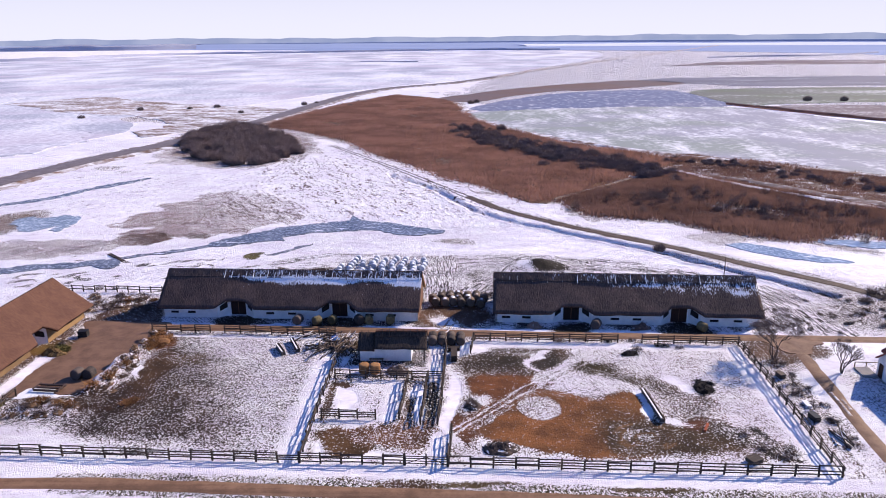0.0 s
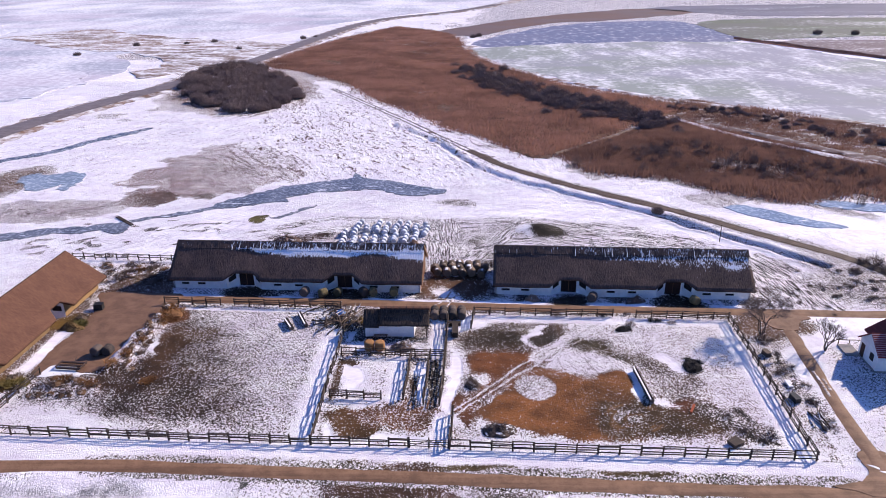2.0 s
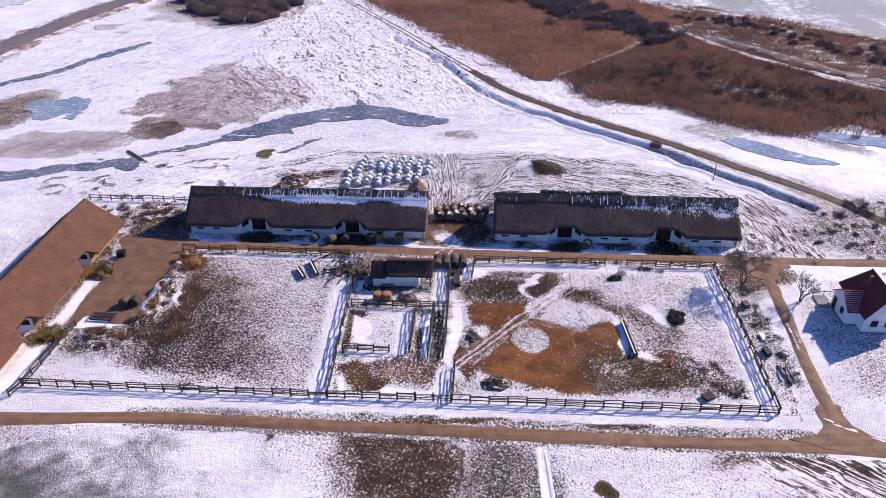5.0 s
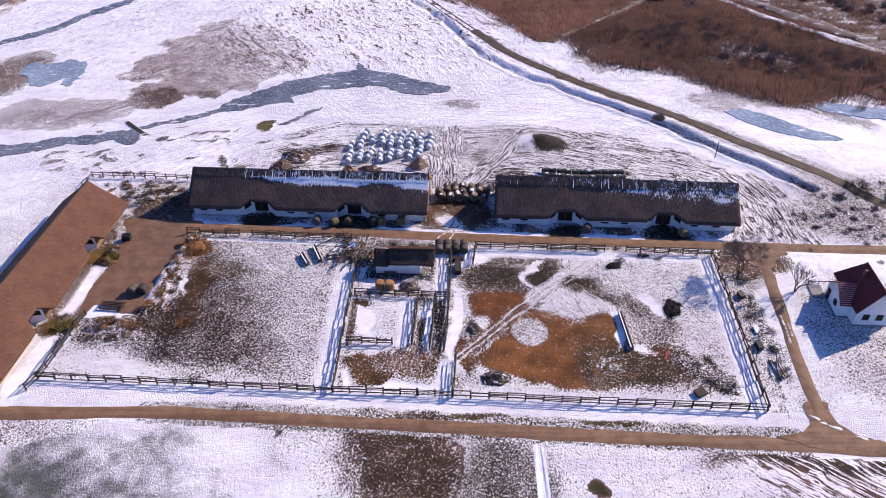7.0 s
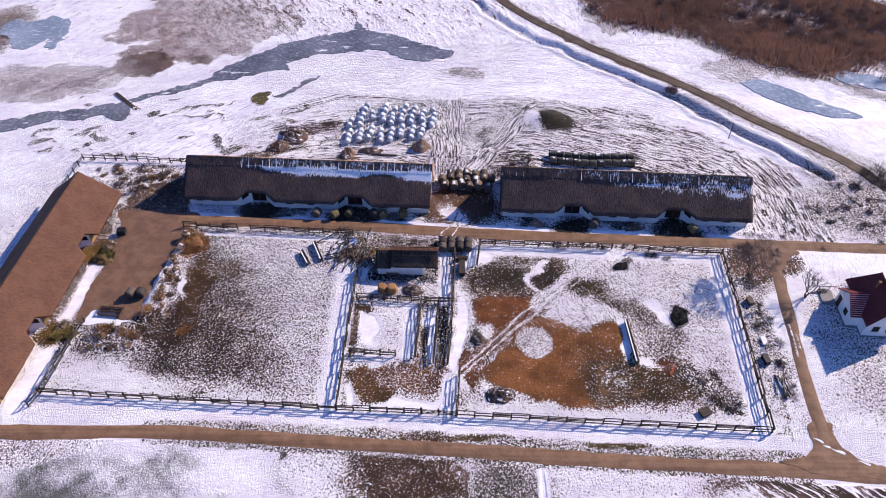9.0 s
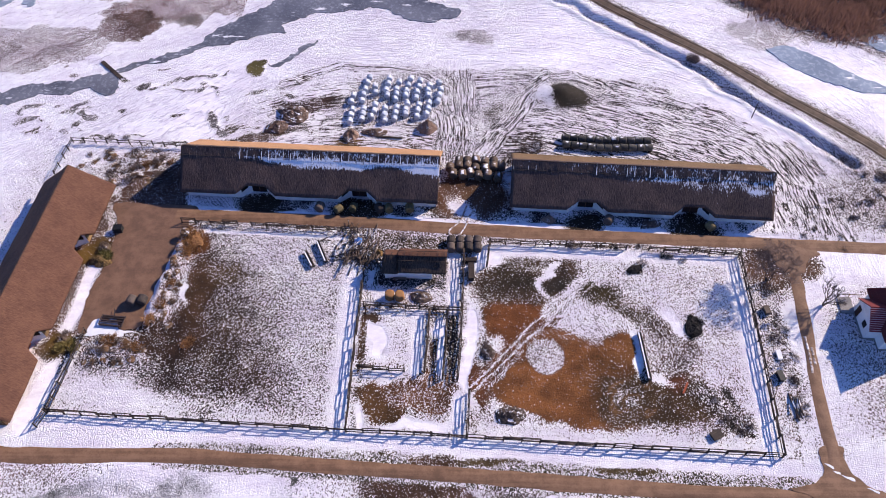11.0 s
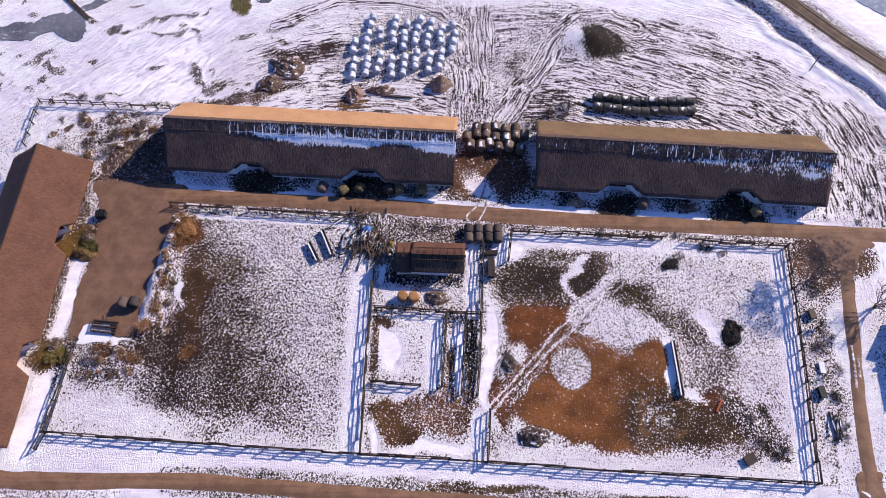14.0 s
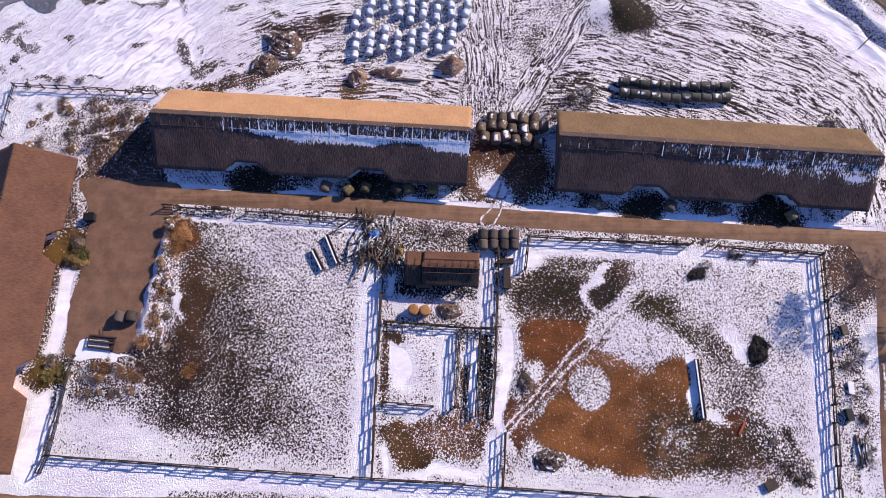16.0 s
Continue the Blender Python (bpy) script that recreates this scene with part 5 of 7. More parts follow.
def shrub_mesh(seed, width, height, n, fat=1.0):
    """A thicket of upright thin stems with side twigs."""
    r = random.Random(seed)
    g = Geo()
    for i in range(n):
        a, q = r.uniform(0, 6.283), width * math.sqrt(r.random()) * 0.5
        x, y = q * math.cos(a), q * math.sin(a)
        h = height * r.uniform(0.55, 1.0) * (1 - 0.45 * (2 * q / width) ** 2)
        lean = Vector((x * 0.25 + r.gauss(0, 0.25), y * 0.25 + r.gauss(0, 0.25), h))
        base = Vector((x * 0.75, y * 0.75, -0.1))
        w = r.uniform(0.05, 0.11) * fat
        for k in range(3):
            t = Vector((math.cos(a + 2.1 * k), math.sin(a + 2.1 * k), 0)) * w
            g.add([base + t, base - t, base + lean + Vector((r.gauss(0, 0.3), r.gauss(0, 0.3), r.gauss(0, 0.2)))], [(0, 1, 2)])
        for k in range(4):
            p = base + lean * r.uniform(0.35, 0.9)
            e = p + Vector((r.gauss(0, 0.6), r.gauss(0, 0.6), r.uniform(0.2, 0.9))) * (0.3 + 0.7 * min(1, height / 4))
            t = (Vector((0.05, 0.05, 0)) if k % 2 else Vector((0.05, -0.05, 0))) * fat
            g.add([p + t, p - t, e], [(0, 1, 2)])
    return g


SHRUBS = [shrub_mesh(60 + i, 7.0, 4.6, 330, 0.42).mesh("dark_shrub", M_SHRUB) for i in range(3)]
THIN = [shrub_mesh(70 + i, 4.5, 5.0, 45, 0.42).mesh("thin_shrub", M_TWIG) for i in range(3)]
LOW = [shrub_mesh(80 + i, 1.7, 0.75, 34, 0.35).mesh("low_bush", M_TWIG) for i in range(3)]


def plant(meshes, name, label, group, x, y, rng, lo, hi, category="shrub"):
    ob = new(name, rng.choice(meshes))
    s = rng.uniform(lo, hi)
    ob.matrix_world = at(x, y, rng.uniform(0, 360)) @ Matrix.Diagonal((s, s, s * rng.uniform(0.8, 1.15), 1))
    return tagged(ob, label, category, group)


def thicket(places, lo, hi, label):
    """Many grown-together shrubs as one mesh."""
    base = []
    for me in SHRUBS:
        co = np.empty(len(me.vertices) * 3, np.float32)
        me.vertices.foreach_get("co", co)
        base.append(co.reshape(-1, 3))
    V = []
    for x, y in places:
        s, a, c = rng.uniform(lo, hi), rng.uniform(0, 6.283), rng.choice(base)
        q = c * np.array((s, s, s * rng.uniform(0.75, 1.2)))
        V.append(np.column_stack([x + q[:, 0] * math.cos(a) - q[:, 1] * math.sin(a), y + q[:, 0] * math.sin(a) + q[:, 1] * math.cos(a), q[:, 2]]))
    V = np.concatenate(V)
    me = bpy.data.meshes.new("thicket")
    m = len(V)
    me.vertices.add(m)
    me.vertices.foreach_set("co", V.astype(np.float32).ravel())
    me.loops.add(m)
    me.polygons.add(m // 3)
    me.loops.foreach_set("vertex_index", np.arange(m, dtype=np.int32))
    me.polygons.foreach_set("loop_start", np.arange(0, m, 3, dtype=np.int32))
    me.update()
    me.materials.append(M_SHRUB)
    return tagged(new("thicket", me), label, "shrubs", kind="stuff")


rng = random.Random(4)
places = []
while len(places) < 270:
    x, y = rng.uniform(-118, -54), rng.uniform(240, 358)
    if inside(np.array([x]), np.array([y]), GROVE)[0]:
        places.append((x, y))
thicket(places, 0.6, 1.1, "round thicket of dense dark leafless shrubs")
thicket([(p[0] + rng.gauss(-3.5, 4.8), p[1] + rng.gauss(-5, 7.5)) for p in curve([(14, 338), (20, 322), (26, 300), (38, 280), (52, 258), (64, 242), (73, 229)], 0.33)], 0.28, 0.85, "belt of dark leafless shrubs along the reeds")
thicket([(p[0] + rng.gauss(0, 3.5), p[1] + rng.gauss(0, 4)) for p in curve([(82, 247), (100, 238), (112, 216), (130, 192), (150, 166)], 0.8)], 0.2, 0.45, "thin belt of dark leafless shrubs beyond the path")
for i in range(230):
    t = rng.random()
    x, y = 52 + 66 * t + rng.gauss(0, 8), 192 - 38 * t + rng.gauss(0, 8)
    plant(THIN, "thin_shrub", "thin leafless young tree among the reeds", "young trees in the reeds", x, y, rng, 0.3, 0.75)
for x, y, s in ((-205, 400, 1.6), (-188, 440, 1.5), (-120, 420, 1.2), (-145, 455, 1.4), (-160, 448, 1.2), (18, 470, 1.5), (22, 476, 1.5), (-60, 455, 1.2), (240, 470, 1.8), (262, 466, 1.6), (-85, 478, 1.3), (-92, 470, 1.3)):
    plant(SHRUBS, "shrub", "lone dark shrub on the snowy plain", "lone shrubs", x, y, rng, s * 0.42, s * 0.5)
plant(SHRUBS, "shrub", "dark bush beside the field track", "lone shrubs", 45.2, 140.8, rng, 0.4, 0.42)


def reeds(name, outline, n, mat, lo, hi, label, seed, gaps=0.0):
    """A bed of dry reeds: very many tapering blades in tufts."""
    r = np.random.RandomState(seed)
    P = np.array(outline)
    pts = np.empty((0, 2))
    while len(pts) < n:
        q = r.rand(n, 2) * (P.max(0) - P.min(0)) + P.min(0)
        ok = inside(q[:, 0], q[:, 1], [tuple(p) for p in outline]) & (vnoise(q[:, 0], q[:, 1], 9, seed) > 0.12) & (vnoise(q[:, 0], q[:, 1], 3.2, seed + 7) > gaps) & (blob(q[:, 0], q[:, 1], 77, 176, 14, 5.0, -25, 0.5) < r.rand(n))
        pts = np.vstack([pts, q[ok]])
    pts = pts[:n] + r.randn(n, 2) * 2.0
    h = (lo + (hi - lo) * vnoise(pts[:, 0], pts[:, 1], 12, seed + 1)) * (0.7 + 0.5 * r.rand(n))
    V = []
    for k in range(3):
        a = r.rand(n) * 6.283
        w = 0.05 + 0.08 * r.rand(n)
        o = r.randn(n, 2) * 0.35
        b = pts + o
        tip = b + r.randn(n, 2) * 0.3
        c, s = np.cos(a) * w, np.sin(a) * w
        V.append(np.stack([np.column_stack([b[:, 0] + c, b[:, 1] + s, 0 * h]), np.column_stack([b[:, 0] - c, b[:, 1] - s, 0 * h]), np.column_stack([tip, h])], 1))
    V = np.concatenate(V).reshape(-1, 3)
    me = bpy.data.meshes.new(name)
    m = len(V)
    me.vertices.add(m)
    me.vertices.foreach_set("co", V.astype(np.float32).ravel())
    me.loops.add(m)
    me.polygons.add(m // 3)
    me.loops.foreach_set("vertex_index", np.arange(m, dtype=np.int32))
    me.polygons.foreach_set("loop_start", np.arange(0, m, 3, dtype=np.int32))
    me.update()
    me.materials.append(mat)
    return tagged(new(name, me), label, "reeds", kind="stuff")


reeds("reed_bed", REED_A, 140000, M_STRAW, 0.6, 1.5, "wide bed of rust-brown dry reeds", 1)
reeds("reed_bed", REED_B, 58000, M_STRAW_DARK, 0.6, 1.6, "bed of brown dry reeds with leafless saplings", 2, 0.34)
reeds("reed_bed", REED_C, 24000, M_STRAW_DARK, 0.4, 1.3, "dark strip of dry reeds beyond the white path", 3, 0.45)
M_DIKE = field_material("dike_path", (0.17, 0.12, 0.09), (0.14, 0.10, 0.08), 0.12, (0.3, 0.3, 1))
band("dike", [(30, 187), (45, 201.5), (60, 216.5), (76, 232)], 1.8, 0.5, M_DIKE, "narrow snowy dike path through the reeds", "path", 0.8, 0.9, 0.2)
M_LITTER = field_material("snowy_litter", (0.10, 0.075, 0.078), (0.14, 0.095, 0.09), 0.08, (0.45, 0.45, 1))
sheet("snow_patch", [(66.5, 184.5), (70, 183), (77, 178.6), (83, 177), (89, 174), (86, 172), (80, 173), (74, 171.5), (70, 172.5), (72, 176)], 0.24, M_LITTER, "snowy clearing among the brown reeds", "snow", 2.0, 0.6)
band("litter_strip", [(80, 222), (95.6, 203), (104, 189.6), (113, 178), (128, 158)], 4.5, 0.95, M_LITTER, "grey strip of snowy litter along the path", "marsh", 2.0, 0.9)
M_STRIP = field_material("trodden_snow_path", (0.20, 0.14, 0.12), (0.18, 0.13, 0.11), 0.75, (0.3, 0.3, 1))
band("snow_strip", [(75.6, 226), (86, 204.5), (96, 190.5), (111.6, 171.6), (130, 146)], 2.6, 1.0, M_STRIP, "narrow snow-covered strip between reed beds", "path", 1.2, 0.9)


# ---------------------------------------------------------------- fences
def unit_post(h, r):
    g = Geo()
    g.tube([(0, 0, -0.3), (0.01, 0, h * 0.5), (0, 0.01, h)], [r, r * 0.95, r * 0.85], 7)
    return g


def fence(pts, bay, label, rails=(0.30, 0.60, 0.90, 1.20), height=1.38, gaps=()):
    """Posts and rails along a line; gaps are bays left open."""
    ob = thing("fence", Matrix.Translation((pts[0][0], pts[0][1], 0)), label, "fence", "paddock fences")
    P, r = unit_post(height, 0.11).mesh("post", M_FENCE, True), random.Random(int(pts[0][0] * 10))
    o = Vector((pts[0][0], pts[0][1], 0))
    num = 0
    for (ax, ay), (bx, by) in zip(pts, pts[1:]):
        length = math.hypot(bx - ax, by - ay)
        n = max(1, round(length / bay))
        ang = math.degrees(math.atan2(by - ay, bx - ax))
        step = length / n
        R = Geo().tube([(-0.1, 0, 0), (step / 2, 0.02, 0.015), (step + 0.1, 0, 0)], [0.075, 0.07, 0.065], 6).mesh("rail", M_FENCE, True)
        for i in range(n + 1):
            x, y = ax + (bx - ax) * i / n, ay + (by - ay) * i / n
            gz = at(x, y).translation.z
            if i < n or (bx, by) == pts[-1]:
                part("post", P, M_FENCE, ob, m=pose(x - o.x, y - o.y, gz, r.gauss(0, 2), r.gauss(0, 2), r.uniform(0, 360)))
            if i < n and num not in gaps:
                for h in rails:
                    if r.random() < 0.95:
                        part("rail", R, M_FENCE, ob, m=pose(x - o.x, y - o.y, gz + h + r.gauss(0, 0.03), 0, r.gauss(0, 0.8), ang) @ pose(0, r.choice((-0.09, 0.09)), 0))
            num += 1
    return ob


fence([(-56.3, 67.4), (-15.7, 64.95)], 2.35, "weathered grey timber post-and-rail fence along the front road")
fence([(-15.7, 64.95), (-4.5, 64.45)], 2.3, "weathered timber post-and-rail fence before the pens")
fence([(0.2, 64.05), (40.6, 61.7)], 2.35, "weathered grey timber post-and-rail fence along the front road")
fence([(40.6, 61.7), (41.4, 72), (42.2, 83), (42.8, 93.6)], 2.3, "weathered timber fence at the side of the paddock")
fence([(42.8, 93.6), (29.0, 94.6)], 2.3, "weathered timber fence along the farm lane")
fence([(25.5, 94.9), (4.3, 95.9)], 2.3, "weathered timber fence along the farm lane")
fence([(-45.5, 100.2), (-34, 99.4), (-16.8, 98.2)], 2.3, "weathered timber fence along the farm lane", gaps=(4,))
fence([(-15.3, 90.2), (-15.6, 77.5), (-15.8, 65.0)], 2.2, "weathered timber fence between paddock and pens")
fence([(-14.8, 84.3), (-0.3, 83.5)], 2.2, "dark timber fence across the pens")
fence([(-5.0, 83.3), (-5.6, 73.6)], 2.2, "timber fence of the small snowy pen")
fence([(-14.9, 74.1), (-8.4, 73.7)], 2.2, "timber rail fence of the small snowy pen")
fence([(0.1, 94.3), (-0.3, 83.5), (-0.6, 77), (-1.0, 72.4)], 2.0, "timber fence beside the cattle run", (0.3, 0.62, 0.94, 1.26))
fence([(-2.4, 83.0), (-3.0, 72.6)], 1.8, "timber rails of a narrow cattle run", (0.25, 0.5, 0.75, 1.0, 1.25))
fence([(0.6, 70.5), (0.2, 64.2)], 2.1, "short timber fence by the paddock gate")
fence([(-54.8, 79.8), (-55.6, 73.5), (-56.3, 67.4), (-57.0, 65.4)], 2.1, "old timber fence at the end of the paddock")
fence([(-48.5, 117.3), (-69.3, 118.6), (-69.8, 110.6)], 2.0, "thin timber fence behind the farmyard", (0.6, 1.1), 1.3)
fence([(4.2, 95.9), (3.6, 91.5)], 2.1, "short timber fence beside the stacked bales")


def gate(m, width):
    ob = thing("gate", m, "low timber gate of crossed boards in the front fence", "gate")
    g = Geo().tube([(0, 0, 0), (width, 0, 0)], [0.05, 0.05], 6).mesh("rail", M_FENCE, True)
    for h in (0.3, 0.6, 0.9, 1.15):
        part("rail", g, M_FENCE, ob, m=pose(0, 0, h))
    post = unit_post(1.45, 0.1).mesh("post", M_FENCE, True)
    for x in (0, width / 2, width):
        part("post", post, M_FENCE, ob, m=pose(x, 0.06, 0))
    for a, b in ((0, width / 2), (width, width / 2)):
        part("brace", Geo().tube([(a, -0.06, 0.25), (b, -0.06, 1.15)], [0.045, 0.045], 5), M_FENCE, ob)


gate(at(-4.4, 64.35, -3.7), 4.5)


# ---------------------------------------------------------------- barns
def roof_slope(x0, x1, depth, z0, z1, notches, front=True, thick=0.32, snow=None, seed=1):
    """One thatched slope, its lower edge cut by splayed notches; y runs from the eave to the ridge."""
    xs = set(np.arange(x0, x1, 0.5)) | {x1}
    for c, lo, hi, d in notches:
        for e in (c - lo, c - hi, c + hi, c + lo):
            xs = {q for q in xs if abs(q - e) > 0.15} | {e}
    xs = sorted(xs)
    rows = 14
    g, cover = Geo(), []

    def cut(x):
        for c, lo, hi, d in notches:
            a = abs(x - c)
            if a < lo:
                return d * min(1.0, (lo - a) / (lo - hi))
        return 0.0

    top, low = [], []
    for i, x in enumerate(xs):
        s0 = cut(x)
        for j in range(rows + 1):
            y = s0 + (depth - s0) * j / rows
            wob = 0.10 * (float(vnoise(np.array([x]), np.array([y * 1.0]), 1.3, seed)[0]) - 0.5) + 0.14 * (float(vnoise(np.array([x]), np.array([y]), 5.0, seed + 1)[0]) - 0.5)
            z = z0 + (z1 - z0) * y / depth + (wob if j < rows else 0)
            top.append((x, y, z))
            low.append((x, y + (0.12 if j == 0 else 0), z - thick))
            cover.append(snow(x, y / depth) if snow else 0.0)
    n, w = len(top), rows + 1
    fs = []
    for i in range(len(xs) - 1):
        for j in range(rows):
            a = i * w + j
            fs += [(a, a + w, a + w + 1, a + 1), (n + a, n + a + 1, n + a + w + 1, n + a + w)]
        fs += [(i * w, n + i * w, n + (i + 1) * w, (i + 1) * w)]
    last = (len(xs) - 1) * w
    for j in range(rows):
        fs += [(j, j + 1, n + j + 1, n + j), (last + j, n + last + j, n + last + j + 1, last + j + 1)]
    g.add(top + low, fs)
    me = g.mesh("roof_slope", M_THATCH, True)
    me.attributes.new("snow", "FLOAT", "POINT").data.foreach_set("value", np.array(cover + [0.0] * n, np.float32))
    return me


def wall_with_openings(x0, x1, z1, y0, y1, holes):
    """A wall from x0 to x1 with rectangular holes (a, b, low, high)."""
    g = Geo()
    xs = sorted({x0, x1} | {h[0] for h in holes} | {h[1] for h in holes})
    for a, b in zip(xs, xs[1:]):
        hole = [h for h in holes if h[0] <= a + 1e-6 and h[1] >= b - 1e-6]
        if not hole:
            g.box(a, y0, -0.2, b, y1, z1)
        else:
            _, _, lo, hi = hole[0]
            if lo > 0:
                g.box(a, y0, -0.2, b, y1, lo)
            if hi < z1:
                g.box(a, y0, hi, b, y1, z1)
    return welded(g)


def welded(g):
    """The same pieces, joined where they touch."""
    bm = bmesh.new()
    vs = [bm.verts.new(p) for p in g.v]
    for q in g.f:
        bm.faces.new([vs[i] for i in q])
    bmesh.ops.remove_doubles(bm, verts=bm.verts, dist=0.002)
    bm.verts.index_update()
    out = Geo()
    out.v = [tuple(v.co) for v in bm.verts]
    out.f = [tuple(v.index for v in f.verts) for f in bm.faces]
    bm.free()
    return out


def barn(m, length, notches, windows, label, thatch, wall, snow=None, z0=2.12, z1=6.6, half=5.95, sunlit_thatch=None, ridge_snow=0.22, inset=1.0, sticks=1.4, seed=1, cheek=None, pole_snow=0.9, door=None, far_cheek=None):
    """A long thatched barn. Its front eave runs along x at y = 0; the notches hold its doors."""
    ob = thing("barn", m, label, "barn", "thatched barns")
    rise = (z1 - z0) / half
    under = lambda y: z0 + rise * y - 0.36
    front = part("roof", roof_slope(0, length, half, z0, z1, [(c, lo, hi + 0.15, d - 0.25) for c, lo, hi, d in notches], True, 0.32, snow, seed), thatch, ob, "thick reed thatch")
    front.data.materials[0] = thatch
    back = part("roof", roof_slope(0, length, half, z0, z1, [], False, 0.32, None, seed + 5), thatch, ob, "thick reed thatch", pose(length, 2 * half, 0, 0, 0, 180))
    # back slope takes a paler copy, its sunlight painted into the colour
    back.data.materials[0] = sunlit_thatch or thatch
    # front wall, broken by the door recesses
    spans, x = [], 0.35
    for c, lo, hi, d in notches:
        spans.append((x, c - lo + 0.35))
        x = c + lo - 0.35
    spans.append((x, length - 0.35))
    for a, b in spans:
        holes = [(w, w + 1.35, 0.70, 1.12) for w in windows if a < w < b - 1.4]
        wl = part("wall", wall_with_openings(a, b, under(inset), inset, inset + 0.4, holes), wall, ob, "long low wall")
        for h in holes:
            part("window", Geo().box(h[0] - 0.003, inset + 0.14, h[2] - 0.003, h[1] + 0.003, inset + 0.2, h[3] + 0.003), M_DARK, wl, "narrow dark barn window")
    for c, lo, hi, d in notches:
        yd = inset + d
        top = under(min(yd, d + 0.25))
        for sgn in (-1, 1):
            xa, xb = c + sgn * (lo - 0.35), c + sgn * hi
            side = Vector((xb - xa, yd - inset, 0))
            nrm = Vector((side.y, -side.x, 0)).normalized() * 0.3 * (-1 if sgn > 0 else 1)
            g = Geo()
            za, zb = under(inset * 0.55), under(d + 0.12)
            q = [Vector((xa, inset, -0.2)), Vector((xb, yd, -0.2)), Vector((xb, yd, zb)), Vector((xa, inset, za))]
            g.add(q + [p - nrm for p in q], [(0, 1, 2, 3), (7, 6, 5, 4), (0, 4, 5, 1), (1, 5, 6, 2), (2, 6, 7, 3), (3, 7, 4, 0)])
            ck = part("cheek_wall", g, far_cheek if far_cheek and sgn < 0 else cheek or wall, ob, "splayed wall of the door recess")
            a0, a1 = 0.18, 0.82
            base = [q[0].lerp(q[1], a0), q[0].lerp(q[1], a1)]
            out = nrm.normalized() * 0.02
            w = Geo()
            pz = [base[0] + Vector((0, 0, 1.25)), base[1] + Vector((0, 0, 1.65)), base[1] + Vector((0, 0, 2.65)), base[0] + Vector((0, 0, 2.1))]
            w.add([p + out for p in pz] + [p - out for p in pz], [(0, 1, 2, 3), (7, 6, 5, 4), (0, 4, 5, 1), (1, 5, 6, 2), (2, 6, 7, 3), (3, 7, 4, 0)])
            part("window", w, M_DARK, ck, "slanting dark window")
        dr = part("door", Geo().box(c - hi, yd + 0.1, 0.02, c + hi, yd + 0.18, under(d + 0.2) - 0.02), door or M_DOOR, ob, "tall dark double barn door")
        for xa in (c - hi - 0.02, c + hi - 0.16):
            part("door_jamb", Geo().box(xa, yd, 0, xa + 0.18, yd + 0.24, under(d + 0.2)), cheek or wall, dr, "whitewashed door jamb")
        part("door_post", Geo().box(c - 0.05, yd + 0.04, 0.02, c + 0.05, yd + 0.098, under(d + 0.2) - 0.05), M_WOOD_BROWN, dr)
        part("lintel", Geo().box(c - hi - 0.2, d + 0.1, under(d + 0.1) - 0.16, c + hi + 0.2, d + 0.3, under(d + 0.1) + 0.02), M_WOOD_BROWN, ob)
    # back wall and gables
    part("wall", Geo().box(0.35, 2 * half - inset - 0.4, -0.2, length - 0.35, 2 * half - inset, under(inset)), wall, ob)
    for x in (0.35, length - 0.7):
        out = [(inset, -0.2), (2 * half - inset, -0.2), (2 * half - inset, under(inset)), (half, z1 - 0.4), (inset, under(inset))]
        g = Geo()
        g.add([(x, a, b) for a, b in out] + [(x + 0.35, a, b) for a, b in out], [(0, 1, 2, 3, 4), (9, 8, 7, 6, 5)] + [(i, i + 5, (i + 1) % 5 + 5, (i + 1) % 5) for i in range(5)])
        gb = part("gable", g, M_WOOD_BROWN, ob, "boarded brown gable")
    # ridge: thatch saddle, poles and crossed sticks
    rg = Geo()
    n = int(length / 0.6)
    for i in range(n + 1):
        x = length * i / n
        for y, z in ((-1.05, -1.05 * rise + 0.015), (-0.95, -0.95 * rise + 0.04), (-0.12, 0.05), (0.12, 0.06), (0.95, -0.95 * rise + 0.14), (1.05, -1.05 * rise + 0.06)):
            rg.v.append((x, half + y, z1 + z + 0.03 * math.sin(i * 1.7 + y)))
    rg.f = [(i * 6 + k, i * 6 + k + 1, i * 6 + k + 7, i * 6 + k + 6) for i in range(n) for k in range(5)]
    rc = rg.mesh("ridge_cap", thatch, False)
    rc.attributes.new("snow", "FLOAT", "POINT").data.foreach_set("value", np.array([((0.13 + ridge_snow * min(1.0, max(0.0, (v[0] - 7) / 9))) if snow and v[1] < half else 0.0) for v in rg.v], np.float32))
    part("ridge_cap", rc, thatch, ob, "saddle of reed over the ridge")
    if sticks:
        k = round(length / 1.22)
        s = Geo().tube([(0, -sticks, -sticks * rise), (0, 0.1, 0.09)], [0.045, 0.04], 5).mesh("ridge_stick", M_STICK)
        sw = Geo().tube([(0, -sticks, -sticks * rise), (0, 0.1, 0.09)], [0.085, 0.07], 5).mesh("ridge_stick", M_STICK_WHITE)
        short = Geo().tube([(0, -0.6, -0.6 * rise), (0, 0.1, 0.09)], [0.045, 0.04], 5).mesh("ridge_stick", M_FENCE)
        q = random.Random(seed)
        for i in range(k + 1):
            x = 0.3 + (length - 0.6) * i / k
            part("ridge_stick", sw if snow and x > 9 and q.random() < pole_snow else s, M_STICK, ob, m=pose(x - 0.06, half, z1 + 0.03))
            part("ridge_stick", short, M_FENCE, ob, m=pose(x + 0.06, half, z1 + 0.055, 0, 0, 180))
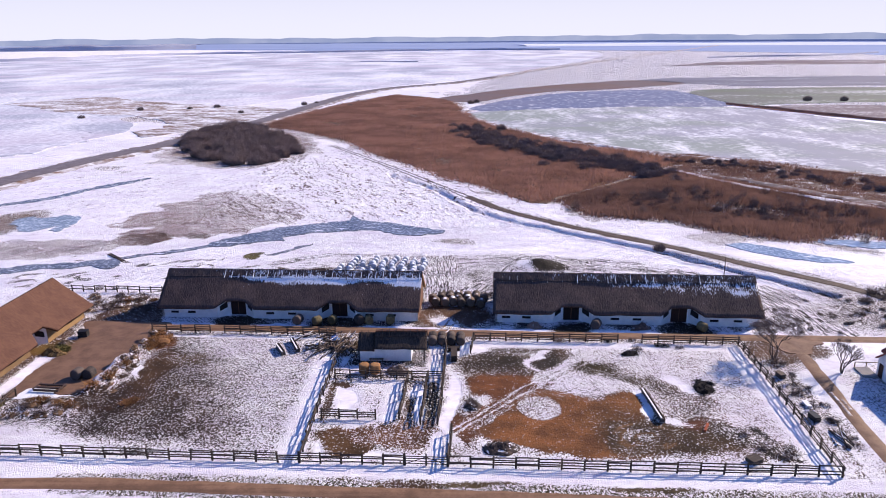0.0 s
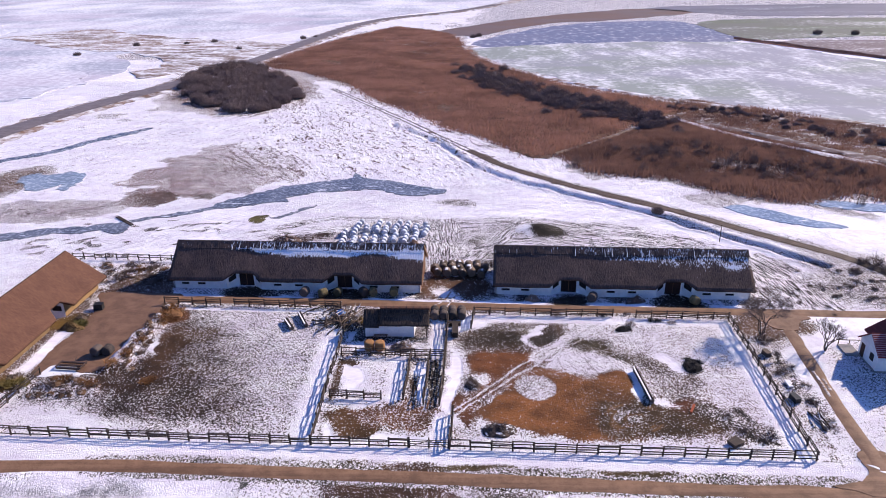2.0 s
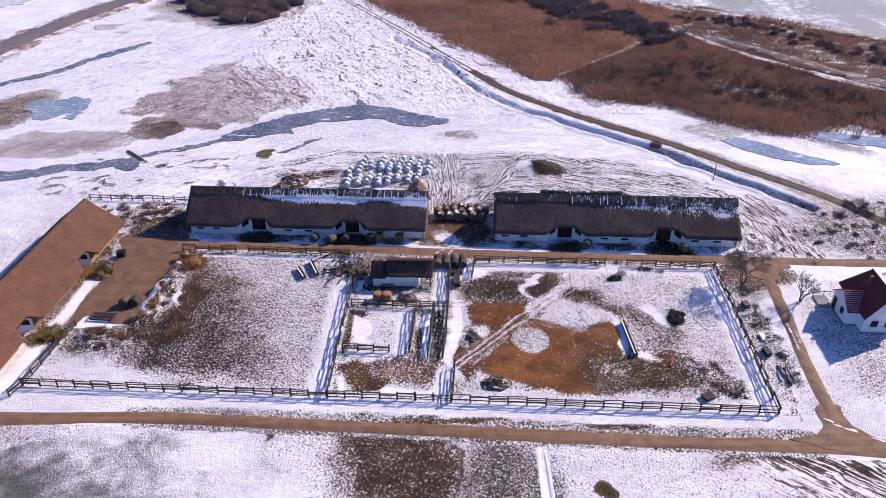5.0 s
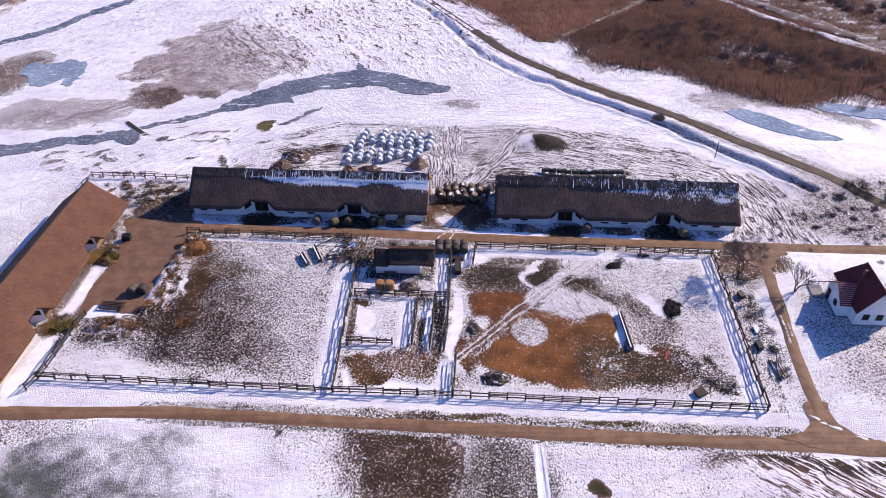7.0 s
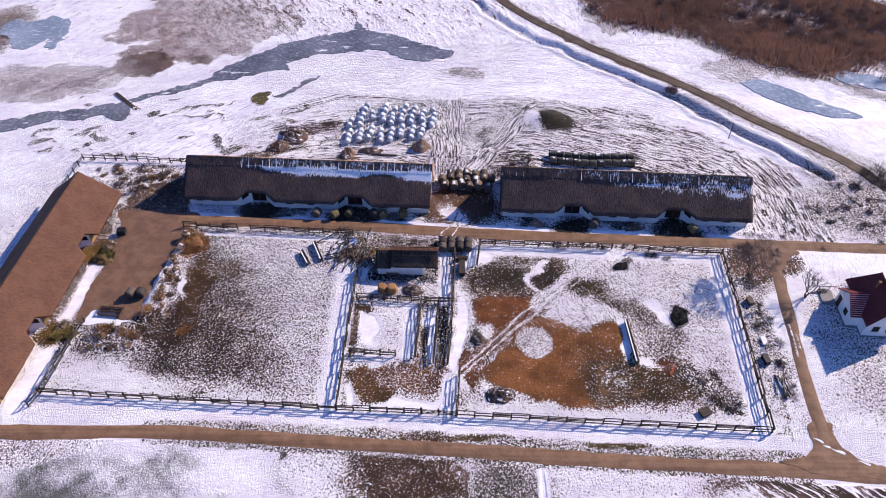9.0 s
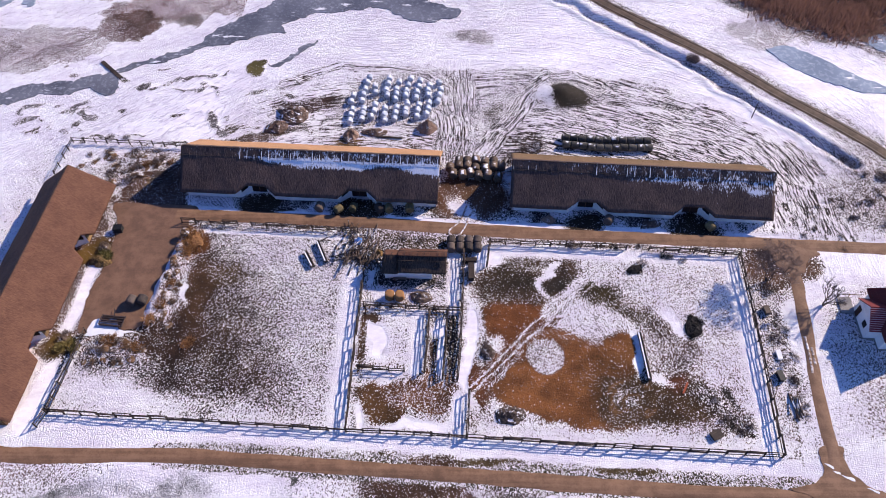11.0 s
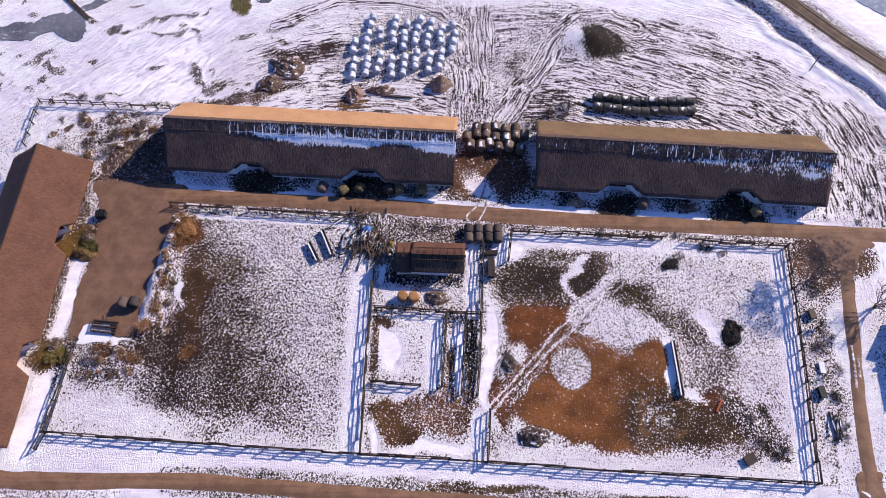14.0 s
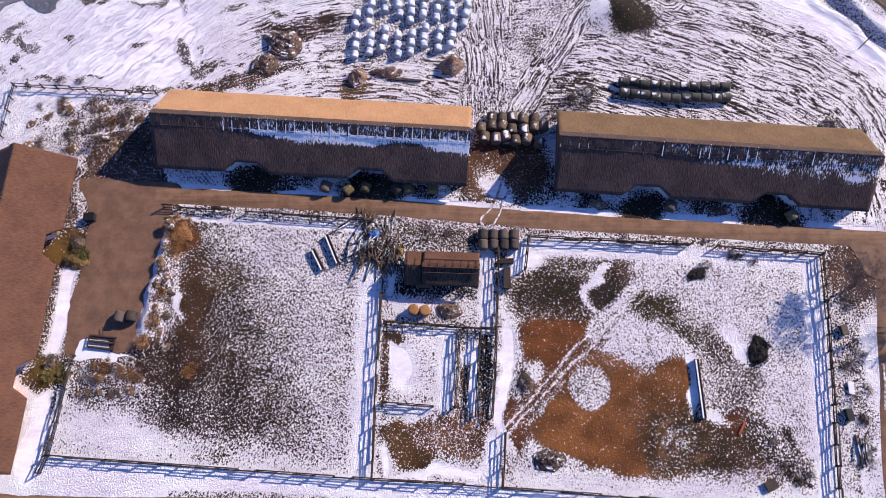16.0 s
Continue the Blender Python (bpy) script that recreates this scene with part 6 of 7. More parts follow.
        for y in (-1.2, 0.55) if sticks > 1 else ():
            part("ridge_pole", Geo().tube([(0.05, half + y, z1 - abs(y) * rise + 0.06), (length / 2, half + y, z1 - abs(y) * rise + 0.05), (length - 0.05, half + y, z1 - abs(y) * rise + 0.06)], [0.042, 0.04, 0.042], 5), M_FENCE, ob)
        if snow and pole_snow > 0.5:                               # snow lying along the lower pole, bay by bay
            y = half - 1.24
            z = z1 - 1.24 * rise + 0.06
            drift = [Geo().prism([(-0.56, -0.05), (0.56, -0.05), (0.56, 0.02), (0.1, 0.035 + 0.008 * i), (-0.56, 0.02)], -0.10, 0.12 + 0.04 * i).mesh("ridge_snow", M_SNOW) for i in range(3)]
            for i in range(k):
                x = 0.3 + (length - 0.6) * (i + 0.5) / k
                if x > 8 + q.uniform(0, 7) and q.random() < pole_snow:
                    part("ridge_snow", q.choice(drift), M_SNOW, ob, m=pose(x, y, z, math.degrees(math.atan(rise)), q.gauss(0, 0.8), 0))
        part("ridge_pole", Geo().tube([(0.05, half, z1 + 0.13), (length - 0.05, half, z1 + 0.13)], [0.045, 0.045], 5), M_FENCE, ob)
    return ob


def snow_one(x, s):
    """Snow left on the shaded slope of the first barn."""
    thick = 0.02 + 0.17 * min(1, max(0, (x - 11) / 9)) * (1 - 0.8 * math.exp(-((x - 34.5) / 2.6) ** 2))
    low = 0.80 - thick - 0.06 * max(0.0, (x - 36) / 6)
    a = min(1.0, max(0.0, (s - low) / 0.05)) * min(1.0, max(0.0, (0.90 - s) / 0.06)) * (x > 10)
    frost = 0.30 * min(1, max(0, (s - 0.45) / 0.3)) * min(1, max(0, (x - 6) / 8))
    return max(0.86 * a, frost) - 0.06


def snow_two(x, s):
    """Snow left on the shaded slope of the second barn."""
    a = 0.72 * math.exp(-((x - 25) / 6.5) ** 2) * math.exp(-((s - 0.72) / 0.06) ** 2)
    b = 0.98 * math.exp(-((x - 38.6) / 1.5) ** 2) * math.exp(-((s - 0.56) / 0.07) ** 2)
    c = 0.60 * math.exp(-((x - 35.8) / 1.2) ** 2) * math.exp(-((s - 0.54) / 0.05) ** 2)
    frost = (0.40 + 0.10 * (x > 22)) * min(1, max(0, (s - 0.36 - 0.14 * (x < 26)) / 0.3)) * min(1, max(0, (x - 12) / 8))
    return max(a, b, c, frost) - 0.06


barn(at(-46.6, 105.2, -3.65), 42.6, [(12.6, 3.3, 1.4, 1.4), (29.4, 3.3, 1.4, 1.4)], (1.8, 4.6, 17.6, 21.2, 33.8, 37.4), "long white barn under a weathered reed roof with snow streaks", M_THATCH, M_LIME, snow_one, seed=11, sunlit_thatch=M_THATCH_SUN)
barn(at(7.5, 101.9, -4.0), 41.5, [(12.4, 3.3, 1.4, 1.4), (29.2, 3.3, 1.4, 1.4)], (1.4, 4.6, 18.4, 21.8, 33.6, 37.2), "long white barn under a weathered reed roof with snow streaks", M_THATCH, M_LIME, snow_two, seed=23, sunlit_thatch=M_THATCH_DULL, ridge_snow=0.17, pole_snow=0.3)
barn(at(-59.5, 65.2, 87.1), 41.4, [(11.6, 2.5, 1.2, 1.7), (28.8, 2.5, 1.2, 1.7)], (2.5, 18.5, 22.0, 36.0), "long ochre barn under a smooth brown reed roof", M_THATCH_NEW, M_OCHRE, None, seed=37, cheek=M_LIME, door=M_WOOD_RED, far_cheek=M_WOOD_RED, half=6.1, sticks=0.55, inset=1.6)


# ---------------------------------------------------------------- house
def house(m):
    ob = thing("house", m, "white house under a dark red tiled roof", "house")
    W, D, e, t = 5.4, 9.0, 2.9, 6.7
    part("wall", Geo().box(0.35, 0.5, -0.2, W - 0.35, D - 0.5, e), M_LIME, ob)
    part("gable", Geo().prism([(0.35, e), (W - 0.35, e), (W / 2, t - 0.35)], 0.5, 0.8), M_LIME, ob, "white plastered gable")
    g = Geo()
    hip = D - 2.2
    up = [(0, 0, e - 0.15), (W / 2, 0, t), (W, 0, e - 0.15), (0, D, e - 0.15), (W / 2, hip, t), (W, D, e - 0.15)]
    lo = [(x, y, z - 0.22) for x, y, z in up]
    g.add(up + lo, [(0, 1, 4, 3), (1, 2, 5, 4), (3, 4, 5), (6, 9, 10, 7), (7, 10, 11, 8), (9, 11, 10), (0, 6, 7, 1), (1, 7, 8, 2), (2, 8, 11, 5), (5, 11, 9, 3), (3, 9, 6, 0)])
    roof = part("roof", g, M_TILE, ob, "dark red hipped tile roof")
    part("ridge_tiles", Geo().tube([(W / 2, -0.05, t + 0.02), (W / 2, hip, t + 0.02)], [0.12, 0.12], 6), M_TILE, roof)
    part("chimney", Geo().box(W / 2 - 0.9, hip - 1.9, t - 1.6, W / 2 - 0.5, hip - 1.5, t - 0.1), M_WOOD_BROWN, roof, "brown brick chimney")
    for i in range(7):                                             # rows of tiles standing a little proud
        f = (i + 0.5) / 7
        part("tile_row", Geo().tube([(W / 2 * f, 0.02 + 0 * f, e - 0.15 + (t - e + 0.15) * f + 0.02), (W / 2 * f, D - (D - hip) * f, e - 0.15 + (t - e + 0.15) * f + 0.02)], [0.035, 0.035], 4), M_TILE, roof)
    for x in (1.4, 3.3):
        w = part("window", Geo().box(x, 0.45, 1.2, x + 0.8, 0.52, 2.1), M_DARK, ob, "dark window")
        part("window_frame", Geo().box(x - 0.06, 0.42, 1.14, x, 0.49, 2.16).box(x + 0.8, 0.42, 1.14, x + 0.86, 0.49, 2.16).box(x, 0.42, 2.1, x + 0.8, 0.49, 2.16).box(x, 0.42, 1.14, x + 0.8, 0.49, 1.2).box(x + 0.38, 0.42, 1.2, x + 0.42, 0.47, 2.1), M_WOOD_BROWN, w)
        part("window_sill", Geo().box(x - 0.12, 0.34, 1.06, x + 0.92, 0.5, 1.14), M_LIME, w)
    # low wing with a roof of its own, striped by melting snow
    part("wing", Geo().box(-1.3, 2.2, -0.2, 0.6, 7.0, 2.7), M_LIME, ob, "low white side wing")
    part("gable", Geo().add([(-1.3, 2.2, 2.7), (-1.3, 7.0, 2.7), (-1.3, 4.6, 4.5), (-1.0, 2.2, 2.7), (-1.0, 7.0, 2.7), (-1.0, 4.6, 4.5)], [(0, 1, 2), (5, 4, 3), (0, 3, 4, 1), (1, 4, 5, 2), (2, 5, 3, 0)]), M_LIME, ob, "white gable of the wing")
    for y0, y1, mat in ((1.85, 4.6, M_TILE_STRIPE), (7.35, 4.6, M_TILE)):
        q = [(-1.55, y0, 2.5), (0.4, y0, 2.5), (1.3, y1, 4.62), (-1.55, y1, 4.62)]
        part("wing_roof", Geo().add(q + [(x, y, z - 0.16) for x, y, z in q], [(0, 1, 2, 3), (7, 6, 5, 4), (0, 4, 5, 1), (1, 5, 6, 2), (2, 6, 7, 3), (3, 7, 4, 0)]), mat, ob, "low tile roof striped with snow" if mat == M_TILE_STRIPE else "")
    dr = part("door", Geo().box(-1.36, 5.6, 0.0, -1.28, 6.5, 2.05), M_DOOR, ob, "dark side door")
    part("window", Geo().box(-1.36, 3.2, 1.0, -1.28, 4.1, 2.0), M_DARK, ob, "small dark window")
    part("plinth", Geo().box(-1.5, 2.0, -0.3, 0.7, 7.2, 0.14).box(0.2, 0.3, -0.3, W - 0.2, D - 0.3, 0.12), M_STONE, ob, "grey concrete plinth")
    part("terrace", Geo().box(-3.2, 6.2, -0.3, -1.3, 9.0, 0.2), M_STONE, ob, "low grey terrace slab")
    part("terrace_rail", Geo().tube([(-3.1, 9.0, 0.9), (-0.2, 9.0, 0.9)], [0.06, 0.06], 5).tube([(-3.1, 9.0, 0), (-3.1, 9.0, 0.95)], [0.06, 0.06], 5).tube([(-1.6, 9.0, 0), (-1.6, 9.0, 0.95)], [0.06, 0.06], 5), M_HAY, ob, "yellowish wooden railing")
    return ob


house(at(58.0, 76.9, -3.7))


# ---------------------------------------------------------------- shed
def shed(m):
    """A small white shed with a thatched roof; the front eave runs along x at y = 0."""
    ob = thing("shed", m, "small whitewashed shed under a dark thatched roof", "shed")
    L, half, z0, z1 = 9.7, 2.3, 2.1, 3.9
    for a, b, top in ((0.0, 2.4, z1 - 0.34), (2.4, L, z1)):          # a lower end and the main roof
        for back in (False, True):
            me = roof_slope(L - b if back else a, L - a if back else b, half, z0 - z1 + top, top, [], True, 0.2, None, 51)
            # front slope darker than the back: shade and sun carried by the thatch colour
            me.materials[0] = M_THATCH_NEW if back else M_THATCH_SHED
            part("roof", me, M_THATCH, ob, "thin brown thatch" if back else "thin dark thatch", pose(L, 2 * half, 0, 0, 0, 180) if back else Matrix())
    part("wall", Geo().box(0.3, 0.5, -0.2, 2.4, 2 * half - 0.5, z0 - 0.25), M_LIME, ob, "low whitewashed end wall")
    part("wall", Geo().box(2.403, 0.5, -0.2, L - 2.2, 2 * half - 0.5, z0 + 0.1), M_LIME, ob)
    for x in (0.3, L - 2.5):
        g = Geo()
        drop = 0.36 if x < 1 else 0.0
        out = [(0.5, z0 + 0.1 - drop), (2 * half - 0.5, z0 + 0.1 - drop), (half, z1 - 0.25 - drop)]
        g.add([(x, a, b) for a, b in out] + [(x + 0.3, a, b) for a, b in out], [(0, 1, 2), (5, 4, 3), (0, 3, 4, 1), (1, 4, 5, 2), (2, 5, 3, 0)])
        part("gable", g, M_WOOD_BROWN, ob)
    for x, y in ((L - 0.4, 0.5), (L - 0.4, 2 * half - 0.5)):
        part("post", Geo().box(x - 0.09, y - 0.09, -0.2, x + 0.09, y + 0.09, z0 + 0.15), M_WOOD, ob, "porch post")
    bench = part("bench", Geo().box(1.6, -0.02, 0.42, 3.6, 0.36, 0.5), M_WOOD, ob, "dark wooden bench at the wall")
    for x in (1.7, 3.4):
        part("leg", Geo().box(x, 0.02, 0.0, x + 0.1, 0.3, 0.42), M_WOOD, bench)
    slope = (z1 - z0) / half
    st = Geo().tube([(0, -1.0, -1.0 * slope), (0, 0.06, 0.1)], [0.045, 0.04], 5).mesh("ridge_stick", M_FENCE)
    for i in range(10):
        for a in (0, 180):
            part("ridge_stick", st, M_FENCE, ob, m=pose(0.4 + (L - 0.8) * i / 9, half, z1 + (0.12 if i > 2 else -0.22), 0, 0, a))
    for y in (-0.9, 0.9):
        part("ridge_pole", Geo().tube([(2.4, half + y, z1 - 0.9 * slope + 0.2), (L, half + y, z1 - 0.9 * slope + 0.2)], [0.05, 0.05], 5), M_FENCE, ob)
    part("ridge_cap", Geo().box(2.4, half - 0.3, z1 - 0.2, L, half + 0.3, z1 + 0.03), M_THATCH_NEW, ob)
    return ob


shed(at(-12.3, 89.0, -2.0))


# ---------------------------------------------------------------- bales
def bale_mesh(name, r, l, mat, seed, n=18):
    """A round bale lying along x, with soft edges and uneven sides."""
    g, q = Geo(), random.Random(seed)
    prof = [(-l / 2, 0.0), (-l / 2 - 0.02, r * 0.55), (-l / 2, r * 0.9), (-l / 2 + 0.08, r), (-l / 4, r * 1.02), (0, r), (l / 4, r * 1.02), (l / 2 - 0.08, r), (l / 2, r * 0.9), (l / 2 + 0.02, r * 0.55), (l / 2, 0.0)]
    for x, rr in prof:
        for k in range(n):
            a = 6.2832 * k / n
            f = rr * (1 + q.gauss(0, 0.012))
            z = f * math.sin(a)
            g.v.append((x, f * math.cos(a), max(z, -r * 0.93) + r * 0.93))
    m = len(prof)
    g.f = [(i * n + k, i * n + (k + 1) % n, (i + 1) * n + (k + 1) % n, (i + 1) * n + k) for i in range(m - 1) for k in range(n)]
    return g.mesh(name, mat, True)


BALE_W = [bale_mesh("wrapped_bale", 0.54, 0.98, M_FILM, 90 + i) for i in range(3)]
BALE_D = [bale_mesh("dark_bale", 0.62, 1.35, M_NET, 94 + i) for i in range(3)]
BALE_B = [bale_mesh("hay_bale", 0.74, 1.35, M_BALE, 97 + i) for i in range(3)]
BALE_H = [bale_mesh("hay_bale", 0.72, 1.25, M_HAY, 100 + i) for i in range(2)]
BALE_S = [bale_mesh("hay_bale", 0.74, 1.35, M_BALE_SNOW, 107 + i) for i in range(3)]
BALE_R = [bale_mesh("hay_bale", 0.72, 1.25, M_HAY_RED, 111 + i) for i in range(2)]
BALE_P = [bale_mesh("hay_bale", 0.66, 1.3, M_BALE, 114 + i) for i in range(3)]
BALE_M = [bale_mesh("hay_bale", 0.70, 1.25, M_BALE_DOOR, 104 + i) for i in range(2)]
rng = random.Random(12)


def bale(meshes, name, m, label, group):
    ob = new(name, rng.choice(meshes))
    ob.matrix_world = m
    return tagged(ob, label, "bale", group)


for c in range(9):                                                 # the field of wrapped bales, in staggered lines
    x0, y0, n = -20.3 + c * 2.0, 123.6 + (0.0, 0.3, 1.0, 0.0, 0.5, 1.4, 1.0, 1.6, 5.2)[c], (7, 8, 6, 8, 7, 7, 7, 6, 4)[c]
    for i in range(n):
        if i and rng.random() < 0.10:
            continue
        y = y0 + i * 1.50 + (0.55 if i > 2 else 0) + (0.5 if i > 5 else 0) + rng.gauss(0, 0.1)
        x = x0 + (0.16 * i - 0.6 * (i > 2) + 0.2 * (i > 5)) + rng.gauss(0, 0.1)
        bale(BALE_W, "wrapped_bale", at(x, y, 90 + rng.gauss(0, 9)), "pale film-wrapped round bale capped with snow", "wrapped bales behind the barn")
for r_, (ya, n) in enumerate(((119.1, 11), (117.3, 11))):           # two long rows of dark bales
    for i in range(n):
        bale(BALE_D, "dark_bale", at(18.3 + i * 1.42 + rng.gauss(0, 0.03), ya - 0.085 * i + rng.gauss(0, 0.08) - 0.25 * math.sin(i / 3), -4 + rng.gauss(0, 3)), "dark net-wrapped round bale in a long row, flecked with snow", "two rows of dark bales")
for layer, (n, x0, y0, z) in enumerate(((6, -1.6, 110.4, 0), (7, -2.2, 111.9, 0), (5, -0.6, 113.4, 0))):
    for i in range(n):
        bale(BALE_S, "hay_bale", at(x0 + i * 1.5 + rng.gauss(0, 0.1), y0 - 0.07 * i + rng.gauss(0, 0.3), 86 + rng.gauss(0, 7), z), "weathered brown round bale piled between the barns", "bale pile between the barns")
for i in range(4):                                                 # four pairs beside the shed
    for k in range(2):
        bale(BALE_P, "hay_bale", at(-1.9 + i * 1.38, 94.8 + k * 1.38, 88 + rng.gauss(0, 2)), "grey-brown round bale in a row beside the shed", "bales beside the shed")
for x, y, z in ((-49.4, 84.9, 0), (-47.9, 85.0, 0)):
    bale(BALE_B, "hay_bale", at(x, y, 84 + rng.gauss(0, 5), z), "brown round bale in the farmyard", "farmyard bales")
for x, y, a in ((-11.7, 85.9, 60), (-10.2, 85.8, 110)):
    bale(BALE_R, "hay_bale", at(x + 0.65, y, a, 0.62) @ pose(0, 0, 0, 0, 90, 0) @ pose(0, 0, -0.66), "reddish-brown round hay bale standing on end in the pen", "pen bales")
for i, (x, y) in enumerate(((-23.4, 103.0), (-20.3, 102.6), (-17.9, 102.9), (-13.6, 102.7), (-12.1, 102.7), (-8.7, 102.8), (23.4, 100.3), (39.4, 99.0))):
    bale(BALE_M if i % 3 else BALE_B, "hay_bale", at(x, y, rng.uniform(40, 130)), "round hay bale lying by a barn door", "bales before the barns")


# ---------------------------------------------------------------- heaps, wood and clutter
def heap_mesh(name, rx, ry, h, mat, seed, rough=0.5):
    """A loose heap with an uneven rim and a lumpy crest."""
    g = Geo()
    n, m = 34, 13
    r, a = np.meshgrid(np.linspace(0.02, 1, m + 1), np.arange(n) * 6.2832 / n, indexing="ij")
    x, y = r * np.cos(a), r * np.sin(a)
    rim = 0.8 + 0.5 * vnoise(np.cos(a) + seed * 3.1, np.sin(a), 0.55, 56)
    lump = 0.45 + 0.6 * vnoise(x + seed * 5.3, y, 0.45, 57) + 0.5 * vnoise(x * rx / 0.5 + seed, y * ry / 0.5, 0.7, 58)
    z = h * np.clip(1 - r ** 2, 0, 1) ** 0.9 * lump
    z = z + 0.16 * h * (np.random.RandomState(seed).rand(*z.shape) - 0.5)
    z[-1] = -0.15
    px, py = rx * x * rim, ry * y * rim
    g.v = [tuple(p) for p in np.stack([px, py, z], -1).reshape(-1, 3)]
    g.f = [(j * n + k, (j + 1) * n + k, (j + 1) * n + (k + 1) % n, j * n + (k + 1) % n) for j in range(m) for k in range(n)] + [tuple(range(n))]
    q = random.Random(seed * 31)
    for i in range(int(60 + 40 * rx * ry)):                        # loose stalks
        j, k = q.randrange(1, m), q.randrange(n)
        p = Vector(g.v[j * n + k])
        d = Vector((q.gauss(0, 1), q.gauss(0, 1), abs(q.gauss(0.4, 0.5)))).normalized() * q.uniform(0.2, 0.55)
        t = d.cross(Vector((q.gauss(0, 1), q.gauss(0, 1), 1))).normalized() * q.uniform(0.02, 0.05)
        g.add([p - t - d * 0.3, p + t - d * 0.3, p + d], [(0, 1, 2)])
    return g.mesh(name, mat, False)


def heap(name, x, y, rx, ry, h, mat, label, category, rz=0, seed=1, group=""):
    return single(name, heap_mesh(name, rx, ry, h, mat, seed), mat, at(x, y, rz), label, category, group)


heap("hay_mound", -33.4, 122.3, 2.3, 1.5, 0.9, M_HAY_OLD, "old heap of hay flecked with snow", "mound", 30, 2)
heap("hay_mound", -30.9, 125.6, 3.0, 2.2, 1.2, M_HAY_OLD, "large old heap of brown hay", "mound", 0, 3)
heap("hay_mound", -19.8, 120.0, 1.3, 1.5, 1.1, M_HAY_OLD, "small heap of brown hay", "mound", 0, 4)
heap("hay_mound", -15.6, 120.9, 2.2, 0.9, 0.7, M_HAY_OLD, "flat heap of brown hay by a beam", "mound", 0, 5)
heap("hay_mound", -6.2, 121.9, 1.6, 1.5, 1.5, M_HAY_OLD, "round heap of dark brown hay", "mound", 0, 6)
heap("hay_mound", -57.0, 92.6, 1.6, 1.0, 0.7, M_HAY, "loose golden hay at the barn door", "mound", 0, 7)
heap("hay_mound", -43.2, 96.8, 1.3, 1.9, 0.35, M_HAY_RED, "loose orange hay at the paddock corner", "mound", 60, 8)
heap("hay_mound", 13.9, 100.7, 1.2, 0.7, 0.8, M_HAY_OLD, "dark clump of old hay before the barn", "mound", 0, 9)
heap("hay_mound", 30.4, 99.9, 1.6, 0.8, 0.8, M_HAY_OLD, "dark clump of old hay before the barn", "mound", 0, 10)
heap("earth_mound", 33.2, 80.9, 1.3, 1.9, 0.4, M_BRUSH, "dark pile of brushwood and earth in the paddock", "mound", -10, 11)
heap("earth_mound", 3.3, 76.7, 1.0, 1.4, 0.4, M_HEAP, "low heap of branches and dung in the paddock", "mound", 0, 12)
heap("earth_mound", 6.0, 67.3, 2.0, 1.3, 0.6, M_HEAP, "low dark heap near the front fence", "mound", 0, 13)
heap("earth_mound", -6.4, 86.0, 1.7, 1.0, 0.7, M_HEAP, "heap of dark rubbish and twigs in the pen", "mound", 0, 14)
heap("earth_mound", 26.2, 91.0, 1.3, 0.7, 0.3, M_BRUSH, "low dark bush heap by the lane fence", "mound", 20, 15)
heap("earth_mound", 46.5, 112.5, 1.2, 0.8, 0.8, M_HEAP, "dark heap in the churned snow", "mound", 0, 16)
heap("hay_mound", -56.6, 95.0, 1.0, 0.8, 0.7, M_HEAP, "dark heap of dung at the barn door", "mound", 20, 21)
heap("hay_mound", -56.2, 92.2, 1.3, 0.9, 0.6, M_HAY, "loose golden hay spread before the barn door", "mound", 0, 22)
heap("hay_mound", -58.0, 78.8, 0.9, 0.7, 0.6, M_HEAP, "dark heap of dung at the barn door", "mound", 50, 23)
rng = random.Random(77)
DRY = [shrub_mesh(95 + i, 1.9, 0.7, 70, 0.42).mesh("dry_weeds", M_HAY_RED) for i in range(2)]
for x, y in ((-39.4, 78.4), (-39.9, 77.8), (-42.2, 98.2), (-43.0, 97.6), (-41.9, 96.6), (-43.9, 97.0), (-42.4, 95.8), (-43.2, 94.8), (-42.2, 94.6), (-43.9, 95.4), (-43.4, 98.0), (-42.6, 97.0), (-43.6, 96.2), (-42.9, 95.2), (-43.5, 94.4), (-43.2, 93.2), (-44.6, 88.0), (-45.2, 84.5), (-46.0, 81.6), (-48.6, 77.8), (-51.0, 78.2), (-46.8, 77.4), (-54.5, 113.0), (-50.5, 113.6)):
    plant(DRY, "dry_weeds", "clump of rust-brown dry weeds on the bank", "dry weeds", x, y, rng, 0.7, 1.15)
for i in range(16):
    plant(LOW, "low_bush", "low tangle of brown twigs beyond the fence", "dry low bushes", rng.uniform(43.6, 46.4), rng.uniform(66, 87), rng, 0.35, 0.8)
for i in range(60):
    plant(LOW, "low_bush", "low tangle of bare twigs beside the lane", "dry low bushes", 70 + rng.gauss(0, 8), 103 + rng.gauss(0, 4), rng, 0.35, 0.8)
for i in range(14):
    plant(LOW, "low_bush", "low tangle of bare twigs beside the track", "dry low bushes", 74 + rng.gauss(0, 5), 111 + rng.gauss(0, 3.5), rng, 0.8, 1.4)
BRUSH = [shrub_mesh(90 + i, 2.0, 0.7, 60, 0.4).mesh("brushwood", M_BRUSH) for i in range(2)]
for x, y in ((26.0, 91.2), (27.0, 90.8), (25.4, 90.6), (32.2, 93.4), (31.2, 93.6), (24.2, 95.1)):
    plant(BRUSH, "brushwood", "dark cut brushwood beside the lane fence", "brushwood", x, y, rng, 0.5, 0.8)
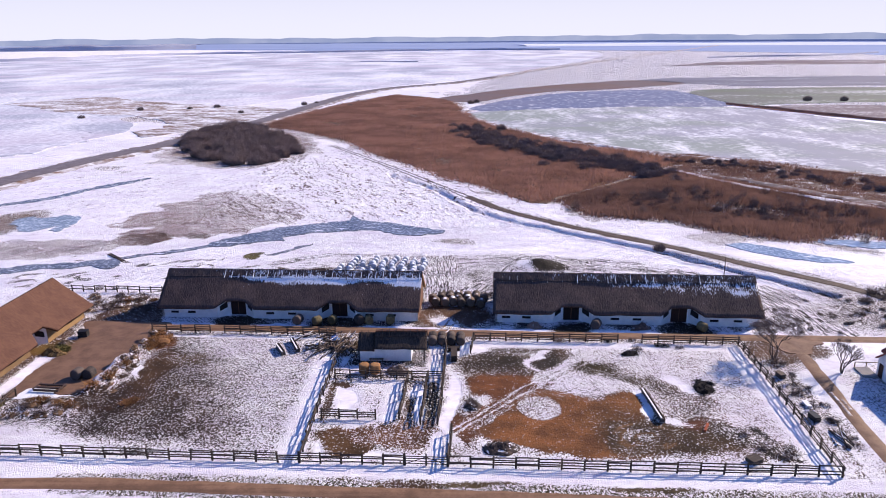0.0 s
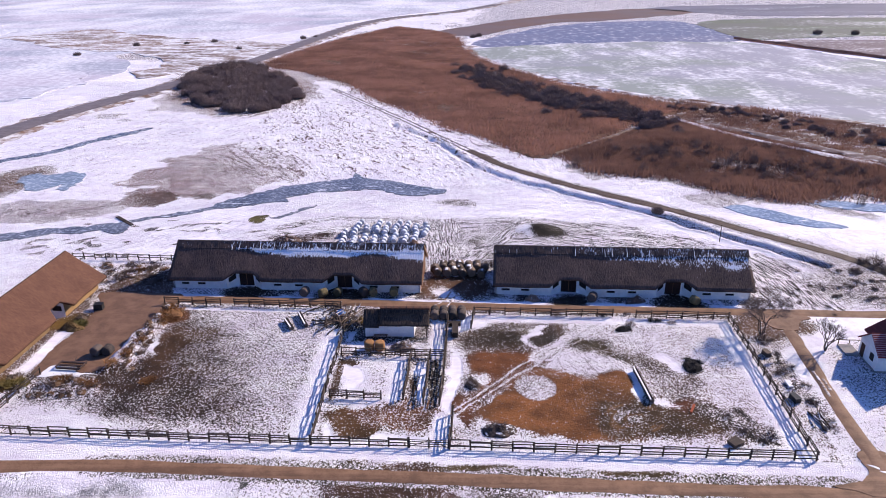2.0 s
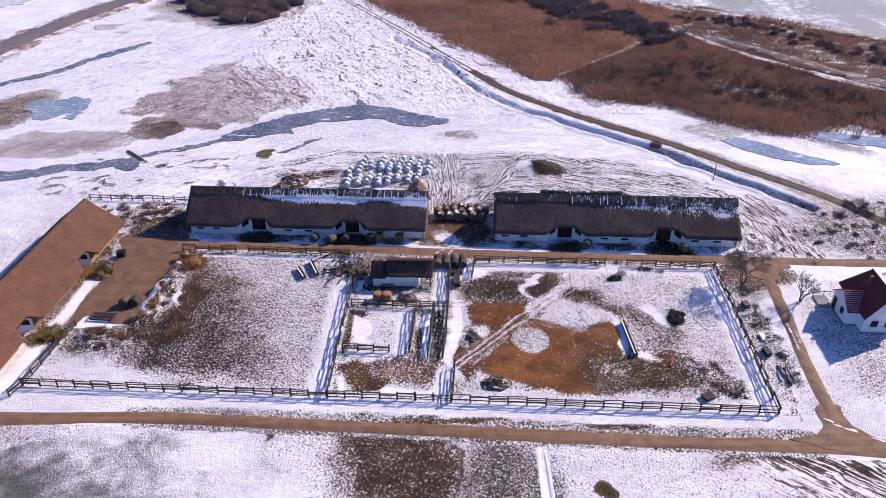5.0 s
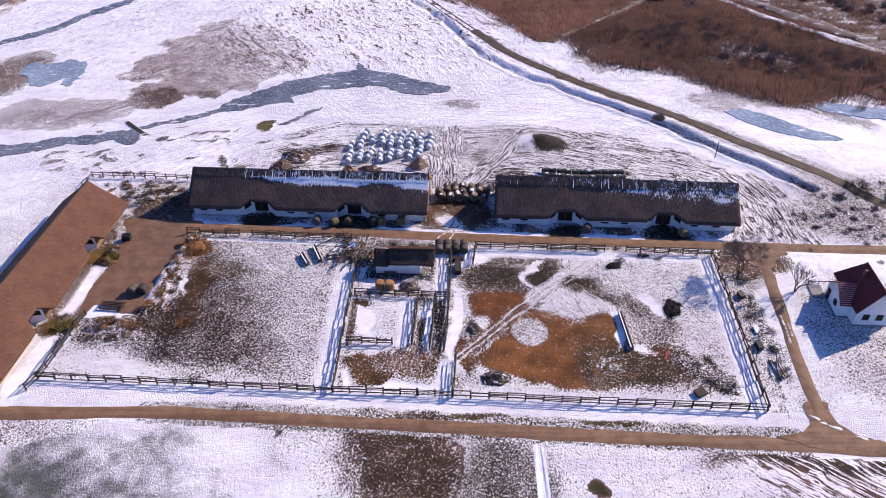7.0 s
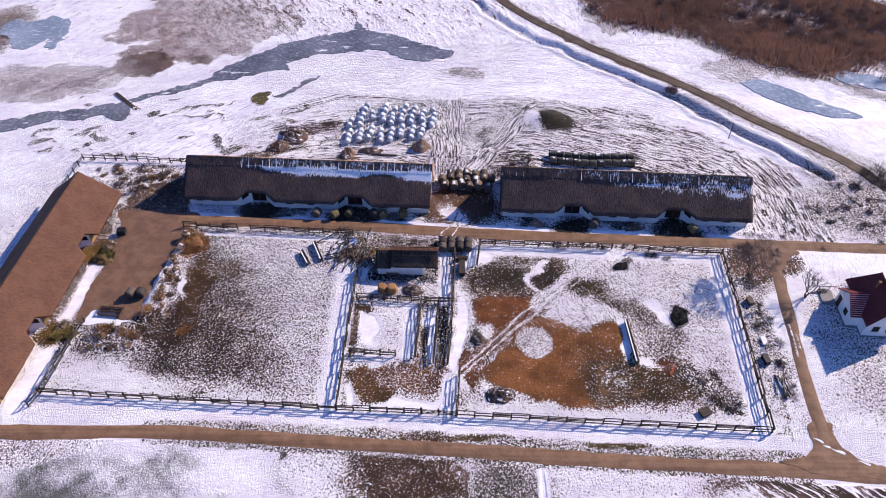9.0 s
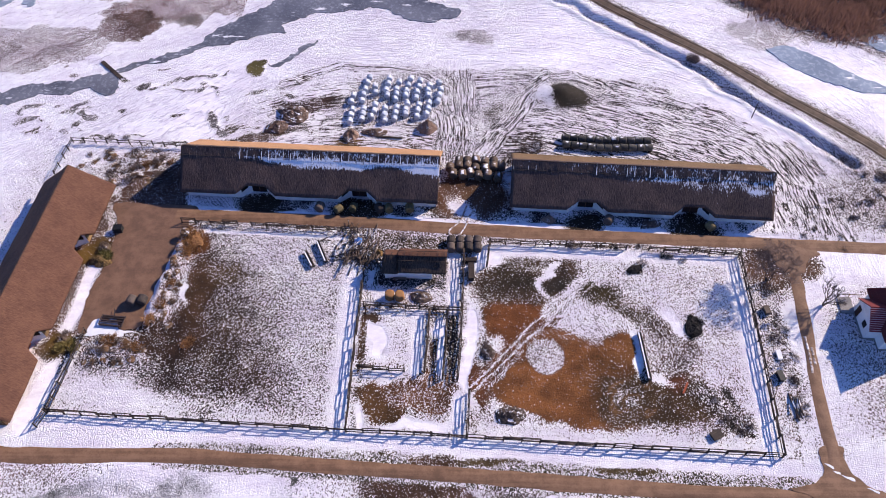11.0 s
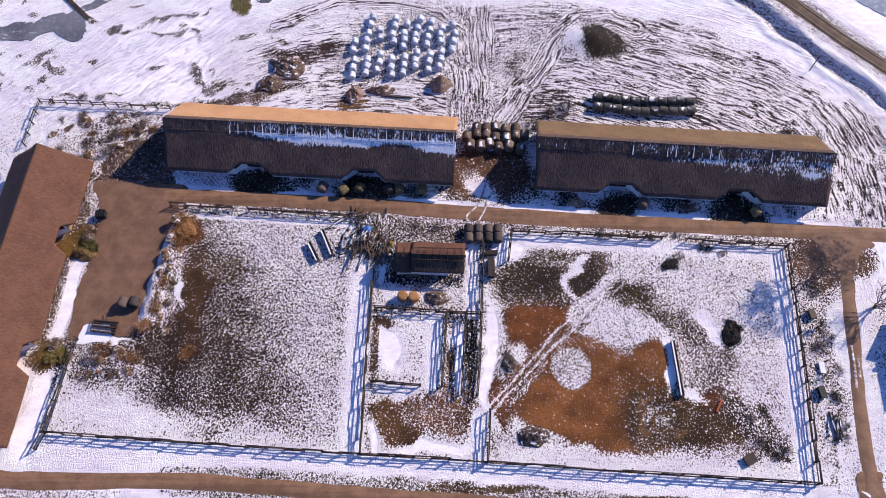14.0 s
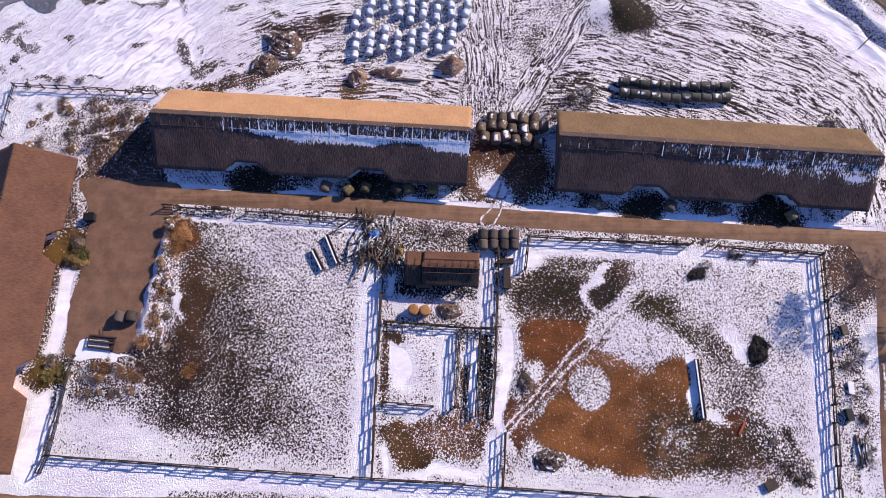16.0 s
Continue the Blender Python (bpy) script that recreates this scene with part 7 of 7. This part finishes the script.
for i in range(9):                                                 # the brushwood pile in the paddock
    a = i * 2.4
    plant(BRUSH, "brushwood", "dark cut brushwood on a pile in the paddock", "brushwood pile", 33.3 + 0.36 * math.sqrt(i) * math.cos(a) - 0.1, 80.9 + 0.7 * math.sqrt(i) * math.sin(a), rng, 0.5, 0.8)
for i in range(18):                                                # frozen rubble and weeds along the farmyard edge
    t = i / 17
    x, y = -43.4 - 1.4 * t + rng.gauss(0, 0.8), 98.5 - 17.5 * t
    plant(LOW, 'low_bush', 'low tangle of dry brown weeds', 'dry low bushes', x + rng.gauss(0, 0.7), y + rng.gauss(0, 0.5), rng, 0.35, 0.75)
    heap("rubble_mound", x, y, rng.uniform(0.35, 0.8), rng.uniform(0.3, 0.7), rng.uniform(0.08, 0.22), M_RUBBLE, "heap of frozen earth and dry weeds", "mound", rng.uniform(0, 180), i, "rubble bank by the farmyard")
for i in range(16):
    heap("rubble_mound", -49.4 + rng.gauss(0, 2.6), 77.4 + rng.gauss(0, 1.2), rng.uniform(0.35, 0.8), rng.uniform(0.3, 0.7), rng.uniform(0.06, 0.2), M_RUBBLE, "heap of frozen earth and dry weeds", "mound", rng.uniform(0, 180), 40 + i, "rubble bank by the farmyard")
for i in range(18):
    heap("rubble_mound", rng.uniform(-66, -50), rng.uniform(108, 116), rng.uniform(0.5, 1.4), rng.uniform(0.4, 1.0), rng.uniform(0.06, 0.2), M_RUBBLE, "heap of snow-dusted rubble behind the barn", "mound", rng.uniform(0, 180), 60 + i, "rubble behind the barn")
for x, y, s in ((3.4, 76.6, 1.2), (3.0, 77.8, 1.0), (6.1, 67.4, 1.3), (-6.2, 86.1, 1.2), (-16, 99.0, 0.9), (-30, 99.8, 0.6), (17, 95.7, 1.0), (27.8, 95.6, 0.9), (34, 92.8, 0.8), (27.5, 92.0, 1.1), (8, 113.8, 1.6), (11.5, 116.2, 1.8), (13.6, 117.5, 1.4)):
    plant(LOW, "low_bush", "low tangle of dry twigs in the snow", "dry low bushes", x, y, rng, s * 0.75, s * 1.15)
for x, y, s in ((33.8, 69.8, 0.9), (36.2, 65.2, 1.2), (37.6, 66.3, 1.1), (34.5, 66.8, 0.8), (-52, 111, 1.4), (-56, 112.5, 1.5), (-60, 110.5, 1.3), (-63, 119.6, 1.2), (-60, 119.8, 1.0), (44.4, 79.0, 1.3), (45.4, 72.5, 1.1), (44.9, 69.5, 1.0), (-56.8, 95.6, 1.2), (-57.5, 79.4, 1.4), (46, 87.5, 1.3), (-6.5, 96.6, 0.9), (-9.5, 97.0, 0.9), (80, 108, 2.0), (76, 113, 2.2), (71, 110, 1.6)):
    plant(LOW, "low_bush", "low tangle of dry twigs in the snow", "dry low bushes", x, y, rng, s * 0.75, s * 1.15)
for i in range(40):
    x, y = rng.uniform(-67, -49), rng.uniform(107.5, 116.5)
    plant(LOW, "low_bush", "low tangle of dry brown weeds", "dry low bushes", x, y, rng, 0.5, 1.2)
for i in range(26):
    plant(LOW, "low_bush", "low tangle of dry brown weeds", "dry low bushes", -49.4 + rng.gauss(0, 2.6), 76.6 + rng.gauss(0, 1.5), rng, 0.3, 0.7)
GREEN = [shrub_mesh(140 + i, 1.7, 1.0, 80, 0.5).mesh("weed_bush", M_GRASS) for i in range(2)]
for x, y in ((-56.6, 94.4), (-55.8, 93.2), (-56.6, 78.2), (-57.6, 77.4), (-55.6, 77.0)):
    plant(GREEN, "weed_bush", "clump of olive-yellow weeds at the barn door", "weeds at the barn doors", x, y, rng, 0.8, 1.2, "weeds")


def poles(m, n, length, spread, label, seed, name="pole_pile", r0=0.10):
    """A loose pile of poles, each a part."""
    ob, q = thing(name, m, label, "wood pile"), random.Random(seed)
    meshes = [Geo().tube([(-k / 2, 0, 0), (0, 0.05, 0.04), (k / 2, 0, 0)], [r0, r0 * 0.9, r0 * 0.7], 6).mesh("pole", M_STICK if r0 > 0.09 else M_WOOD, True) for k in (length, length * 0.7, length * 0.5)]
    for i in range(n):
        part("pole", q.choice(meshes), M_WOOD, ob, m=pose(q.gauss(0, spread[0]), q.gauss(0, spread[1]), 0.1 + 0.035 * i * 14 / n, q.gauss(0, 4), q.gauss(0, 9), q.gauss(spread[2], spread[3])))
    return ob


poles(at(-16.4, 94.6, 0), 64, 4.6, (1.5, 1.9, 70, 40), "untidy pile of weathered poles and planks", 5)
poles(at(-14.0, 93.2, 0), 22, 3.4, (0.8, 1.4, 85, 25), "weathered poles leaning beside the shed", 6)
poles(at(44.3, 68.8, 88), 8, 4.0, (0.3, 0.35, 0, 6), "stack of old boards beyond the fence", 8)
single("tarpaulin", heap_mesh("tarpaulin", 0.8, 0.6, 0.7, M_BLUE, 5), M_BLUE, at(-16.6, 96.4, 40), "crumpled blue tarpaulin over stacked wood", "tarpaulin")
single("tarpaulin", heap_mesh("tarpaulin", 0.6, 0.6, 0.5, M_HAY, 6), M_HAY, at(-13.2, 94.0, 40), "yellow-brown sheet over a small stack", "tarpaulin")


def trough(m, length, width, label):
    """A long feeding trough on short legs, snow on its rim."""
    ob = thing("trough", m, label, "trough", "feeding troughs")
    w = width / 2
    part("body", Geo().box(0, -w, 0.18, length, w, 0.26).box(0, -w, 0.26, length, -w + 0.07, 0.62).box(0, w - 0.07, 0.26, length, w, 0.62).box(0, -w + 0.07, 0.26, 0.07, w - 0.07, 0.62).box(length - 0.07, -w + 0.07, 0.26, length, w - 0.07, 0.62), M_WOOD, ob)
    part("snow", Geo().box(0.1, -w + 0.0, 0.621, length - 0.1, -w + 0.18, 0.68), M_SNOW, ob, "ridge of snow on the rim")
    leg = Geo().box(-0.06, -w - 0.05, -0.15, 0.06, w + 0.05, 0.18).mesh("leg", M_WOOD)
    for i in range(4):
        part("leg", leg, M_WOOD, ob, m=pose(0.3 + (length - 0.6) * i / 3, 0, 0))
    return ob


trough(at(25.1, 79.8, -87.5), 7.4, 0.5, "long dark timber feeding trough in the paddock")
trough(at(-24.7, 94.2, -62), 3.3, 0.56, "dark feeding trough with snow inside")
trough(at(-23.0, 96.2, -66), 4.4, 0.48, "dark feeding trough with snow inside")


def harrow(m):
    """A farm implement: a frame with toothed rollers."""
    ob = thing("farm_implement", m, "rusty toothed farm implement parked in the snow", "implement")
    for y in (0.0, 0.75, 1.5):
        part("roller", Geo().tube([(0, y, 0.35), (3.4, y, 0.35)], [0.16, 0.16], 8), M_METAL, ob)
    fr = part("frame", Geo().box(-0.1, -0.1, 0.5, 0.02, 1.6, 0.62).box(3.38, -0.1, 0.5, 3.5, 1.6, 0.62).box(0.02, 0.3, 0.5, 3.38, 0.4, 0.62).box(0.02, 1.1, 0.5, 3.38, 1.2, 0.62), M_METAL, ob)
    tooth = Geo().tube([(0, 0, 0), (0, 0.1, -0.42)], [0.03, 0.02], 4).mesh("tine", M_METAL)
    for i in range(12):
        part("tine", tooth, M_METAL, fr, m=pose(0.2 + i * 0.28, 1.15, 0.5))
    part("drawbar", Geo().tube([(1.7, 1.6, 0.5), (1.2, 2.8, 0.4)], [0.06, 0.05], 5), M_METAL, ob)
    return ob


harrow(at(-53.2, 81.0, -6))


def crate(m, w, d, h, mat, label, name="crate"):
    ob = thing(name, m, label, name.replace("_", " "))
    part("body", Geo().box(-w / 2, -d / 2, -0.05, w / 2, d / 2, h), mat, ob)
    part("lid", Geo().box(-w / 2 - 0.05, -d / 2 - 0.05, h + 0.003, w / 2 + 0.05, d / 2 + 0.05, h + 0.08), mat, ob)
    part("handle", Geo().box(-0.2, -d / 2 - 0.1, h * 0.7, 0.2, -d / 2 - 0.003, h * 0.8), M_METAL, ob)
    return ob


crate(at(-55.4, 98.6, 5), 1.3, 1.0, 0.9, M_BLACK, "black plastic container in the farmyard", "container")
crate(at(44.3, 83.6, 10), 0.7, 1.2, 0.6, M_WOOD, "dark box beyond the paddock fence")
crate(at(43.4, 73.0, 8), 0.7, 1.4, 0.6, M_BLACK, "dark box beyond the paddock fence")
crate(at(44.2, 76.3, 0), 0.6, 1.4, 0.25, M_SNOW, "snow-covered low pallet beyond the fence", "pallet")
crate(at(1.2, 90.3, 0), 0.8, 2.8, 0.8, M_FENCE, "dark narrow livestock crush beside the bales", "livestock_crush")
crate(at(1.2, 92.6, 0), 1.7, 0.6, 0.5, M_FENCE, "weathered wooden box beside the bales", "wooden_box")
crate(at(32.8, 64.6, 25), 1.4, 1.1, 0.4, M_WOOD, "broken wooden pallet near the fence corner", "pallet")
crate(at(-74.0, 88.5, 60), 1.6, 3.4, 1.1, M_STONE, "grey box under snow beyond the barn")
single("beam", Geo().box(-2.4, -0.12, 0.0, 2.4, 0.12, 0.28), M_WOOD, at(-13.0, 119.6, -5), "dark timber beam lying in the snow", "beam")
single("beam", Geo().box(-0.9, -0.14, 0.0, 0.9, 0.14, 0.2), M_WOOD_RED, at(30.1, 71.3, 60), "short orange-brown plank in the paddock", "beam")
g = Geo().tube([(0, 0, -0.5), (0, 0, 3.6)], [0.09, 0.07], 7)
single("pole", g, M_WOOD, at(52.6, 124.6), "lone wooden pole beside the field track", "pole")


def footbridge(m, length):
    """Planks on two low beams across the stream."""
    ob = thing("footbridge", m, "small dark plank footbridge over the frozen stream", "bridge")
    for y in (-0.25, 0.25):
        part("beam", Geo().box(-length / 2, y - 0.1, 0.05, length / 2, y + 0.1, 0.28), M_FENCE, ob)
    plank = Geo().box(-0.12, -0.38, 0.284, 0.12, 0.38, 0.34).mesh("plank", M_FENCE)
    for i in range(int(length / 0.3)):
        part("plank", plank, M_FENCE, ob, m=pose(-length / 2 + 0.2 + 0.3 * i, 0.03 * math.sin(i * 2.3), 0, 0, 0, 3 * math.sin(i * 1.7)))
    return ob


footbridge(pose(-68.1, 138.2, -0.12, 0, 0, -44), 7.4)
